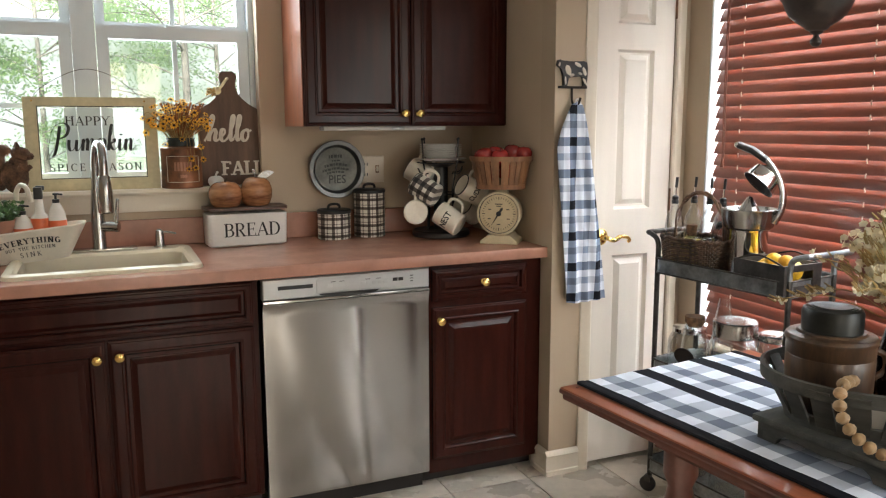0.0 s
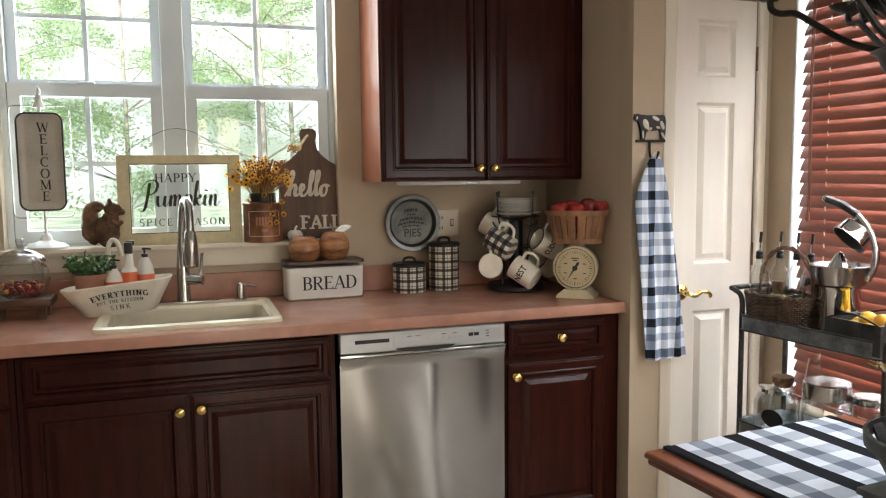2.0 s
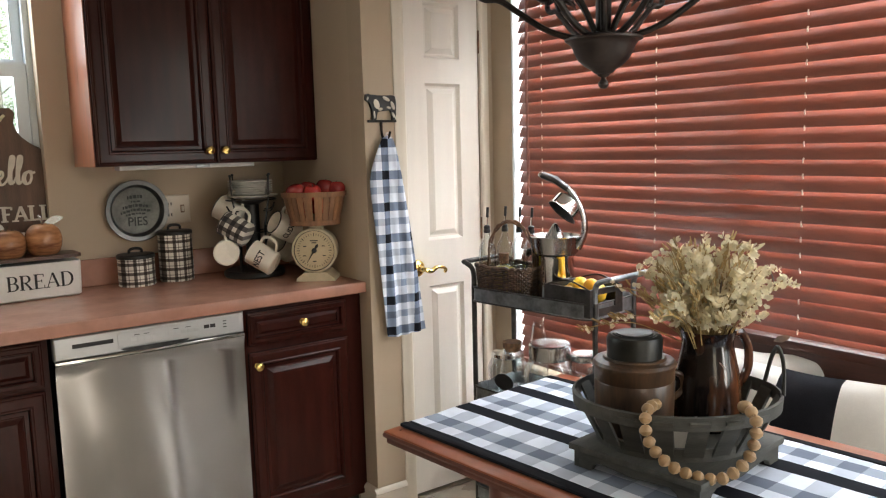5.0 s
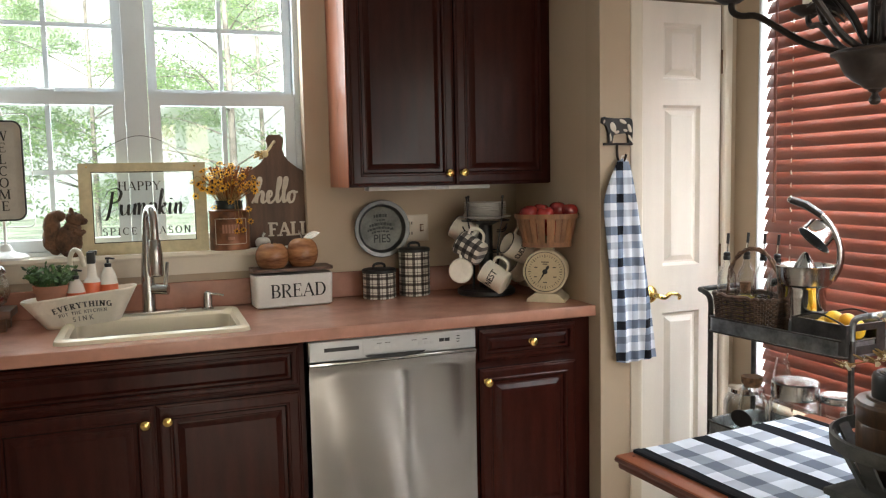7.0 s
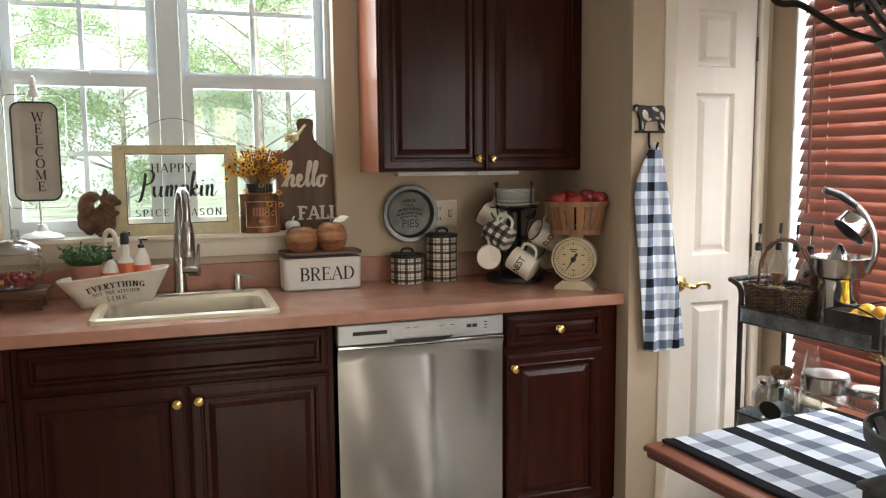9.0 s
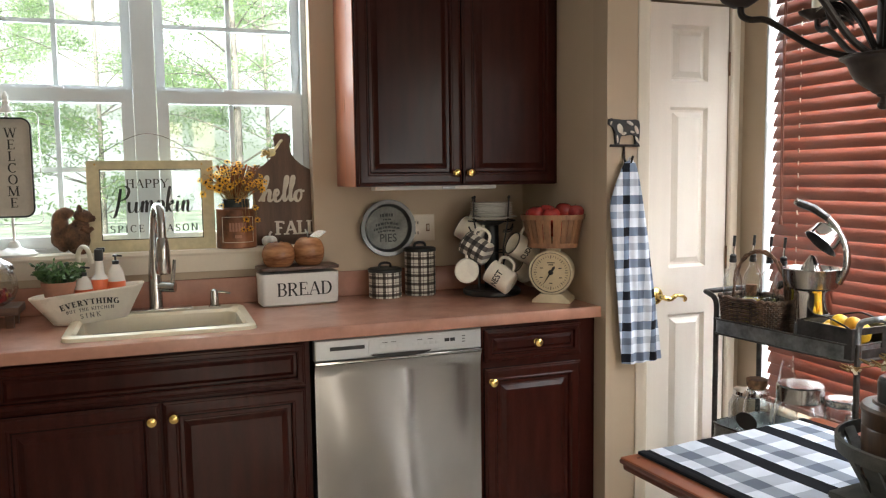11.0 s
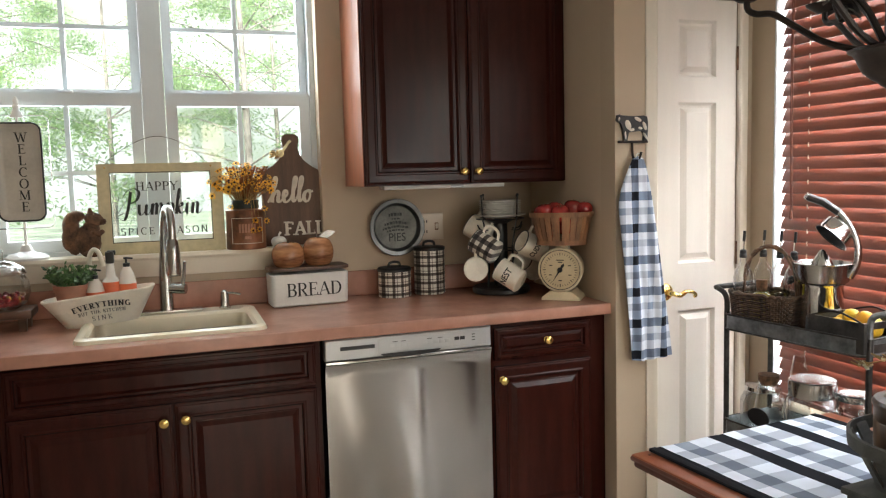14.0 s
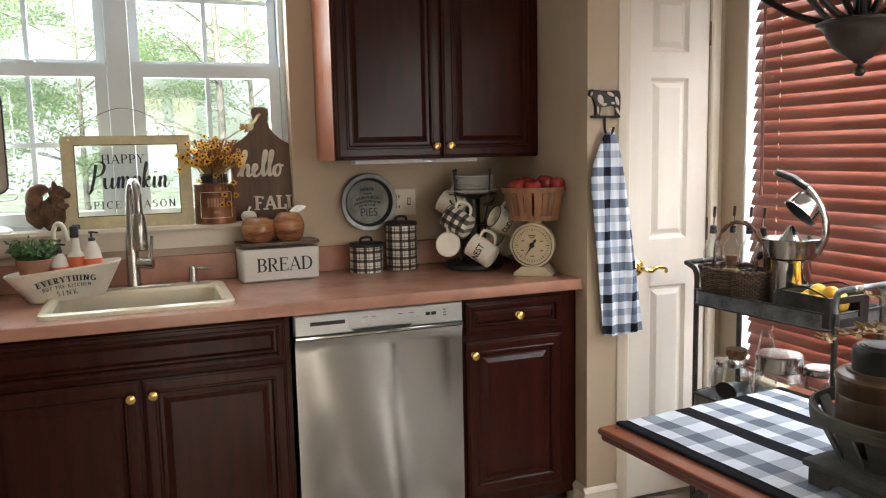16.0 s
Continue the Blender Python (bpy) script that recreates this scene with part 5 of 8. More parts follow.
hello = thing("hello_fall_board", pose(0.022, 0.038, ST, -4, 0, 0), "dark walnut cutting board sign reading hello fall", "sign")
half = [(0.127, 0), (0.127, 0.285), (0.122, 0.302), (0.105, 0.315), (0.075, 0.330), (0.050, 0.352), (0.034, 0.378), (0.028, 0.402), (0.032, 0.420), (0.036, 0.436), (0.033, 0.450), (0.022, 0.460)]
outline = [(x, z) for x, z in half] + [(-x, z) for x, z in half[::-1]]
part("board", extrude_outline(outline, 0, 0.016, bevel=0.002), "board", hello)
script_words("hello", "hello", 0.044, 0.047, hello, pose(-0.012, -0.006, 0.180), "letter", 0.015, 0.008, 0.006)
serif_words("fall", "FALL", 0.054, hello, pose(0.043, -0.006, 0.070), "letter", 0.006, thick=0.22, thin=0.13, gap=0.10)
part("jute_loop", tube(smooth_path([(0.0, -0.004, 0.432), (-0.012, -0.010, 0.42), (-0.03, -0.012, 0.395), (-0.052, -0.012, 0.375)], 5), 0.006, 8), "flower", hello, "knotted jute cord")
part("jute_knot", ball(0.016, None, pose(-0.045, -0.015, 0.38) @ Matrix.Diagonal((1, 0.8, 1, 1))), "flower", hello)
bm = bmesh.new()
rnd = random.Random(3)
for k in range(16):
    d = Vector((rnd.uniform(-1, 0.1), rnd.uniform(-0.6, 0), rnd.uniform(-0.6, 0.5)))
    tube([Vector((-0.055, -0.014, 0.375)), Vector((-0.055, -0.014, 0.375)) + d * 0.035], [0.002, 0.005], 5, bm)
part("dried_leaf_tuft", bm, "dry_stem", hello)


def pumpkin_mesh(r, squash=0.75, lobes=9, bm=None, m=Matrix()):
    prof = [(0.001, 0.06 * r), (0.4 * r, 0.0), (0.8 * r, 0.25 * r * squash), (r, 0.85 * r * squash), (0.92 * r, 1.35 * r * squash), (0.6 * r, 1.75 * r * squash), (0.25 * r, 1.80 * r * squash), (0.02 * r, 1.62 * r * squash)]
    pts = [tuple(p) for p in smooth_path([(a, 0, b) for a, b in prof], 3)]
    return lathe([(max(p[0], 1e-4), p[2]) for p in pts], 45, bm, m, wave=lambda a, z: 0.93 + 0.07 * abs(math.cos(lobes * a / 2)))


pk = thing("white_pumpkin", pose(-0.052, -0.012, ST), "small white ceramic pumpkin on the sill", "pumpkin")
part("body", pumpkin_mesh(0.031), "white", pk)
part("stem", tube([(0, 0, 0.036), (0.002, 0, 0.05), (0.009, 0, 0.060)], [0.005, 0.004, 0.005], 8), "white", pk)

# ---- counter things ----
riser = thing("jar_riser", pose(-1.033, -0.195, CT), "dark brown wooden riser on the counter", "riser")
part("top", box(-0.102, 0.102, -0.075, 0.075, 0.045, 0.074, 0.006), "walnut", riser)
for x in (-0.07, 0.07):
    for y in (-0.05, 0.05):
        part("foot", lathe([(0, 0), (0.016, 0), (0.020, 0.045), (0, 0.045)], 4, None, pose(0, 0, 0, 0, 0, 45)), "walnut", riser, m=pose(x, y, 0))
jar = thing("pumpkin_glass_jar", pose(-1.03, -0.195, CT + 0.0745), "ribbed clear glass pumpkin jar of berries", "jar")
lob = lambda a, z: 0.95 + 0.05 * abs(math.cos(6 * a))
part("body", lathe([(0, 0.0), (0.05, 0.0), (0.078, 0.02), (0.092, 0.055), (0.088, 0.095), (0.075, 0.118)], 60, wave=lob), "jar_glass", jar)
part("lid", lathe([(0.079, 0.119), (0.083, 0.124), (0.074, 0.142), (0.045, 0.160), (0.016, 0.168), (0.012, 0.18), (0.014, 0.198), (0.010, 0.206), (0, 0.207)], 60, wave=lob), "lid_glass", jar)
bms = [bmesh.new(), bmesh.new()]
rnd = random.Random(8)
for k in range(110):
    a, r = rnd.uniform(0, 6.28), 0.062 * math.sqrt(rnd.random())
    ball(0.0085, bms[0 if rnd.random() < 0.75 else 1], pose(r * math.cos(a), r * math.sin(a), 0.016 + rnd.random() * 0.034), 7, 5)
part("berries", bms[0], "candy_red", jar, "red berries")
part("gold_berries", bms[1], "candy_gold", jar, "golden berries")

trough = thing("sink_caddy", pose(-0.706, -0.245, CT + 0.006, 0, -6.0, -4) @ Matrix.Diagonal((0.96, 1, 1, 1)), "cream enamel trough caddy with lettering by the sink", "caddy")
bm = bmesh.new()
loops = []
for w, d, z, r in ((0.245, 0.075, 0.0, 0.034), (0.254, 0.081, 0.004, 0.037), (0.385, 0.125, 0.103, 0.052), (0.392, 0.132, 0.107, 0.055), (0.389, 0.129, 0.112, 0.054), (0.377, 0.118, 0.106, 0.050), (0.245, 0.07, 0.008, 0.03)):
    loops.append([bm.verts.new((x, y, z)) for x, y in rounded_rect(w, d, r, 8)])
for p, q in zip(loops, loops[1:]):
    for k in range(len(p)):
        bm.faces.new((p[k], p[(k + 1) % len(p)], q[(k + 1) % len(p)], q[k]))
bm.faces.new(loops[0][::-1]), bm.faces.new(loops[-1])
part("tub", bm, "ceramic", trough)
tilt = lambda x, z: pose(x, -0.0405 - 0.0235 * z / 0.105 - 0.0014, z, 12.6, 0, 0)
serif_words("line_one", "EVERYTHING", 0.0195, trough, tilt(0.01, 0.076), thick=0.25, thin=0.08, gap=0.30, bend=0.45)
serif_words("line_two", "BUT THE KITCHEN", 0.0115, trough, tilt(0.008, 0.051), gap=0.24, bend=0.8)
serif_words("line_three", "SINK", 0.0165, trough, tilt(0.005, 0.028), thick=0.13, gap=0.5)


def pot_plant():
    ob = thing("potted_plant", pose(-0.805, -0.245, CT + 0.03) @ Matrix.Diagonal((1.2, 1.2, 1.15, 1)), "leafy green plant in a terracotta pot in the caddy", "plant")
    part("pot", lathe([(0, 0), (0.030, 0), (0.044, 0.085), (0.048, 0.085), (0.049, 0.105), (0.043, 0.105), (0.041, 0.085), (0, 0.085)], 24), "terracotta", ob)
    rnd = random.Random(21)
    leaf, st = bmesh.new(), bmesh.new()
    for k in range(60):
        a, r = rnd.uniform(0, 6.28), math.sqrt(rnd.random())
        tip = Vector((0.075 * r * math.cos(a), 0.05 * r * math.sin(a), 0.125 + 0.055 * rnd.random() * (1.15 - 0.6 * r)))
        base = Vector((tip.x * 0.3, tip.y * 0.3, 0.085))
        tube([base, base.lerp(tip, 0.6) + Vector((0, 0, 0.006)), tip], 0.0009, 4, st)
        for j in range(8):
            p = base.lerp(tip, 0.45 + 0.55 * j / 7)
            d = Vector((rnd.uniform(-1, 1), rnd.uniform(-1, 0.6), rnd.uniform(-0.1, 0.9))).normalized()
            s = d.orthogonal().normalized()
            q = rnd.uniform(0.012, 0.019)
            vs = [leaf.verts.new(p + d * q * f + s * q * g) for f, g in ((0, 0), (0.35, 0.26), (0.8, 0.2), (1.05, 0), (0.8, -0.2), (0.35, -0.26))]
            leaf.faces.new(vs)
    part("leaves", leaf, "leaf", ob)
    part("stem", st, "leaf", ob)


pot_plant()


def pump_bottle(x, y, h, r, label, tall=False):
    ob = thing("soap_bottle", pose(x, y, CT + 0.052), label, "soap bottle", "soap bottles in the caddy")
    part("bottle", lathe([(0, 0), (r, 0), (r * 1.02, 0.005), (r, h * 0.62), (r * 0.8, h * 0.82) if not tall else (r * 0.55, h * 0.72), (0.012, h), (0, h)], 24), "frost", ob)
    part("soap_fill", lathe([(r * 1.0, h * 0.08), (r * 1.03, h * 0.085), (r * 1.03, h * 0.60), (r * 1.0, h * 0.605)], 24), "orange_soap", ob, "orange label band")
    if tall:
        tr = part("spray_trigger", box(-0.014, 0.014, -0.02, 0.016, h, h + 0.042, 0.005), "black", ob, "black spray head")
        part("nozzle", box(-0.008, 0.02, -0.008, 0.008, h + 0.03, h + 0.046, 0.003), "black", tr)
    else:
        tr = part("pump_head", lathe([(0.011, h), (0.012, h + 0.012), (0.004, h + 0.014), (0.004, h + 0.026), (0.009, h + 0.027), (0.009, h + 0.034), (0, h + 0.035)], 16), "black", ob, "black pump head")
        part("nozzle", tube([(0, 0, h + 0.031), (0.022, -0.008, h + 0.029)], 0.0035, 6), "black", tr)
    return ob


pump_bottle(-0.727, -0.255, 0.115, 0.030, "small white and orange pump soap bottle")
pump_bottle(-0.675, -0.235, 0.165, 0.029, "white spray bottle with orange label", True)
pump_bottle(-0.622, -0.235, 0.150, 0.030, "white and orange pump soap bottle")

tap = thing("filter_tap", pose(-0.752, -0.135, CT + 0.016), "bisque gooseneck filtered water tap behind the sink", "tap")
part("spout", tube(smooth_path([(0, 0, 0.02), (0, 0, 0.19), (0.004, -0.004, 0.225), (0.018, -0.014, 0.245), (0.036, -0.028, 0.235), (0.045, -0.034, 0.20), (0.048, -0.036, 0.185)], 6), 0.0085, 12), "ceramic", tap)
part("base", lathe([(0.022, 0), (0.022, 0.006), (0.013, 0.012), (0.013, 0.03), (0, 0.03)], 18), "ceramic", tap)

bread = thing("bread_box", pose(0.040, -0.115, CT, 0, 0, 2.5), "white enamel bread box with dark wooden lid", "bread box")
bm = bmesh.new()
loops = []
for g, z, r in ((0.012, 0.0, 0.03), (0.003, 0.006, 0.034), (0.0, 0.125, 0.034), (0.002, 0.128, 0.034)):
    loops.append([bm.verts.new((x, y, z)) for x, y in rounded_rect(0.308 - 2 * g, 0.135 - 2 * g, 0.018, 5)])
for p, q in zip(loops, loops[1:]):
    for k in range(len(p)):
        bm.faces.new((p[k], p[(k + 1) % len(p)], q[(k + 1) % len(p)], q[k]))
bm.faces.new(loops[0][::-1]), bm.faces.new(loops[-1])
part("box", bm, "white", bread)
lid = extrude_outline(rounded_rect(0.314, 0.142, 0.018, 5), 0, 0.012, bevel=0.002)
part("lid", lid, "walnut", bread, "dark walnut lid", pose(0, 0, 0.1405, 90, 0, 0))
serif_words("lettering", "BREAD", 0.052, bread, pose(0.014, -0.0685, 0.066), thick=0.15, thin=0.05, gap=0.08)

def wood_apple(name, x, y, r, squash, leaf, label):
    ob = thing(name, pose(x, y, CT + 0.1415), label, "wooden apple")
    prof = [(0.0, 0.0), (0.45, 0.02), (0.85, 0.35), (1.0, 0.95), (0.85, 1.5), (0.5, 1.78), (0.15, 1.72), (0.0, 1.6)]
    pts = smooth_path([(a * r, 0, b * r * squash) for a, b in prof], 4)
    part("body", lathe([(max(p.x, 0), p.z) for p in pts], 32), "apple_wood", ob)
    top = 1.62 * r * squash
    if leaf:
        part("stem", tube(smooth_path([(0, 0, top), (-0.002, 0, top + 0.025), (-0.012, 0, top + 0.045)], 5), 0.004, 8), "nickel", ob, "silver metal stem")
        bm = bmesh.new()
        n = 10
        for s, o in ((1, 0.0012), (-1, -0.0012)):
            vs = [bm.verts.new((0.004 + 0.068 * k / n, -0.004 + o, top + 0.016 + 0.016 * k / n + 0.014 * math.sin(math.pi * k / n) * e)) for e in (1, -1) for k in (range(n + 1) if e > 0 else range(n - 1, 0, -1))]
            bm.faces.new(vs if s > 0 else vs[::-1])
        part("leaf", bm, "nickel", ob, "silver metal leaf")
    else:
        part("stem", tube([(0, 0, top), (0.003, 0, top + 0.015), (0.009, 0, top + 0.025)], 0.004, 8), "stem", ob)
    return ob


wood_apple("wooden_apple", -0.032, -0.118, 0.065, 0.92, False, "turned two-tone wooden apple on the bread box")
wood_apple("wooden_apple", 0.090, -0.105, 0.062, 1.08, True, "turned wooden apple with silver stem and leaf")

pie = thing("pie_tin", pose(0.443, -0.006, 1.197, 0, 0, 0), "round grey metal pie tin hung on the wall", "pie tin")
TURNED = pose(0, 0, 0, 90, 0, 0)
part("rim", lathe([(0.083, 0.004), (0.094, 0.004), (0.104, 0.030), (0.119, 0.031), (0.121, 0.034), (0.119, 0.037), (0.103, 0.035), (0.091, 0.008), (0.083, 0.008)], 56), "grey_metal", pie, m=TURNED)
well = part("well", lathe([(0.0925, 0.010), (0.086, 0.0085), (0, 0.0085)], 56), "grey_dark", pie, "dark patinated plate face", m=TURNED)
words("pies", "PIES", 0.050, pie, pose(0.004, -0.0095, -0.045), "pie_ink", 0.0012, wide=0.9, fat=0.0004)
for z, w, hh in ((0.055, 0.062, 0.013), (0.036, 0.036, 0.006), (0.020, 0.10, 0.011), (0.003, 0.118, 0.009), (-0.012, 0.08, 0.007)):
    bm = bmesh.new()
    x = -w / 2
    k = 0
    while x < w / 2 - 0.003:
        q = 0.006 + 0.004 * ((k * 7) % 3)
        box(x, min(x + q, w / 2), -0.0105, -0.0088, z - hh / 2 - 0.012 * (x / 0.06) ** 2, z + hh / 2 - 0.012 * (x / 0.06) ** 2, bm=bm)
        x += q + 0.003
        k += 1
    part("lettering_bars", bm, "pie_ink", pie, smooth=False)

outlet = thing("outlet_plate", pose(0.603, -0.001, 1.192), "beige wall plate with double outlet and switch", "outlet")
part("plate", rect_rings(0.115, 0.115, [(0, 0), (0, -0.004), (0.004, -0.006), (0.005, -0.006)]), "outlet", outlet, m=pose(-0.0575, 0, -0.0575), smooth=False)
for z in (-0.022, 0.022):
    r = part("receptacle", lathe([(0.0165, 0), (0.0165, 0.002), (0.0155, 0.003), (0, 0.003)], 20, sy=0.85), "outlet", outlet, m=pose(-0.026, -0.0062, z, 90, 0, 0))
    for x in (-0.006, 0.006):
        part("slot", box(x - 0.0022, x + 0.0022, -0.0042, -0.0028, -0.006, 0.006), "black", r, m=pose(0, 0, 0, -90, 0, 0))
part("switch_slot", box(0.018, 0.034, -0.0068, -0.006, -0.016, 0.016), "cork", outlet)
part("switch", box(0.021, 0.031, -0.0135, -0.006, -0.010, 0.012, 0.002), "outlet", outlet)


def canister(x, y, r, h, label):
    ob = thing("plaid_canister", pose(x, y, CT), label, "canister", "plaid canisters")
    part("body", lathe([(0, 0), (r - 0.003, 0), (r, 0.003), (r, h - 0.002), (r - 0.003, h), (0, h)], 40), "plaid", ob)
    l = part("lid", lathe([(r + 0.001, h - 0.006), (r + 0.003, h - 0.004), (r + 0.003, h + 0.006), (r - 0.002, h + 0.010), (0.02, h + 0.013), (0, h + 0.013)], 40), "black", ob, "black enamel lid")
    part("handle", tube(smooth_path([(-0.024, 0, h + 0.010), (-0.021, 0, h + 0.026), (0, 0, h + 0.031), (0.021, 0, h + 0.026), (0.024, 0, h + 0.010)], 5), 0.0055, 8), "black", l)
    return ob


canister(0.405, -0.105, 0.068, 0.112, "short cream and brown plaid canister with black lid")
canister(0.563, -0.092, 0.065, 0.190, "tall cream and brown plaid canister with black lid")

# mug tree with plates
rack = thing("mug_rack", pose(0.845, -0.205, CT), "black wire mug rack on a round wooden base", "mug rack")
part("base", lathe([(0, 0), (0.116, 0), (0.122, 0.006), (0.122, 0.020), (0.114, 0.027), (0, 0.028)], 40), "black", rack)
for k in range(4):
    a = radians(20 + 90 * k)
    c, s = math.cos(a), math.sin(a)
    part("upright", tube([(0.075 * c, 0.075 * s, 0.027), (0.070 * c, 0.070 * s, 0.2), (0.098 * c, 0.098 * s, 0.31), (0.104 * c, 0.104 * s, 0.405)], 0.0035, 8), "black", rack)
    part("tip", ball(0.006), "black", rack, m=pose(0.104 * c, 0.104 * s, 0.407))
    part("hook", tube(smooth_path([(0.07 * c, 0.07 * s, 0.265), (0.11 * c, 0.11 * s, 0.268), (0.128 * c, 0.128 * s, 0.29)], 4), 0.003, 6), "black", rack)
for z, r in ((0.31, 0.099), (0.18, 0.073)):
    part("ring", tube([(r * math.cos(w), r * math.sin(w), z) for w in (2 * math.pi * k / 32 for k in range(32))], 0.003, 6, closed=True), "black", rack)
part("center_can", lathe([(0, 0.028), (0.030, 0.028), (0.030, 0.29), (0.06, 0.305), (0, 0.305)], 28), "black", rack, "black centre column")


def plate(z, r, label):
    ob = single("plate", lathe([(0, 0.0), (r * 0.6, 0.0), (r * 0.66, 0.002), (r, 0.010), (r, 0.0125), (r * 0.66, 0.006), (0, 0.005)], 40), "white", pose(0.845, -0.205, CT + z), label, "plate", "stacked plates")
    return ob


plate(0.3155, 0.108, "larger white plate under the plate stack")
for k in range(6):
    plate(0.3275 + 0.0092 * k, 0.088, "white plate with dark rim in a stack")


def mug(m, label, material="ceramic", text="", size=0.032):
    ob = thing("mug", m, label, "mug", "mugs on the rack")
    r, h = 0.043, 0.098
    part("cup", lathe([(0, 0), (r - 0.004, 0), (r, 0.004), (r, h - 0.002), (r - 0.002, h), (r - 0.004, h - 0.003), (r - 0.005, 0.006), (0, 0.005)], 36), material, ob)
    part("handle", tube(smooth_path([(r - 0.002, 0, h * 0.82), (r + 0.022, 0, h * 0.80), (r + 0.032, 0, h * 0.55), (r + 0.024, 0, h * 0.28), (r - 0.002, 0, h * 0.18)], 5), 0.0055, 8), "ceramic", ob)
    part("rim", tube([((r - 0.002) * math.cos(w), (r - 0.002) * math.sin(w), h) for w in (2 * math.pi * k / 32 for k in range(32))], 0.0022, 6, closed=True), "black", ob, "thin black rim line")
    if text:
        t = words("word", text, size, ob, pose(0, 0, 0), "ink", 0.0004, wide=0.8, fat=0.0005)
        for v in t.data.vertices:
            x, z, d = v.co.x, v.co.z, v.co.y
            a = x / r
            v.co = Vector(((r + 0.0006 - d) * math.sin(a), -(r + 0.0006 - d) * math.cos(a), z + h * 0.5))
    return ob


# each mug hangs by its handle, mouth to one side
def hung(x, y, z, ry, rz):
    m = pose(x, y, z, 0, ry, rz) @ Matrix.Diagonal((1.14, 1.14, 1.12, 1))
    return m @ pose(0, 0, -0.049)


mug(hung(0.828, -0.335, 1.000, -60, -46), "cream mug lettered NEST hanging on the rack", text="NEST", size=0.034)
mug(hung(0.732, -0.315, 1.120, -62, -46), "black and white check mug hanging on the rack", "check_mug")
mug(hung(0.930, -0.330, 1.112, -62, 4), "cream mug lettered CUDDLE hanging on the rack", text="CUDDLE", size=0.028)
mug(hung(0.768, -0.165, 1.175, -60, -40), "plain cream mug hanging on the rack")
mug(hung(0.698, -0.290, 1.030, -94, -112), "cream mug hanging with its base outward")
mug(hung(0.955, -0.250, 1.025, -62, 30), "plain cream mug hanging behind the scale")

# kitchen scale with apple basket
sc = thing("kitchen_scale", pose(0.987, -0.490, CT, 0, 0, -38), "vintage cream enamel kitchen scale with round dial", "scale")
foot = [(-0.075, 0), (0.075, 0), (0.073, 0.012), (0.055, 0.022), (0.045, 0.035), (-0.045, 0.035), (-0.055, 0.022), (-0.073, 0.012)]
part("base", extrude_outline(foot, -0.06, 0.075, bevel=0.003), "scale", sc)
part("body", lathe([(0, 0.055), (0.070, 0.055), (0.080, 0.045), (0.080, -0.030), (0.078, -0.034), (0.0, -0.034)], 40), "scale", sc, m=pose(0, 0, 0.120, 90, 0, 0))
part("dial_rim", lathe([(0.080, 0.046), (0.086, 0.048), (0.087, 0.058), (0.083, 0.064), (0.078, 0.064), (0.077, 0.057)], 48), "scale", sc, m=pose(0, 0, 0.120, 90, 0, 0))
part("dial_ring", lathe([(0.0785, 0.0635), (0.0765, 0.0640), (0.0755, 0.060)], 48), "ink", sc, "thin dark dial ring", m=pose(0, 0, 0.120, 90, 0, 0))
part("dial", lathe([(0.077, 0.0575), (0.055, 0.058), (0, 0.058)], 48), "dial", sc, "aged cream dial face", m=pose(0, 0, 0.120, 90, 0, 0))
bm = bmesh.new()
for k in range(40):
    a = 2 * math.pi * k / 40
    r0, r1, w = (0.058, 0.066, 0.0009) if k % 5 else (0.055, 0.067, 0.0014)
    e, s = Vector((math.sin(a), 0, math.cos(a))), Vector((math.cos(a), 0, -math.sin(a)))
    bm.faces.new([bm.verts.new(Vector((0, -0.0592, 0.120)) + e * q + s * g) for q, g in ((r0, -w), (r0, w), (r1, w), (r1, -w))])
part("tick_marks", bm, "ink", sc)
for x, z, w in ((0, 0.158, 0.030), (0.036, 0.137, 0.012), (0.038, 0.10, 0.012), (-0.036, 0.137, 0.012), (-0.038, 0.10, 0.012), (0.0, 0.078, 0.014), (0, 0.150, 0.018)):
    part("dial_bar", box(x - w / 2, x + w / 2, -0.0594, -0.0588, z - 0.0018, z + 0.0018), "ink", sc)
ptr = bmesh.new()
e, s = Vector((math.sin(radians(212)), 0, math.cos(radians(212)))), Vector((math.cos(radians(212)), 0, -math.sin(radians(212))))
o = Vector((0, -0.0615, 0.120))
ptr.faces.new([ptr.verts.new(o + e * q + s * g) for q, g in ((0.055, -0.0006), (0.055, 0.0006), (0.0, 0.0035), (-0.022, 0.0055), (-0.030, 0.0), (-0.022, -0.0055), (0.0, -0.0035))])
ball(0.010, ptr, pose(0, -0.061, 0.120) @ Matrix.Diagonal((1, 0.3, 1, 1)))
part("pointer", ptr, "ink", sc, "black pointer")
part("post", box(-0.025, 0.025, -0.02, 0.025, 0.195, 0.212, 0.003), "scale", sc)

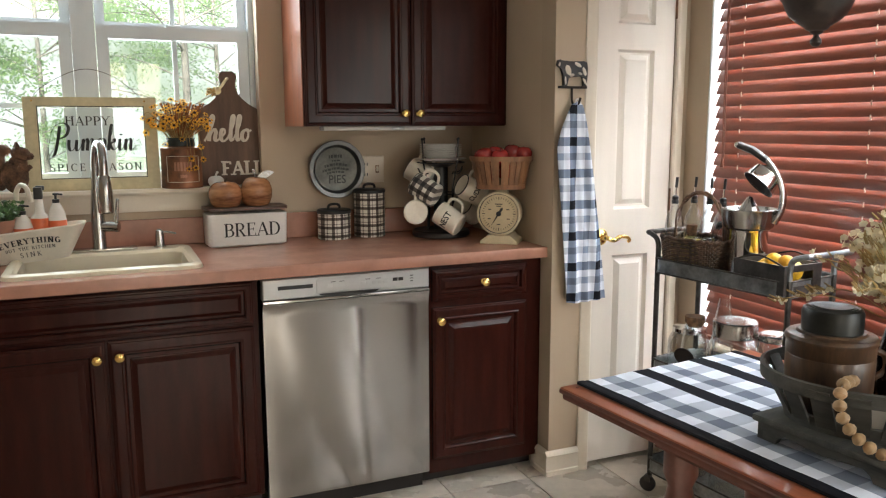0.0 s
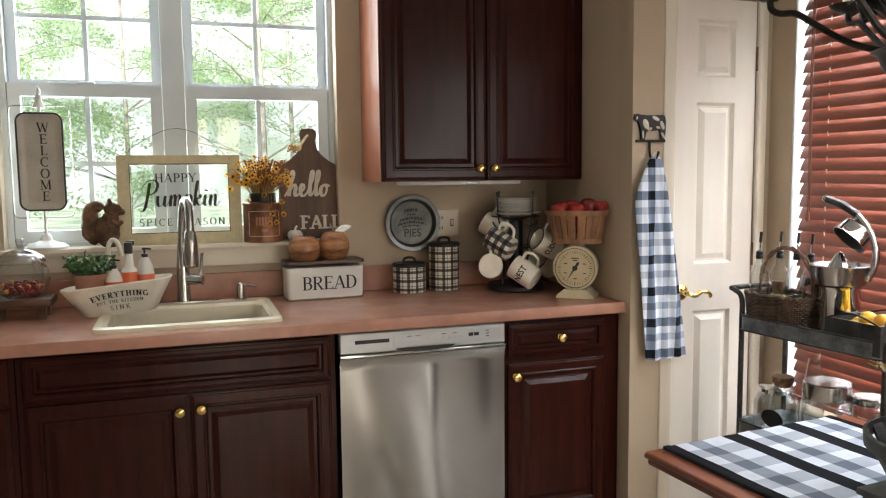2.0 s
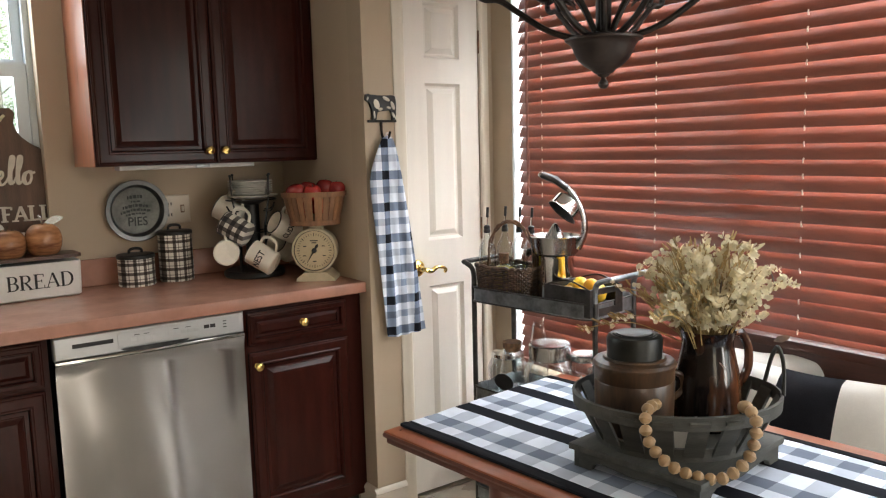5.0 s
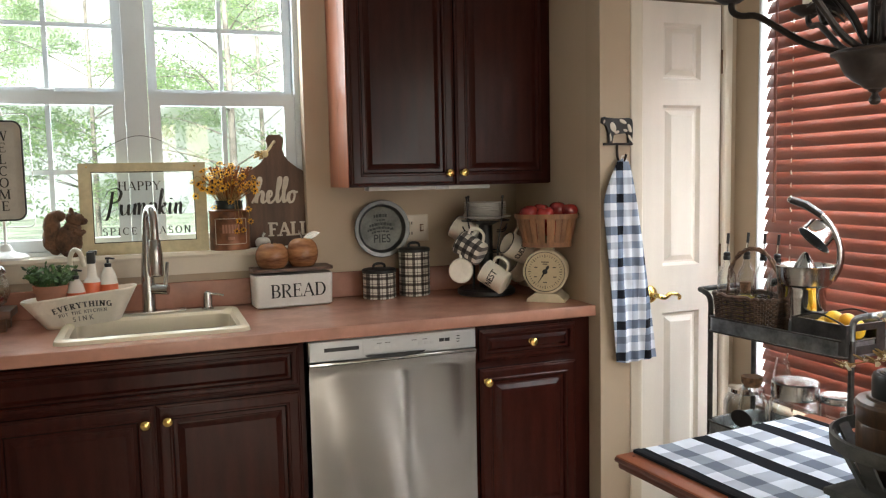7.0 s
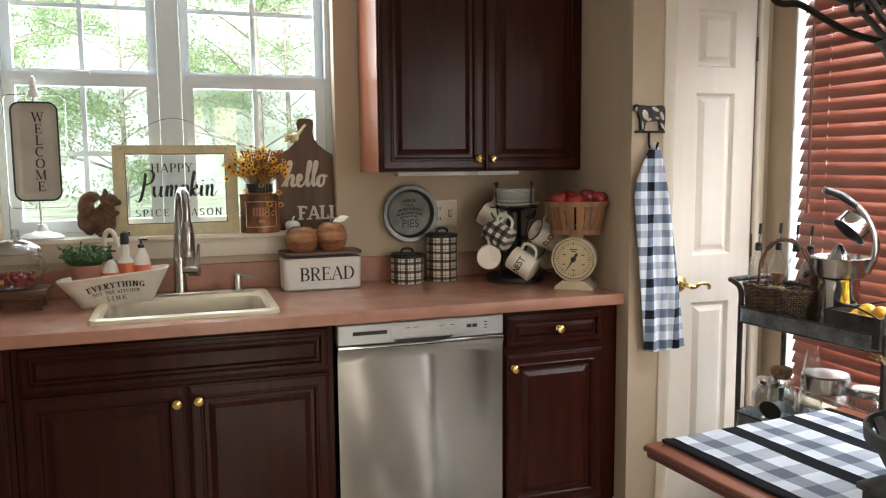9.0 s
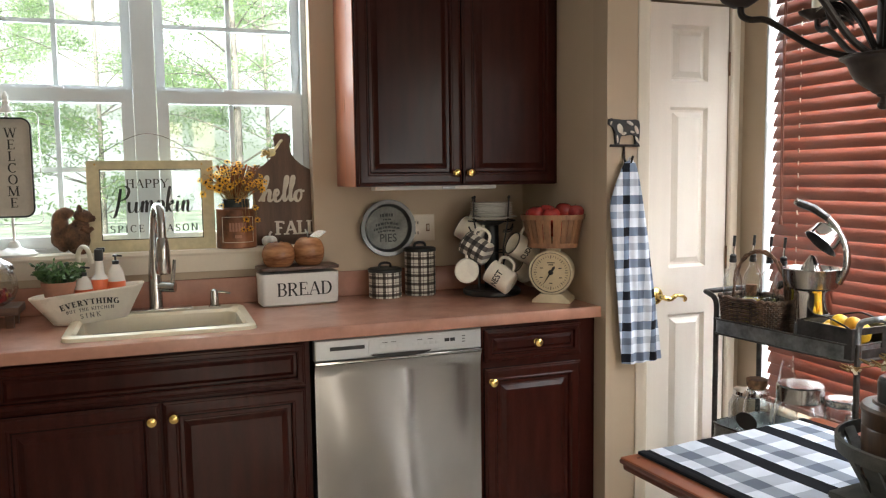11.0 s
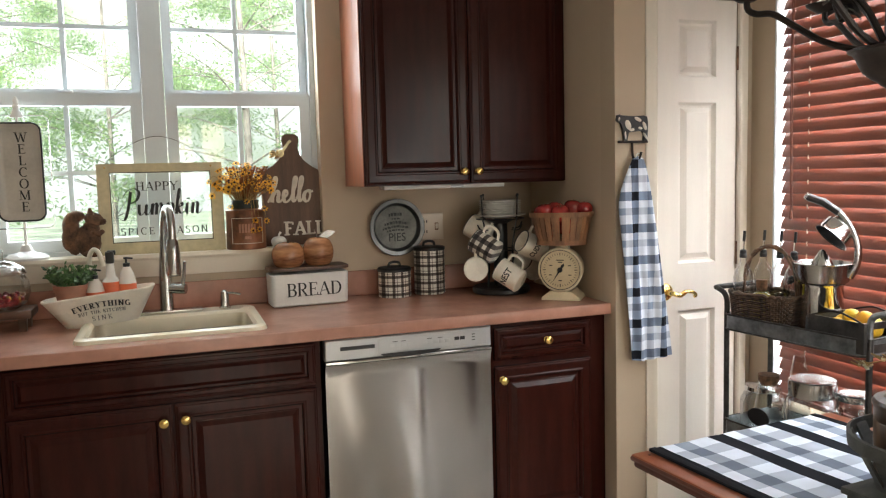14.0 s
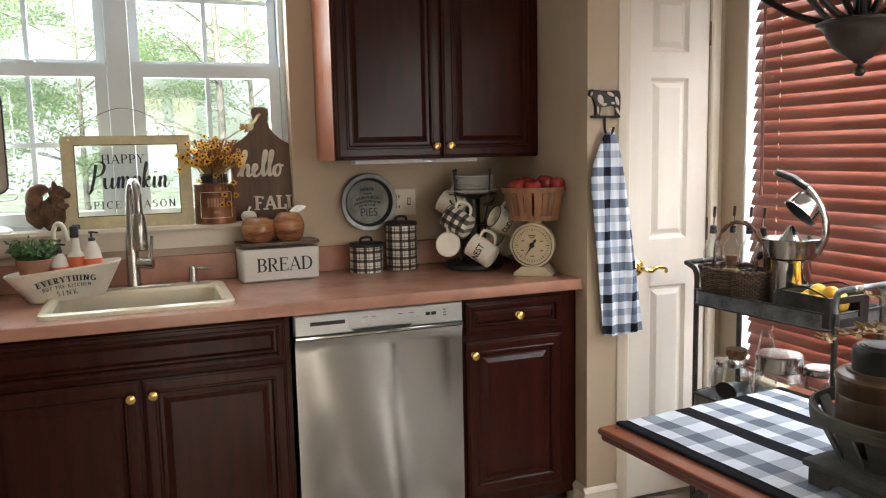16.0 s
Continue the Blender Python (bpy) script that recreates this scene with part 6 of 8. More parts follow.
bk = thing("apple_basket", pose(0.987, -0.485, CT + 0.2125, 0, 0, -30), "wood splint basket of red apples on the scale", "basket")
slats = 28
for k in range(slats):
    a0, a1 = 2 * math.pi * k / slats + 0.012, 2 * math.pi * (k + 1) / slats - 0.012
    bm = bmesh.new()
    q = []
    for (rx, ry, z) in ((0.092, 0.075, 0.004), (0.108, 0.088, 0.066), (0.122, 0.10, 0.128)):
        for g in (0, 0.003):
            q.append([bm.verts.new(((rx - g) * math.copysign(abs(math.cos(a)) ** 0.75, math.cos(a)), (ry - g) * math.copysign(abs(math.sin(a)) ** 0.75, math.sin(a)), z)) for a in (a0, a1)])
    for i in (0, 2):
        for g in (0, 1):
            bm.faces.new((q[i + g][0], q[i + g][1], q[i + 2 + g][1], q[i + 2 + g][0]))
        for e_ in (0, 1):
            bm.faces.new((q[i][e_], q[i + 1][e_], q[i + 3][e_], q[i + 2][e_]))
    part("splint", bm, "splint", bk, smooth=False)


def super_ring(rx, ry, z, n=48):
    return [(rx * math.copysign(abs(math.cos(a)) ** 0.75, math.cos(a)), ry * math.copysign(abs(math.sin(a)) ** 0.75, math.sin(a)), z) for a in (2 * math.pi * k / n for k in range(n))]


bm = bmesh.new()
bm.faces.new([bm.verts.new(p) for p in super_ring(0.091, 0.074, 0.004)])
part("bottom", bm, "splint", bk)
for z, rx, ry in ((0.122, 0.125, 0.103), (0.012, 0.097, 0.079)):
    bm = bmesh.new()
    a, b = [bm.verts.new(p) for p in super_ring(rx, ry, z - 0.009)], [bm.verts.new(p) for p in super_ring(rx + 0.001, ry + 0.001, z + 0.009)]
    c = [bm.verts.new(p) for p in super_ring(rx - 0.003, ry - 0.003, z + 0.009)]
    for k in range(48):
        j = (k + 1) % 48
        bm.faces.new((a[k], a[j], b[j], b[k])), bm.faces.new((b[k], b[j], c[j], c[k]))
    part("hoop", bm, "splint", bk)


def apple(x, y, z, r, rot):
    ob = thing("apple", pose(0.987, -0.490, CT + 0.2125, 0, 0, -30) @ pose(x, y, z + 0.010, *rot), "shiny red apple in the splint basket", "apple", "apples in the basket")
    prof = [(0.0, 0.12), (0.35, 0.02), (0.75, 0.3), (1.0, 1.0), (0.9, 1.5), (0.55, 1.8), (0.2, 1.72), (0.0, 1.5)]
    pts = smooth_path([(a * r, 0, b * r) for a, b in prof], 3)
    part("skin", lathe([(max(p.x, 0), p.z) for p in pts], 22), "apple", ob)
    part("stem", tube([(0, 0, 1.5 * r), (0.002, 0, 1.95 * r)], 0.0015, 5), "stem", ob)


for x, y, r, z, rot in ((-0.062, -0.030, 0.034, 0.090, (8, -8, 0)), (-0.03, 0.03, 0.035, 0.092, (0, 10, 50)), (-0.005, -0.040, 0.034, 0.085, (12, 0, 0)), (0.038, -0.010, 0.035, 0.100, (-8, 8, 20)), (0.085, -0.015, 0.034, 0.094, (0, 5, 90)), (0.06, 0.045, 0.034, 0.085, (10, 0, 120)), (-0.08, 0.03, 0.033, 0.082, (0, 0, 30)), (0.01, 0.01, 0.034, 0.03, (0, 0, 0)), (-0.05, -0.01, 0.034, 0.02, (0, 0, 0)), (0.06, 0.0, 0.034, 0.02, (0, 0, 0))):
    apple(x, y, z, r, rot)

# cow hook and towel
cow = thing("cow_hook", pose(1.156, DY, 1.50), "black and white cast metal cow wall hook", "wall hook")
body = [(-0.070, 0.095), (-0.066, 0.113), (-0.055, 0.116), (-0.048, 0.110), (-0.030, 0.112), (0.0, 0.108), (0.045, 0.112), (0.060, 0.108), (0.064, 0.090), (0.062, 0.055), (0.060, 0.020), (0.044, 0.020), (0.046, 0.048), (0.038, 0.058), (-0.005, 0.052), (-0.020, 0.052), (-0.024, 0.020), (-0.040, 0.020), (-0.040, 0.060), (-0.050, 0.085), (-0.062, 0.088)]
part("figure", extrude_outline(body, -0.016, -0.004, bevel=0.002), "black", cow)
part("rail", box(-0.058, 0.064, -0.014, -0.001, 0.012, 0.021, 0.002), "iron", cow)
bm = bmesh.new()
for x, z, sx, sz in ((-0.022, 0.078, 0.013, 0.020), (-0.006, 0.060, 0.012, 0.006), (0.020, 0.098, 0.018, 0.007), (0.048, 0.074, 0.008, 0.018), (-0.033, 0.040, 0.004, 0.016), (0.053, 0.036, 0.004, 0.014), (-0.060, 0.098, 0.004, 0.008), (0.030, 0.066, 0.010, 0.005), (0.047, 0.040, 0.003, 0.012)):
    ball(1, bm, pose(x, -0.0150, z, 0, 25 * math.sin(x * 90), 0) @ Matrix.Diagonal((sx, 0.003, sz, 1)))
part("white_patches", bm, "letter", cow, "cream painted patches")
part("hook", tube(smooth_path([(0.0, -0.008, 0.015), (0.0, -0.010, -0.03), (0.003, -0.02, -0.048), (0.012, -0.035, -0.045), (0.018, -0.040, -0.022)], 5), 0.0045, 8), "iron", cow)


def towel():
    bm = bmesh.new()
    nu, nv = 30, 50
    top = Vector((1.163, -0.748, 1.452))
    for side in (0, 1):
        rows = []
        for j in range(nv + 1):
            v = j / nv
            s = min(1, v * 1.6) ** 0.8
            xl = 1.140 - 0.062 * math.sin(min(1, v / 0.26) * math.pi / 2) + 0.055 * max(0, (v - 0.2) / 0.8)
            xr = 1.186 + 0.122 * v ** 0.75
            z = 1.452 - 0.745 * v
            row = []
            for i in range(nu + 1):
                u = i / nu
                fold = 0.016 * math.sin(u * 9.0 + 0.6 * v) * (1 - 0.55 * v) + 0.005 * math.sin(u * 23 + 3 * v)
                y = -0.752 - fold * s - 0.014 * s * math.sin(math.pi * u)
                if side:
                    y = min(y + 0.0045, DY - 0.003)
                zz = z + 0.012 * (1 - abs(2 * u - 1)) * (1 - v) - 0.004 * math.sin(u * 5) * v
                row.append(bm.verts.new((xl + (xr - xl) * u, min(y, DY - 0.004 if side else DY - 0.008), zz)))
            rows.append(row)
        for a, b in zip(rows, rows[1:]):
            for i in range(nu):
                f = (a[i], a[i + 1], b[i + 1], b[i])
                bm.faces.new(f if side else f[::-1])
    bmesh.ops.translate(bm, verts=bm.verts, vec=-top)
    ob = thing("dish_towel", Matrix.Translation(top), "blue grey and white checked towel hanging from the cow hook", "towel")
    part("cloth", bm, "towel", ob)
    part("hanging_loop", tube(smooth_path([(-0.012, 0, -0.012), (-0.004, 0.0, 0.016), (0.006, 0.0, 0.02), (0.016, 0, 0.006), (0.014, 0, -0.012)], 4), 0.0025, 6), "pillow_white", ob)


towel()

# ---- blinds ----
blind = thing("window_blind", pose(RX + 0.035, 0, 0), "closed red brown wooden slat blind over the window", "blind")
SY_0, SY_1 = RY0 + 0.025, -0.853
prof = [(-0.0265, 0.0), (-0.013, 0.0024), (0.0, 0.0032), (0.013, 0.0024), (0.0265, 0.0)]
bm = bmesh.new()
a = [bm.verts.new((x, SY_0, z + 0.0012)) for x, z in prof] + [bm.verts.new((x, SY_0, z - 0.0012)) for x, z in prof[::-1]]
b = [bm.verts.new((x, SY_1, v.co.z)) for x, v in zip([x for x, z in prof] + [x for x, z in prof[::-1]], a)]
for k in range(len(a)):
    bm.faces.new((a[k], a[(k + 1) % len(a)], b[(k + 1) % len(a)], b[k]))
bm.faces.new(a), bm.faces.new(b)
slat_mesh = mesh_of("slat", bm, "blind")
rnd = random.Random(5)
zz, slat_z = 0.57, []
while zz < RZ1 - 0.07:
    s = new("slat", slat_mesh)
    s.parent = blind
    s.matrix_local = pose(0, 0, zz, 0, -65 + rnd.uniform(-1.2, 1.2), rnd.uniform(-0.1, 0.1))
    slat_z.append(zz)
    zz += 0.0450
part("headrail", box(-0.03, 0.03, SY_0, SY_1, RZ1 - 0.055, RZ1 - 0.002, 0.004), "blind", blind)
part("bottom_rail", box(-0.026, 0.026, SY_0, SY_1, 0.53, 0.548, 0.004), "blind", blind)
for y in (-0.985, -1.531, -2.046, -2.56):
    bm = bmesh.new()
    for k, z in enumerate(slat_z):
        d = 0.0012 * math.sin(k * 2.3 + y)
        tube([(-0.0125, y + d, z - 0.034), (-0.0145, y, z - 0.024), (-0.0125, y - d, z - 0.019)], 0.0023, 5, bm)
    part("ladder_cord", bm, "cord", blind, "pale ladder cord knots between slats")
for y in (-0.925, -0.932):
    part("lift_cord", tube(smooth_path([(-0.034, y, RZ1 - 0.05), (-0.036, y + 0.004, 1.7), (-0.036, y - 0.003, 1.25)], 6), 0.0022, 6), "blind", blind)
part("cord_tassel", lathe([(0, 0), (0.008, 0.002), (0.006, 0.03), (0.003, 0.036), (0, 0.036)], 10), "blind", blind, m=pose(-0.036, -0.928, 1.215))

# ---- bar cart ----
CARTM = pose(1.352, -0.985, 0, 0, 0, -83)
CL, CW = 0.545, 0.262
cart = thing("bar_cart", CARTM, "dark galvanised metal three-tier bar cart on casters", "cart")


def cart_shelf(z, rim):
    bm = bmesh.new()
    loops = []
    for g, zz in ((0.004, z), (0.0, z + 0.004), (0.0, z + rim), (0.003, z + rim + 0.002), (0.005, z + rim - 0.001), (0.006, z + 0.012), (0.010, z + 0.010)):
        loops.append([bm.verts.new((x + CL / 2, y + CW / 2, zz)) for x, y in rounded_rect(CL - 2 * g, CW - 2 * g, 0.035, 5)])
    for p, q in zip(loops, loops[1:]):
        for k in range(len(p)):
            bm.faces.new((p[k], p[(k + 1) % len(p)], q[(k + 1) % len(p)], q[k]))
    bm.faces.new(loops[0][::-1]), bm.faces.new(loops[-1])
    s = part("shelf", bm, "galv", cart)
    for zz in (z + 0.003, z + rim):
        part("edge_bead", tube([(x + CL / 2, y + CW / 2, zz) for x, y in rounded_rect(CL + 0.002, CW + 0.002, 0.036, 5)], 0.0032, 6, closed=True), "cart_edge", s)
    return s


for z, rim in ((0.848, 0.054), (0.472, 0.054), (0.085, 0.054)):
    cart_shelf(z, rim)
for x in (0.0, CL):
    for y in (0.022, CW - 0.022):
        part("post", tube([(x, y, 0.055), (x, y, 0.905)], 0.0095, 10), "cart_edge", cart)
        c = part("caster", lathe([(0, -0.009), (0.026, -0.009), (0.030, -0.006), (0.030, 0.006), (0.026, 0.009), (0, 0.009)], 20), "black", cart, "black rubber caster wheel", pose(x, y - 0.008, 0.030, 90, 0, 25))
        part("fork", box(-0.012, 0.012, 0.010, 0.034, -0.014, 0.014, 0.003), "cart_edge", c)
for x, s in ((0.0, -1), (CL, 1)):
    pts = smooth_path([(x, 0.022, 0.895), (x, 0.022, 0.945), (x + s * 0.012, 0.022, 0.972), (x + s * 0.045, 0.026, 0.985), (x + s * 0.058, 0.045, 0.987), (x + s * 0.058, CW - 0.045, 0.987), (x + s * 0.045, CW - 0.026, 0.985), (x + s * 0.012, CW - 0.022, 0.972), (x, CW - 0.022, 0.945), (x, CW - 0.022, 0.895)], 5)
    part("handle", tube(pts, 0.0095, 10), "cart_edge" if s < 0 else "galv", cart)


def on_cart(x, y, z, rz=0):
    return CARTM @ pose(x, y, z, 0, 0, rz)


TOP, MID, LOW = 0.859, 0.483, 0.096

# wicker basket woven round upright stakes
wk = thing("wicker_basket", on_cart(0.118, 0.099, TOP), "dark woven wicker basket with arched cane handle", "basket")
NS, rows_n = 44, 17


def basket_at(a, f):
    w, d = 0.110 + 0.012 * f, 0.078 + 0.010 * f
    c, s = math.cos(a), math.sin(a)
    return Vector((w * math.copysign(abs(c) ** 0.45, c), d * math.copysign(abs(s) ** 0.45, s), 0))


for r in range(rows_n):
    f = r / rows_n
    pts = []
    for k in range(NS * 2):
        a = 2 * math.pi * k / (NS * 2)
        p = basket_at(a, f)
        n = p.normalized()
        p = p + n * (0.0028 * (1 if (k // 2 + r) % 2 else -1))
        p.z = 0.006 + 0.0068 * r
        pts.append(p)
    part("weaver", tube(pts, 0.0036, 5, closed=True), "wicker", wk)
for k in range(NS):
    a = 2 * math.pi * (k + 0.5) / NS
    part("stake", tube([basket_at(a, 0), basket_at(a, 1) + Vector((0, 0, 0.122))], 0.0026, 5), "wicker", wk)
pts = []
for k in range(96):
    a = 2 * math.pi * k / 96
    p = basket_at(a, 1.05)
    p.z = 0.122 + 0.003 * math.sin(k * 1.3)
    pts.append(p)
part("braided_rim", tube(pts, 0.0075, 7, closed=True), "wicker", wk)
part("floor", box(-0.10, 0.10, -0.07, 0.07, 0.0, 0.006), "wicker", wk)
hb = bmesh.new()
for ph in (0, 2.1, 4.2):
    pts = []
    for k in range(41):
        a = math.pi * k / 40
        q = 0.0042
        pts.append(Vector((-0.112 * math.cos(a), 0.004 * math.sin(ph) + q * math.cos(k * 0.8 + ph), 0.115 + 0.168 * math.sin(a) ** 0.8 + q * math.sin(k * 0.8 + ph))))
    tube(pts, 0.0045, 6, hb)
part("handle", hb, "cane", wk, "arched twisted cane handle")


def oil_bottle(x, y, label, fill):
    ob = thing("oil_bottle", on_cart(x, y, TOP + 0.0065), label, "bottle", "oil bottles in the basket")
    prof = [(0, 0), (0.030, 0), (0.032, 0.004), (0.032, 0.165), (0.028, 0.188), (0.014, 0.216), (0.0105, 0.236), (0.012, 0.242)]
    part("glass", lathe(prof, 24), "jar_glass", ob)
    if fill:
        part("oil", lathe([(0, 0.006), (0.029, 0.006), (0.029, fill), (0, fill)], 20), "oil", ob, "golden oil")
    sp = part("pourer", lathe([(0.0110, 0.234), (0.0125, 0.236), (0.0125, 0.246), (0.0105, 0.249), (0.0115, 0.251), (0.0115, 0.259), (0.006, 0.263), (0, 0.263)], 14), "black", ob, "black rubber pour spout")
    part("spout", tube([(0, 0, 0.262), (0.001, 0, 0.280), (0.003, 0, 0.296)], 0.0032, 8), "chrome", sp)
    part("cap", tube([(0.0028, 0, 0.292), (0.006, 0, 0.328)], 0.0050, 8), "black", sp)


oil_bottle(0.040, 0.055, "clear glass oil bottle with black pourer", 0.10)
oil_bottle(0.062, 0.128, "clear glass oil bottle with steel pourer", 0.02)
oil_bottle(0.130, 0.132, "clear glass oil bottle with black pourer", 0.03)
oil_bottle(0.190, 0.128, "clear glass oil bottle with black pourer", 0.0)
cb = thing("corked_bottle", on_cart(0.118, 0.060, TOP + 0.0065), "squat corked glass bottle of oil", "bottle")
part("glass", lathe([(0, 0), (0.033, 0), (0.034, 0.10), (0.026, 0.118), (0.020, 0.124), (0.020, 0.14)], 24), "jar_glass", cb)
part("oil", lathe([(0, 0.006), (0.0295, 0.006), (0.0295, 0.115), (0, 0.115)], 20), "oil", cb, "golden oil")
part("cork", lathe([(0, 0.128), (0.0175, 0.128), (0.019, 0.165), (0, 0.165)], 16), "cork", cb)

# citrus press
press = thing("citrus_press", on_cart(0.285, 0.145, TOP) @ Matrix.Diagonal((0.9, 0.9, 0.98, 1)), "polished steel lever citrus press", "juicer")
part("body", lathe([(0, 0), (0.075, 0), (0.077, 0.006), (0.074, 0.020), (0.072, 0.165), (0.078, 0.175), (0, 0.175)], 40), "chrome", press)
part("bowl", lathe([(0.070, 0.172), (0.088, 0.182), (0.096, 0.210), (0.101, 0.240), (0.103, 0.243), (0.100, 0.245), (0.094, 0.235), (0.088, 0.205), (0.03, 0.192), (0, 0.192)], 48), "nickel", press)
part("spout", tube([(-0.075, -0.02, 0.185), (-0.108, -0.034, 0.178), (-0.112, -0.035, 0.165)], [0.016, 0.013, 0.011], 10), "black", press, "dark pouring spout")
part("reamer", lathe([(0.046, 0.205), (0.044, 0.225), (0.028, 0.255), (0.010, 0.283), (0, 0.288)], 48, wave=lambda a, z: 0.9 + 0.1 * abs(math.cos(5 * a))), "nickel", press, "fluted reamer cone")
arm = smooth_path([(0.090, 0.030, 0.20), (0.112, 0.036, 0.25), (0.112, 0.036, 0.31), (0.085, 0.028, 0.37), (0.045, 0.016, 0.415), (-0.01, 0.0, 0.447), (-0.065, -0.016, 0.463)], 6)
part("lever_arm", tube(arm, [0.017] * 12 + [0.015] * 12 + [0.015] * 6 + [0.016] * 6 + [0.011], 12, flat=0.7), "nickel", press)
part("grip", tube([arm[-14], arm[-8], arm[-3]], [0.017, 0.019, 0.018], 10, flat=0.72), "cart_edge", press, "dark grey grip")
part("press_cup", lathe([(0, 0.062), (0.02, 0.060), (0.045, 0.040), (0.054, 0.0), (0.056, -0.002), (0.051, 0.0), (0.042, 0.036), (0, 0.054)], 36), "chrome", press, m=pose(0.035, 0.000, 0.330, -38, 22, 0) @ Matrix.Scale(1.15, 4))
part("cup_lining", lathe([(0, 0.045), (0.03, 0.040), (0.044, 0.02), (0.050, 0.002), (0.0525, -0.0025)], 30), "black", press, "black cup lining", pose(0.035, 0.000, 0.330, -38, 22, 0) @ Matrix.Scale(1.15, 4))
part("link", tube([(0.048, 0.008, 0.375), (0.062, 0.02, 0.39)], 0.009, 8), "nickel", press)

crate = thing("lemon_crate", on_cart(0.448, 0.088, TOP, -4), "black wooden crate of lemons with wire handles", "crate")
for y in (-0.082, 0.076):
    part("side_board", box(-0.092, 0.092, y, y + 0.006, 0, 0.092), "cart_edge", crate, smooth=False)
for x in (-0.10, 0.092):
    bm = bmesh.new()
    box(x, x + 0.008, -0.082, 0.082, 0.0, 0.026, bm=bm), box(x, x + 0.008, -0.082, 0.082, 0.072, 0.092, bm=bm)
    box(x, x + 0.008, -0.082, -0.045, 0.026, 0.072, bm=bm), box(x, x + 0.008, 0.045, 0.082, 0.026, 0.072, bm=bm)
    part("end_board", bm, "cart_edge", crate, smooth=False)
part("bottom", box(-0.092, 0.092, -0.076, 0.076, 0.0, 0.031), "walnut", crate, smooth=False)
for s in (-1, 1):
    part("wire_handle", tube(smooth_path([(-0.09, s * 0.079, 0.090), (-0.06, s * 0.079, 0.101), (0.0, s * 0.079, 0.114), (0.06, s * 0.079, 0.101), (0.09, s * 0.079, 0.090)], 4), 0.003, 6), "iron", crate)
for x, y, z, r, mt, nm in ((-0.045, -0.02, 0.006, 0.026, "lemon", "lemon"), (0.012, -0.03, 0.006, 0.026, "lemon", "lemon"), (0.055, 0.005, 0.006, 0.029, "lemon", "lemon"), (-0.02, 0.035, 0.006, 0.030, "orange", "orange"), (0.03, 0.045, 0.006, 0.029, "lemon", "lemon"), (-0.012, 0.0, 0.034, 0.027, "lemon", "lemon"), (0.030, 0.005, 0.034, 0.026, "orange", "orange"), (-0.06, 0.03, 0.006, 0.028, "lemon", "lemon")):
    prof = [(0, -1.25), (0.12, -1.2), (0.35, -1.0), (0.85, -0.55), (1.0, 0), (0.85, 0.55), (0.35, 1.0), (0.12, 1.2), (0, 1.25)] if nm == "lemon" else [(0, -1), (0.5, -0.87), (0.87, -0.5), (1, 0), (0.87, 0.5), (0.5, 0.87), (0, 1)]
    pts = smooth_path([(a * r, 0, b * r) for a, b in prof], 3)
    single(nm, lathe([(max(p.x, 0), p.z) for p in pts], 20), mt, on_cart(0.448 + x, 0.088 + y, TOP + 0.026 + z + r, 0) @ pose(0, 0, 0, 80, x * 900, 40 * x), "ripe %s in the black crate" % nm, nm, "citrus in the crate")


def glass_jar(name, x, y, z, r, h, label, lid="steel", lid_h=0.03, neck=0.75, shoulder=0.75):
    ob = thing(name, on_cart(x, y, z), label, "jar")
    hh = h - lid_h
    out = [(0, 0), (r * 0.9, 0), (r, 0.012), (r, hh * shoulder), (r * (neck + 0.12), hh * 0.93), (r * neck, hh)]
    part("glass", lathe(out, 36), "jar_glass", ob)
    if lid == "steel":
        part("lid", lathe([(r * neck + 0.006, hh - 0.004), (r * neck + 0.008, hh), (r * neck + 0.008, h - 0.004), (r * neck + 0.004, h), (r * neck - 0.01, h - 0.002), (0, h - 0.002)], 36), "nickel", ob, "brushed steel lid")
    elif lid == "knob":
        part("lid", lathe([(r * neck + 0.006, hh), (r * neck + 0.008, hh + 0.004), (r * neck + 0.006, hh + 0.016), (r * 0.3, hh + 0.024), (0.014, hh + 0.026), (0.016, hh + 0.046), (0, hh + 0.047)], 36), "chrome", ob, "chrome lid with a knob")
    elif lid == "cork":
        part("cork", lathe([(0, hh - 0.012), (r * neck - 0.004, hh - 0.012), (r * neck + 0.006, hh + 0.004), (r * neck + 0.007, h), (0, h)], 28), "cork", ob, "wide cork stopper")
    elif lid == "dome":
        part("lid", lathe([(r * neck + 0.008, hh), (r * neck + 0.004, hh + 0.010), (r * neck * 0.6, hh + 0.026), (0.012, hh + 0.034), (0.016, hh + 0.048), (0.014, hh + 0.060), (0, hh + 0.062)], 36), "jar_glass", ob, "glass dome lid")
    return ob


j = glass_jar("glass_canister", 0.075, 0.120, MID, 0.076, 0.175, "round glass canister with chrome lid on the cart", "knob", 0.03, 0.72)
j = glass_jar("carafe", 0.150, 0.062, MID, 0.046, 0.225, "glass carafe with cork stopper on the cart", "cork", 0.024, 0.62, 0.5)
part("chalk_tag", lathe([(0, 0), (0.030, 0), (0.030, 0.003), (0, 0.003)], 24, sx=1.5), "black", j, "oval black chalk label", pose(0.004, -0.050, 0.085, 90, 0, 0))
glass_jar("cookie_jar", 0.285, 0.110, MID, 0.092, 0.232, "wide glass cookie jar with steel screw lid", "steel", 0.05, 0.72, 0.72)
glass_jar("glass_bottle", 0.155, 0.205, MID, 0.036, 0.275, "clear glass bottle with a flared neck", "", 0.0, 0.5, 0.6)
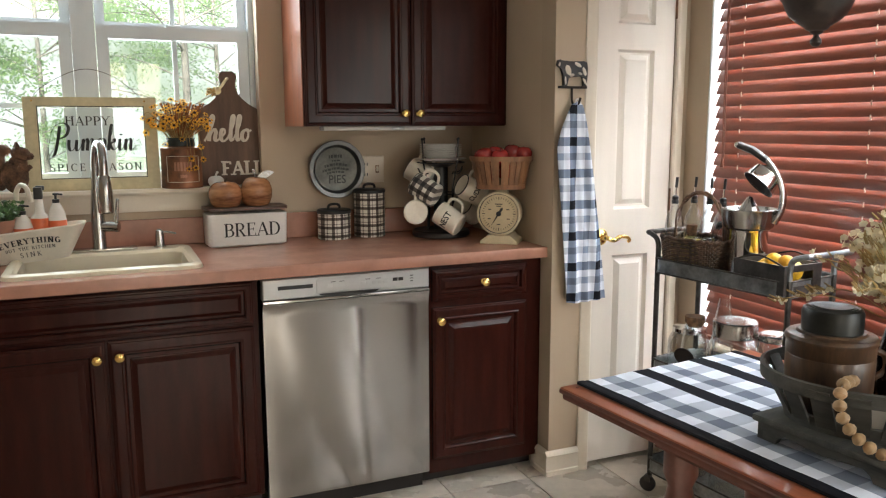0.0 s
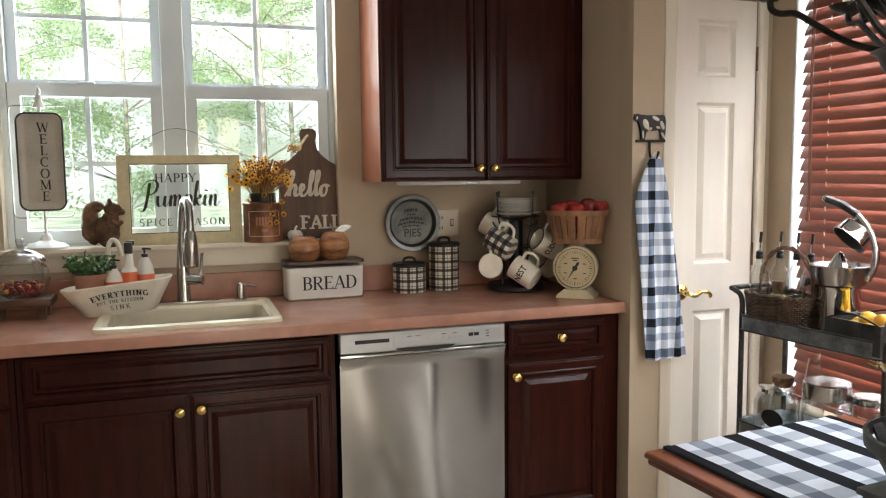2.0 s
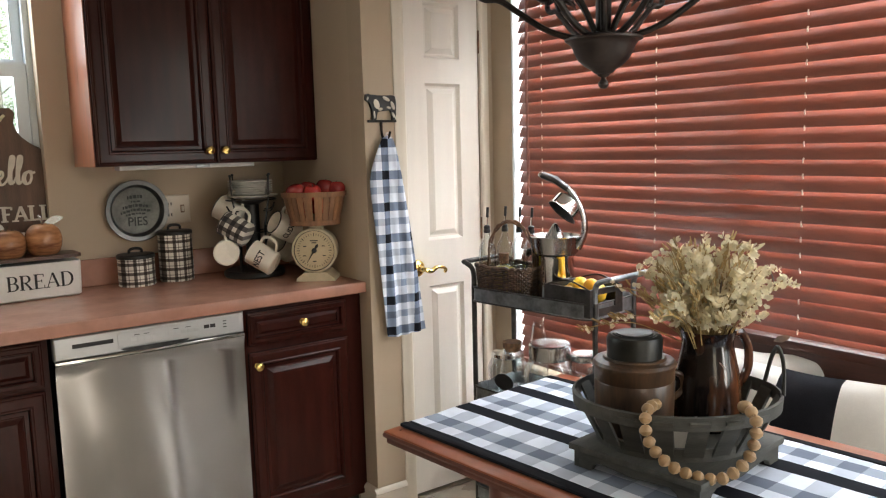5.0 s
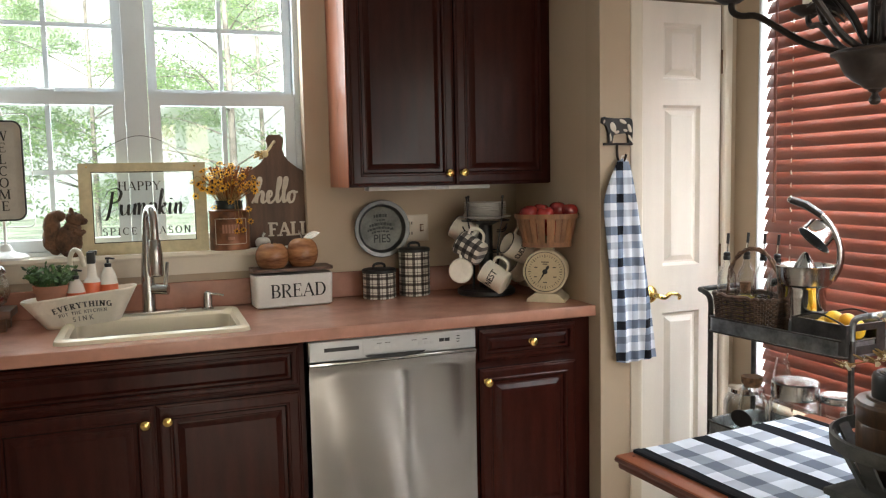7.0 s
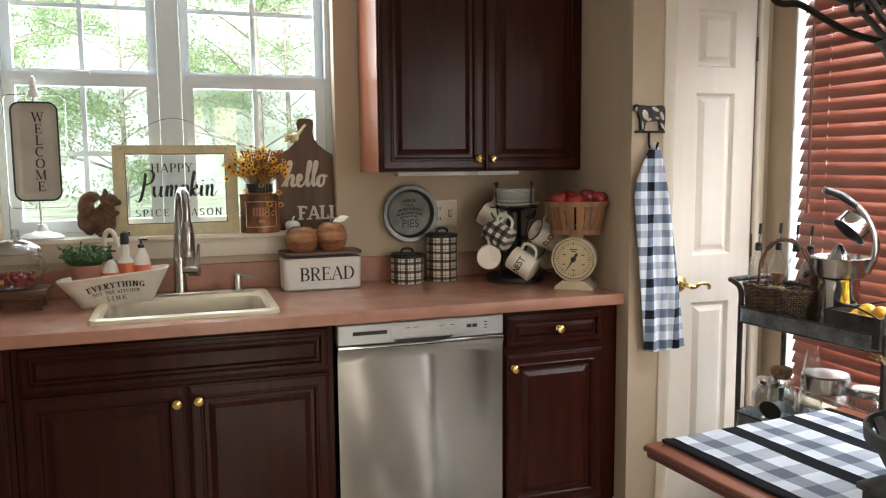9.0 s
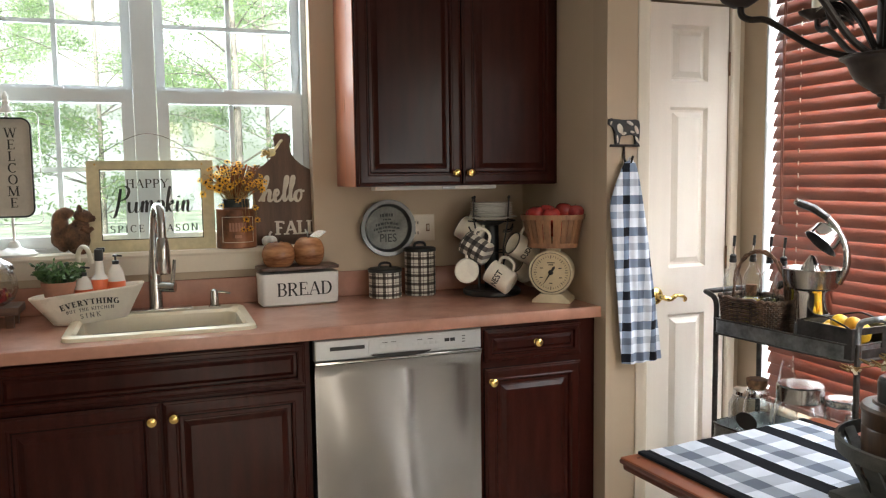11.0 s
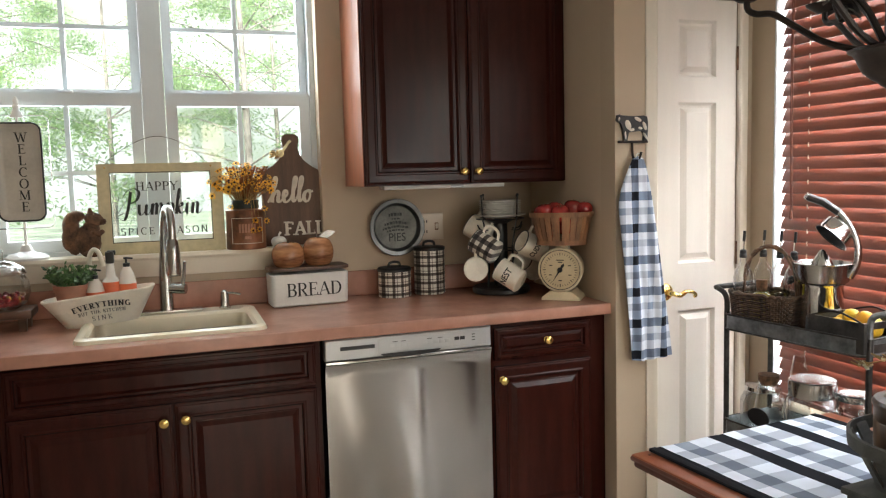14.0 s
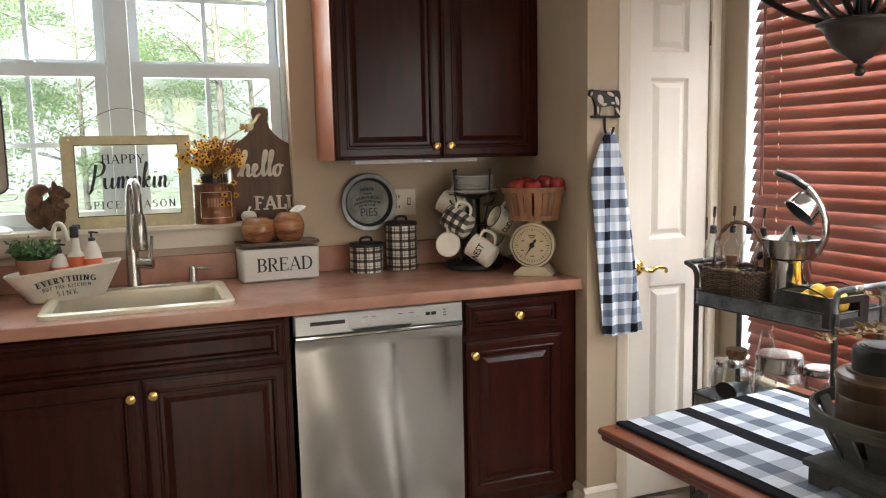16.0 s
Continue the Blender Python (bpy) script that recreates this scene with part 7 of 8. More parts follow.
glass_jar("candy_dish", 0.440, 0.150, MID, 0.085, 0.150, "low glass candy dish with a domed lid", "dome", 0.05, 0.9, 0.8)
glass_jar("small_glass_jar", 0.425, 0.050, MID, 0.040, 0.110, "small glass jar with a glass stopper", "dome", 0.04, 0.8, 0.8)
glass_jar("storage_jar", 0.37, 0.205, MID, 0.055, 0.19, "tall glass storage jar with a steel lid", "steel", 0.02, 0.8, 0.85)
glass_jar("lower_jar", 0.10, 0.12, LOW, 0.07, 0.15, "glass jar with a chrome lid on the bottom shelf", "knob", 0.03, 0.8)
glass_jar("lower_jar", 0.30, 0.12, LOW, 0.08, 0.15, "glass jar with a steel lid on the bottom shelf", "steel", 0.03, 0.8)

# ---- table ----
TM = pose(0.530, -1.688, 0, 0, 0, 5.6)
TW, TL, TZ = 0.665, 1.45, 0.748
table = thing("dining_table", TM, "red brown wooden dining table with a moulded edge", "table")
part("tabletop", box(0, TW, -TL, 0, TZ - 0.012, TZ, 0.005), "table", table)
part("moulded_edge", box(0.004, TW - 0.004, -TL + 0.004, -0.004, TZ - 0.032, TZ - 0.0125, 0.007), "table_edge", table, "dark rounded table edge")
part("edge_rail", tube([(0.004, -0.004, TZ - 0.010), (0.004, -TL + 0.004, TZ - 0.010), (TW - 0.004, -TL + 0.004, TZ - 0.010), (TW - 0.004, -0.004, TZ - 0.010)], 0.0075, 8, closed=True), "table_edge", table)
for q in ((0.15, TW - 0.15, -0.195, -0.175), (0.15, TW - 0.15, -TL + 0.175, -TL + 0.195), (0.15, 0.17, -TL + 0.195, -0.195), (TW - 0.17, TW - 0.15, -TL + 0.195, -0.195)):
    part("apron", box(*q, TZ - 0.12, TZ - 0.033), "table_edge", table, smooth=False)
for x in (0.19, TW - 0.19):
    for y in (-0.22, -TL + 0.22):
        part("leg", lathe([(0, 0), (0.020, 0), (0.026, 0.03), (0.022, 0.10), (0.034, 0.30), (0.040, 0.48), (0.028, 0.54), (0.040, 0.57), (0.040, TZ - 0.033), (0, TZ - 0.033)], 24), "table_edge", table, m=pose(x, y, 0))
part("screw_plug", lathe([(0.0035, 0), (0.0035, 0.0008), (0, 0.001)], 10), "table_edge", table, m=pose(0.032, -0.028, TZ))

run = thing("table_runner", TM @ pose(0.048, -0.012, TZ + 0.001), "black white and grey buffalo check table runner", "table runner")
RW, RL = 0.548, 1.38
bm = bmesh.new()
NX, NY = 60, 110
for top in (1, 0):
    g = []
    for j in range(NY + 1):
        g.append([bm.verts.new((RW * i / NX, -RL * j / NY, (0.0035 if top else 0.0) + (0.0022 * (1 + noise.noise(Vector((i * 0.12, j * 0.10, 0.3)))) + 0.0008 * noise.noise(Vector((i * 0.4, j * 0.4, 2)))) * top)) for i in range(NX + 1)])
    for a, b in zip(g, g[1:]):
        for i in range(NX):
            f = (a[i], a[i + 1], b[i + 1], b[i])
            bm.faces.new(f[::-1] if top else f)
part("cloth", bm, "runner", run)
for x0, x1 in ((-0.004, 0.016), (RW - 0.016, RW + 0.004)):
    part("hem", box(x0, x1, -RL, 0.002, 0.0, 0.0085, 0.003), "pillow_black", run, "black bound hem")


def on_table(wx, wy, z, rz=0):
    return pose(wx, wy, z, 0, 0, rz)


TT = TZ + 0.0095

stand = thing("wooden_riser", on_table(0.885, -2.262, TT, 6), "weathered grey green wooden riser with bracket feet", "riser")
part("top", box(-0.165, 0.165, -0.150, 0.150, 0.036, 0.050, 0.004), "grey_wood", stand)
apron = [(-0.155, 0.036), (-0.155, 0.0), (-0.120, 0.0), (-0.112, 0.012), (-0.095, 0.020), (-0.05, 0.017), (0, 0.013), (0.05, 0.017), (0.095, 0.020), (0.112, 0.012), (0.120, 0.0), (0.155, 0.0), (0.155, 0.036)]
for y in (-0.142, 0.130):
    part("bracket_apron", extrude_outline(apron, y, y + 0.012), "grey_wood", stand, smooth=False)
for x in (-0.155, 0.143):
    ap = extrude_outline([(p * 0.84, q) for p, q in apron], 0, 0.012)
    part("side_apron", ap, "grey_wood", stand, m=pose(x, 0, 0, 0, 0, 90) @ pose(0, -0.012, 0), smooth=False)

tb = thing("tobacco_basket", on_table(0.895, -2.250, TT + 0.0505, -38), "round grey wooden slatted basket tray", "basket")
RB = 0.195
part("floor", lathe([(0, 0.0), (RB * 0.79, 0.0), (RB * 0.79, 0.008), (0, 0.008)], 40, sy=0.84), "grey_wood", tb)
for z, r in ((0.088, 1.04), (0.012, 0.80)):
    part("hoop", lathe([(RB * r, z - 0.013), (RB * r + 0.006, z - 0.013), (RB * r + 0.008, z + 0.013), (RB * r + 0.002, z + 0.015), (RB * r, z - 0.013)], 48, sy=0.84), "grey_wood", tb)
for k in range(18):
    a = 2 * math.pi * (k + 0.5) / 18
    bm = box(-0.019, 0.019, -0.0025, 0.0025, 0.0, 0.100)
    x, y = RB * 0.80 * math.cos(a), RB * 0.80 * 0.84 * math.sin(a)
    part("stave", bm, "grey_wood", tb, m=pose(x, y, 0.004, 0, 0, math.degrees(math.atan2(y / 0.84, x * 0.84)) + 90) @ pose(0, 0, 0, 28, 0, 0), smooth=False)
for s in (-1, 1):
    part("handle_bow", tube(smooth_path([(s * RB * 1.03, -0.05, 0.10), (s * RB * 1.06, -0.03, 0.16), (s * RB * 1.06, 0.0, 0.185), (s * RB * 1.06, 0.03, 0.16), (s * RB * 1.03, 0.05, 0.10)], 5), 0.006, 8, flat=0.6), "grey_wood", tb) if s > 0 else None

cr = thing("stoneware_crock", on_table(0.838, -2.190, TT + 0.060) @ Matrix.Diagonal((0.93, 0.93, 0.95, 1)), "dark brown stoneware crock with grey lid", "crock")
part("body", lathe([(0, 0), (0.078, 0), (0.086, 0.008), (0.088, 0.118), (0.0865, 0.121), (0.088, 0.124), (0.088, 0.146), (0.0915, 0.151), (0.0915, 0.157), (0.087, 0.163), (0.070, 0.166), (0.066, 0.170), (0, 0.172)], 44), "crock", cr)
part("lid", lathe([(0.058, 0.168), (0.060, 0.170), (0.061, 0.208), (0.058, 0.216), (0.052, 0.219), (0.047, 0.2175), (0.045, 0.220), (0.040, 0.2185), (0.038, 0.221), (0.032, 0.2195), (0, 0.220)], 44), "crock_lid", cr, "grey green metal lid")
part("side_handle", tube(smooth_path([(0.084, -0.02, 0.13), (0.105, -0.024, 0.12), (0.108, -0.025, 0.09), (0.085, -0.02, 0.07)], 4), 0.007, 8), "crock", cr, m=pose(0, 0, 0, 0, 0, -20))

pit = thing("pitcher", on_table(0.985, -2.262, TT + 0.060), "tall brown glazed stoneware pitcher", "pitcher")
part("body", lathe([(0, 0), (0.062, 0), (0.070, 0.008), (0.071, 0.05), (0.064, 0.12), (0.054, 0.165), (0.052, 0.185), (0.058, 0.205), (0.060, 0.208), (0.055, 0.206), (0.048, 0.185), (0.05, 0.165), (0, 0.15)], 40), "pitcher", pit)
part("handle", tube(smooth_path([(0.050, -0.01, 0.185), (0.085, -0.02, 0.19), (0.108, -0.026, 0.15), (0.105, -0.025, 0.10), (0.068, -0.014, 0.06)], 6), 0.0095, 10), "pitcher", pit)


def dried_bouquet():
    rnd = random.Random(17)
    ob = thing("dried_flower_bouquet", on_table(0.985, -2.262, TT + 0.060 + 0.165), "cream dried flowers and straw stems in the pitcher", "flowers")
    fl, st, gr = bmesh.new(), bmesh.new(), bmesh.new()

    def blossom(p, r):
        for _ in range(5):
            d = Vector((rnd.uniform(-1, 1), rnd.uniform(-1, 1), rnd.uniform(-0.4, 1))).normalized()
            s = d.orthogonal().normalized()
            t = d.cross(s)
            q = r * rnd.uniform(0.7, 1.2)
            vs = [fl.verts.new(p + d * q * f + s * q * g + t * q * h) for f, g, h in ((0.1, 0, 0), (0.5, 0.45, 0.12), (1.0, 0.2, 0), (0.95, -0.25, 0.05), (0.45, -0.42, 0.12))]
            fl.faces.new(vs)

    for k in range(135):
        a = rnd.uniform(0, 6.283)
        sp = math.sqrt(rnd.random())
        tip = Vector((math.cos(a) * sp * 0.118, math.sin(a) * sp * 0.10, 0.060 + 0.150 * rnd.random() + 0.025 * (1 - sp)))
        if k % 9 == 0:
            tip = Vector((math.cos(a) * 0.165, math.sin(a) * 0.14, 0.09 + 0.10 * rnd.random()))
        base = Vector((tip.x * 0.2, tip.y * 0.2, -0.02))
        pts = smooth_path([base, base.lerp(tip, 0.55) + Vector((0, 0, 0.025)), tip], 5)
        tube(pts, 0.0012, 4, st)
        kind = rnd.random()
        n = 10
        for j in range(n):
            p = pts[len(pts) - 1 - (j * 6 // n)] if len(pts) > 6 else pts[-1]
            p = p + Vector((rnd.uniform(-1, 1), rnd.uniform(-1, 1), rnd.uniform(-1, 1))) * 0.011
            if kind < 0.68:
                blossom(p, rnd.uniform(0.011, 0.019))
            else:
                d = Vector((tip.x, tip.y, 0.10)).normalized() + Vector((rnd.uniform(-0.5, 0.5), rnd.uniform(-0.5, 0.5), rnd.uniform(0, 0.6)))
                tube([p, p + d * 0.014], [0.0026, 0.0012], 4, gr)
    for d in ((-0.21, -0.03, 0.10), (-0.13, 0.14, 0.13), (0.15, -0.06, 0.16), (-0.15, 0.21, 0.03), (-0.10, 0.17, 0.05), (0.17, -0.10, 0.13)):
        v = Vector(d)
        pts = smooth_path([v * 0.15, v * 0.6 + Vector((0, 0, 0.03)), v], 5)
        tube(pts, 0.0013, 4, st)
        for j in range(8):
            p = pts[-1 - j // 2] + Vector((rnd.uniform(-1, 1), rnd.uniform(-1, 1), rnd.uniform(-1, 1))) * 0.007
            if d[2] < 0.12:
                tube([p, p + v.normalized() * 0.018 + Vector((0, 0, 0.006))], [0.003, 0.001], 4, gr)
            blossom(p, 0.011) if j % 2 else None
    part("blossom", fl, "flower", ob)
    part("stem", st, "dry_stem", ob)
    part("grain_head", gr, "dry_stem", ob)
    lf = bmesh.new()
    for p, d in (((0.13, -0.06, 0.16), (0.3, -0.1, -1)), ((-0.05, -0.06, 0.13), (-0.3, -0.3, 0.6)), ((0.08, -0.1, 0.02), (0.8, -0.4, 0.2)), ((-0.08, -0.09, 0.0), (-0.7, -0.5, 0.1))):
        p, d = Vector(p), Vector(d).normalized()
        s = d.orthogonal().normalized()
        lf.faces.new([lf.verts.new(p + d * 0.04 * f + s * 0.04 * g) for f, g in ((0, 0), (0.35, 0.2), (0.75, 0.16), (1, 0), (0.75, -0.16), (0.35, -0.2))])
    part("dark_leaves", lf, "wicker", ob, "dark dry leaves")


dried_bouquet()

tag = thing("paper_tag", on_table(0.822, -2.335, TT + 0.062, -32), "small aged paper tag leaning inside the basket", "tag")
part("card", box(-0.024, 0.024, -0.001, 0.001, 0.0, 0.066), "dimmed_enamel", tag, m=pose(0, 0, 0, -12, 0, 0), smooth=False)
part("printed_bar", box(-0.017, 0.017, -0.0016, -0.0011, 0.052, 0.060), "crock_lid", tag, m=pose(0, 0, 0, -12, 0, 0), smooth=False)

beads = thing("bead_garland", Matrix(), "raw wooden bead garland draped over the basket", "garland")
path = smooth_path([(0.770, -2.300, TT + 0.160), (0.722, -2.318, TT + 0.162), (0.705, -2.330, TT + 0.130), (0.712, -2.345, TT + 0.095), (0.735, -2.375, TT + 0.064), (0.765, -2.410, TT + 0.050), (0.795, -2.435, TT + 0.050), (0.825, -2.455, TT + 0.075), (0.842, -2.462, TT + 0.105), (0.850, -2.462, TT + 0.150), (0.870, -2.430, TT + 0.165), (0.90, -2.40, TT + 0.150)], 40)
bead_mesh = mesh_of("bead", lathe([(0.0025, -0.0105), (0.007, -0.009), (0.0115, -0.003), (0.0118, 0.003), (0.007, 0.009), (0.0025, 0.0105)], 14), "bead")
last = path[0]
step = 0.0
for p in path:
    step += (p - last).length
    if step >= 0.0215 or p is path[0]:
        o = new("bead", bead_mesh)
        o.parent = beads
        d = (p - last) if (p - last).length > 1e-6 else Vector((0, 0, 1))
        o.matrix_local = Matrix.Translation(p) @ d.to_track_quat("Z", "Y").to_matrix().to_4x4()
        step = 0.0
    last = p
part("cord", tube(path[::4], 0.0015, 5), "cord", beads)

# ---- chandelier ----
ch = thing("chandelier", pose(0.815, -2.125, -0.005), "dark bronze iron chandelier with curved arms", "chandelier")
part("bowl", lathe([(0, 1.558), (0.012, 1.559), (0.020, 1.563), (0.024, 1.568), (0.036, 1.575), (0.050, 1.587), (0.058, 1.601), (0.063, 1.614), (0.069, 1.622), (0.077, 1.626), (0.078, 1.630), (0.070, 1.633), (0.055, 1.627), (0, 1.625)], 44), "bowl", ch)
part("finial", lathe([(0, 1.530), (0.006, 1.5315), (0.0105, 1.537), (0.0105, 1.543), (0.006, 1.549), (0.0055, 1.553), (0.011, 1.556), (0.013, 1.560), (0, 1.563)], 18), "bowl", ch)
part("stem", tube([(0, 0, 1.624), (0, 0, 2.06)], 0.016, 12), "iron", ch)
part("chain", tube([(0, 0, 2.06), (0, 0, 2.42)], 0.006, 8), "iron", ch)
part("canopy", lathe([(0, 2.40), (0.02, 2.40), (0.05, 2.42), (0.062, 2.4385), (0, 2.4395)], 28), "iron", ch)
for k in range(6):
    a = radians(60 * k + 12)
    c, s = math.cos(a), math.sin(a)
    f = lambda r, z: (r * c, r * s, z)
    arm = part("arm", tube(smooth_path([f(0.03, 1.630), f(0.07, 1.636), f(0.12, 1.656), f(0.17, 1.690), f(0.208, 1.716), f(0.238, 1.720), f(0.254, 1.730), f(0.257, 1.748)], 6), 0.0064, 8), "iron", ch)
    part("drip_cup", lathe([(0, 1.772), (0.016, 1.772), (0.036, 1.785), (0.039, 1.790), (0, 1.788)], 20), "iron", arm, m=pose(0.257 * c, 0.257 * s, -0.026))
    part("candle_sleeve", lathe([(0, 1.788), (0.012, 1.788), (0.012, 1.875), (0, 1.876)], 14), "ceramic", arm, m=pose(0.257 * c, 0.257 * s, -0.026))
    part("bulb", lathe([(0.006, 1.876), (0.014, 1.90), (0.009, 1.925), (0, 1.945)], 12), "glass", arm, m=pose(0.257 * c, 0.257 * s, -0.026))
    b2 = a + radians(30)
    g = lambda r, z, t=0.0: (r * math.cos(b2 + t), r * math.sin(b2 + t), z)
    part("scroll", tube(smooth_path([g(0.02, 1.645), g(0.05, 1.70), g(0.085, 1.735), g(0.11, 1.725), g(0.105, 1.70), g(0.09, 1.705)], 5), 0.006, 8), "iron", ch)
    lf = bmesh.new()
    n = 6
    for sgn in (1, -1):
        vs = [lf.verts.new(g(0.06 + 0.075 * q / n, 1.69 + 0.035 * math.sin(math.pi * q / n * 0.8) + 0.0015 * sgn, sgn2 * 0.16 * math.sin(math.pi * q / n))) for sgn2, rng in ((1, range(n + 1)), (-1, range(n - 1, 0, -1))) for q in rng]
        lf.faces.new(vs if sgn > 0 else vs[::-1])
    part("iron_leaf", lf, "iron", ch)

# ---- bench and pillows ----
bench = thing("bench", pose(1.665, -1.86, 0), "dark stained wooden bench under the blind window", "bench")
part("seat", box(-0.40, -0.04, -1.45, 0, 0.42, 0.455, 0.008), "bench", bench)
part("backrest", box(-0.045, -0.018, -1.45, 0, 0.455, 0.835, 0.004), "bench", bench)
part("top_rail", box(-0.058, -0.008, -1.46, 0.01, 0.835, 0.862, 0.007), "bench", bench)
for y in (-1.42, -0.06):
    for x in (-0.385, -0.06):
        part("leg", box(x, x + 0.05, y, y + 0.05, 0, 0.42, 0.004), "bench", bench)


def pillow(name, m, w, h, d, label, bands=None, tassels=False):
    ob = thing(name, m, label, "pillow")
    n = 22

    def skin(u0, u1):
        bm = bmesh.new()
        for s in (-1, 1):
            g = []
            for i in range(n + 1):
                u = u0 + (u1 - u0) * i / n
                row = []
                for j in range(n + 1):
                    v = -1 + 2 * j / n
                    puff = (max(0, 1 - abs(u) ** 2.6) * max(0, 1 - abs(v) ** 2.6)) ** 0.5
                    pinch = 1 - 0.06 * (1 - abs(u)) * abs(v) ** 3
                    row.append(bm.verts.new((u * w / 2 * (1 - 0.06 * (1 - abs(v)) * abs(u) ** 3), s * (d / 2 * puff + 0.002) + 0.006 * noise.noise(Vector((u * 2, v * 2, s))), v * h / 2 * pinch + h / 2)))
                g.append(row)
            for a, b in zip(g, g[1:]):
                for j in range(n):
                    f = (a[j], b[j], b[j + 1], a[j + 1])
                    bm.faces.new(f if s < 0 else f[::-1])
        return bm

    for k, (u0, u1, mt) in enumerate(bands or [(-1, 1, "pillow_white")]):
        part("cover" if not bands else "stripe_band", skin(u0, u1), mt, ob)
    if tassels:
        for sx in (-1, 1):
            for z in (0.01, h - 0.01):
                bm = bmesh.new()
                ball(0.014, bm, pose(sx * w / 2, 0, z))
                for k in range(10):
                    t = 6.283 * k / 10
                    tube([(sx * w / 2, 0, z), (sx * (w / 2 + 0.02) + 0.012 * math.cos(t), 0.012 * math.sin(t), z - 0.04)], 0.003, 4, bm)
                part("tassel", bm, "pillow_black", ob, "black yarn tassel")
    return ob


pillow("striped_pillow", pose(1.475, -2.205, 0.456, -14, 0, -82), 0.50, 0.36, 0.13, "white lumbar pillow with a wide black stripe", [(-1, -0.32, "pillow_white"), (-0.32, 0.30, "pillow_black"), (0.30, 1, "pillow_white")], True)
pillow("white_pillow", pose(1.535, -2.03, 0.456, -10, 0, -72), 0.38, 0.375, 0.13, "white cotton pillow with black tassels", None, True)

# ---- outside ----
def tree(x, y, h, r, seed, spread, label, leaves=5200):
    rnd = random.Random(seed)
    ob = thing("tree", pose(x, y, -0.35), label, "tree", "trees outside the window")
    limbs = bmesh.new()
    trunk = smooth_path([(0, 0, 0), (0.1 * r, 0, h * 0.3), (-0.3 * r, 0.1, h * 0.6), (0, 0, h)], 6)
    part("trunk", tube(trunk, [r * (1 - 0.8 * k / (len(trunk) - 1)) for k in range(len(trunk))], 10), "bark", ob)
    ends = []
    for k in range(24):
        f = rnd.uniform(0.16, 0.97)
        p = trunk[int(f * (len(trunk) - 1))]
        a = rnd.uniform(0, 6.283)
        L = spread * (1.15 - 0.7 * f) * rnd.uniform(0.6, 1.1)
        q = p + Vector((math.cos(a) * L, math.sin(a) * L, L * rnd.uniform(0.0, 0.4)))
        mid = p.lerp(q, 0.5) + Vector((0, 0, L * 0.08))
        tube(smooth_path([p, mid, q], 4), [r * 0.22 * (1 - 0.85 * j / 8) for j in range(9)], 6, limbs)
        for j in range(7):
            s = mid.lerp(q, rnd.uniform(-0.2, 1.05))
            e = s + Vector((rnd.uniform(-1, 1), rnd.uniform(-1, 1), rnd.uniform(-0.5, 0.5))) * L * 0.28
            tube([s, s.lerp(e, 0.5) + Vector((0, 0, 0.03)), e], [0.005, 0.004, 0.002], 4, limbs)
            ends.append((s, e))
    part("limb", limbs, "bark", ob)
    vs, fs = [], []
    for k in range(leaves):
        s, e = rnd.choice(ends)
        p = s.lerp(e, rnd.uniform(0.2, 1.15)) + Vector((rnd.gauss(0, 1), rnd.gauss(0, 1), rnd.gauss(0, 0.6))) * 0.13
        d = Vector((rnd.uniform(-1, 1), rnd.uniform(-1, 1), rnd.uniform(-1, 0.5))).normalized()
        t = d.orthogonal().normalized()
        q = rnd.uniform(0.035, 0.075)
        i = len(vs)
        vs += [tuple(p), tuple(p + d * q * 0.5 + t * q * 0.22), tuple(p + d * q), tuple(p + d * q * 0.5 - t * q * 0.22)]
        fs.append((i, i + 1, i + 2, i + 3))
    me = bpy.data.meshes.new("crown")
    me.from_pydata(vs, [], fs)
    me.materials.append(M["foliage"])
    c = new("crown", me)
    c.parent = ob
    return ob


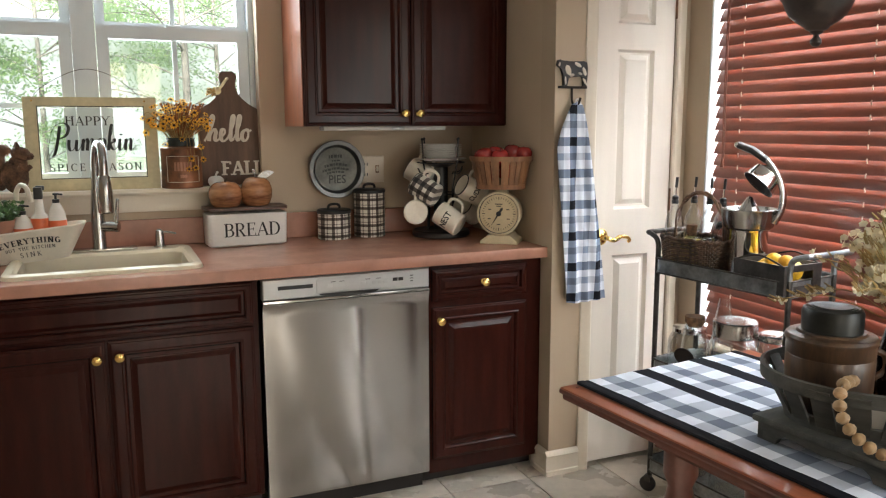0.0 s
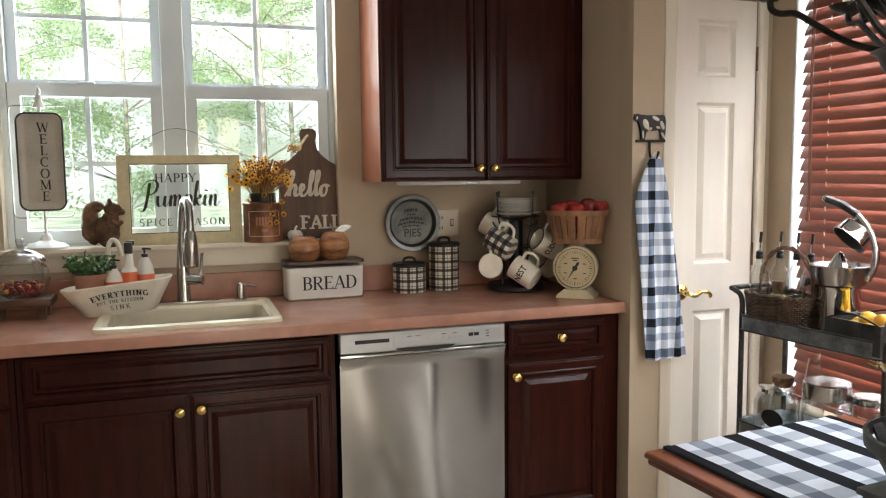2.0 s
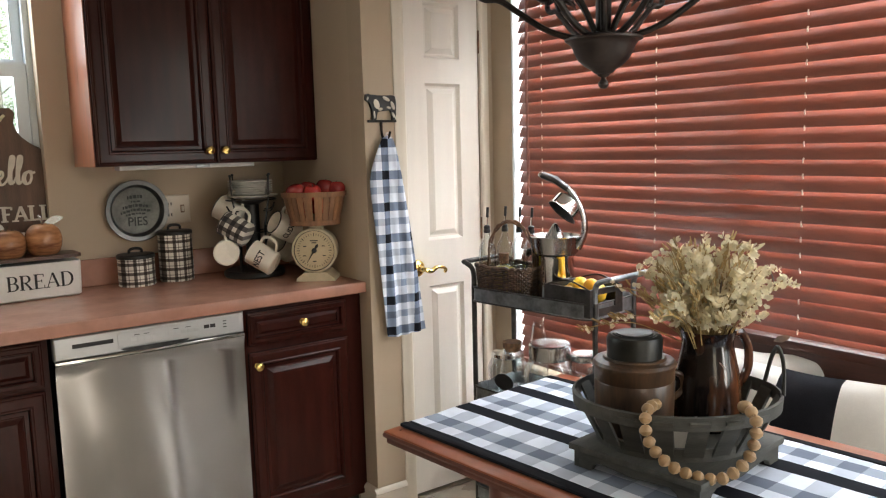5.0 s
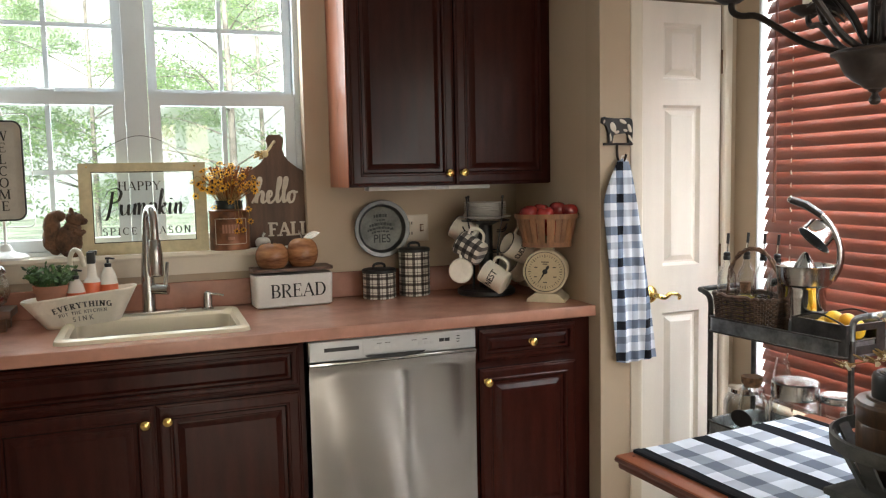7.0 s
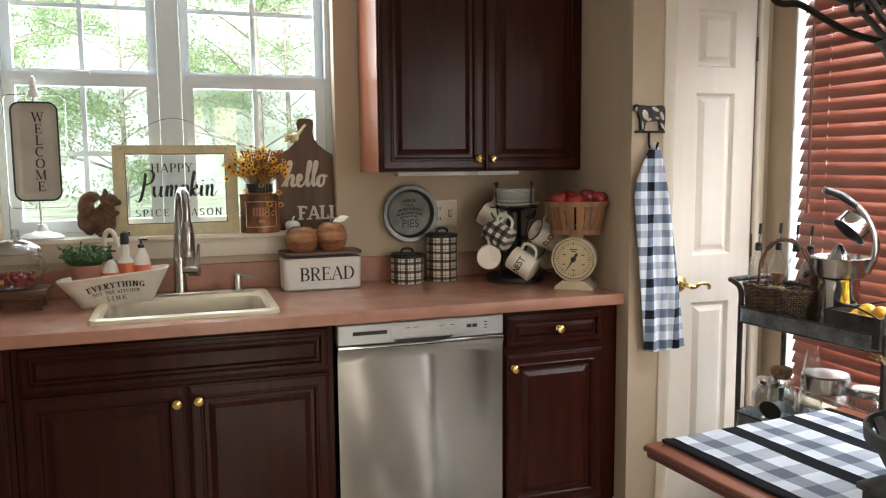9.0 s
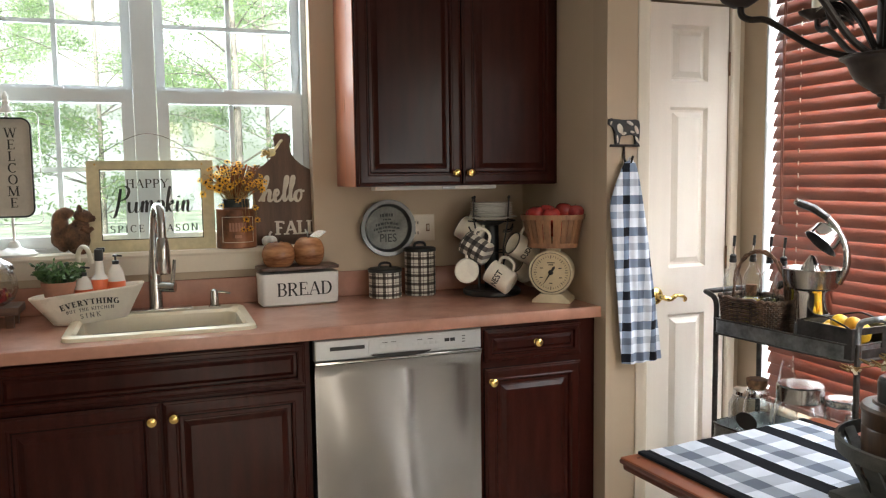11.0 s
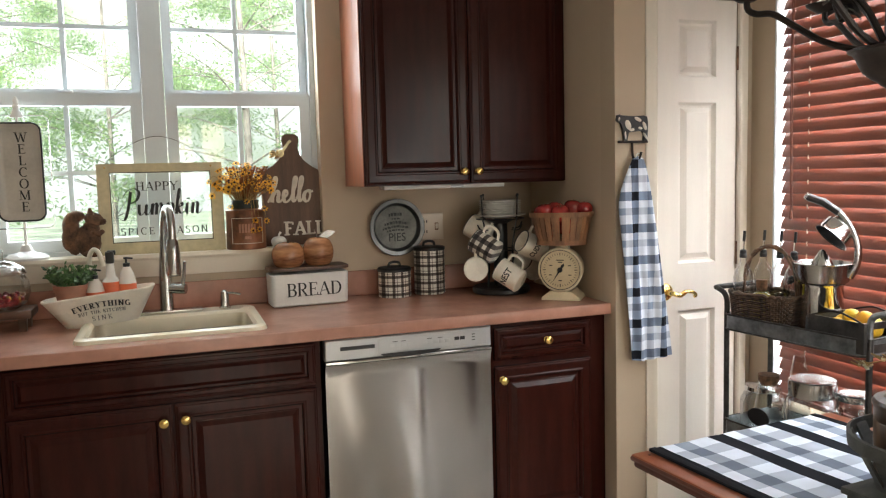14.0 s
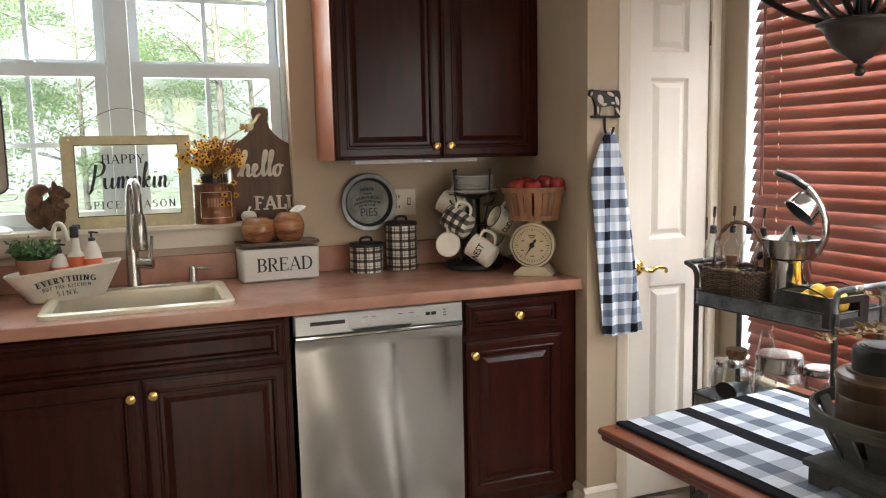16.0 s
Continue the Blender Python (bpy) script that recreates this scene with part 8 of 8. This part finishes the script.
tree(-2.9, 6.6, 7.5, 0.055, 1, 2.9, "leafy green tree outside the sink window", 20000)
tree(0.70, 9.0, 8.0, 0.075, 2, 2.4, "slender tree with bare lower limbs outside", 8000)
tree(-6.0, 10.5, 9.0, 0.08, 3, 3.6, "leafy green tree farther off in the garden", 20000)
tree(-1.45, 13.0, 8.5, 0.06, 6, 3.4, "light green tree at the far side of the garden", 24000)
tree(-4.2, 16.0, 9.5, 0.08, 9, 3.8, "broad leafy tree at the end of the lawn", 26000)
tree(2.2, 17.0, 9.0, 0.08, 12, 3.6, "broad leafy tree at the end of the lawn", 22000)

# added sheet that glows: the overexposed sky and greenery are in its emission
hz = bpy.data.materials.new("glowing pale distance")
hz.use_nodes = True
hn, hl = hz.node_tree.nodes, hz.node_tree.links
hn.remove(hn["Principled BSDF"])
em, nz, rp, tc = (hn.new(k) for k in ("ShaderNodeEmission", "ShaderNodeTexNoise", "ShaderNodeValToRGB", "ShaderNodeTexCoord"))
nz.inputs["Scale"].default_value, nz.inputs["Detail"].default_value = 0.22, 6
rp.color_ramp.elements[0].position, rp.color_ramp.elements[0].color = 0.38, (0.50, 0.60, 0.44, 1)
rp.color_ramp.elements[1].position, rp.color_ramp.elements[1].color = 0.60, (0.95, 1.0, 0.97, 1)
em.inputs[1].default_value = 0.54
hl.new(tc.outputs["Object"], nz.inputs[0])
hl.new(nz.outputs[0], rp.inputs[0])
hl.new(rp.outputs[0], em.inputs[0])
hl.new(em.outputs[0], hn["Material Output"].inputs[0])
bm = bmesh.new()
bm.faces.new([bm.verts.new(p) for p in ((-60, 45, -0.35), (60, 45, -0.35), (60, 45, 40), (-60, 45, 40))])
single("backdrop", bm, hz, Matrix(), "added glowing sheet for overexposed sky and far greenery", "backdrop", kind="structure")

# ---- floor tiles ----
PITCH, JX, JY = 0.335, 1.005, -0.705
tile_mesh = mesh_of("tile", box(0.002, PITCH - 0.003, 0.002, PITCH - 0.003, -0.006, 0.0, 0.0015), "tile")
for i in range(-11, 3):
    for j in range(-12, 3):
        x, y = JX + PITCH * i, JY + PITCH * j
        if x < LX - 0.3 or x > RX or y > 0:
            continue
        o = new("tile", tile_mesh)
        o.parent = floor
        o.location = (x, y, 0)
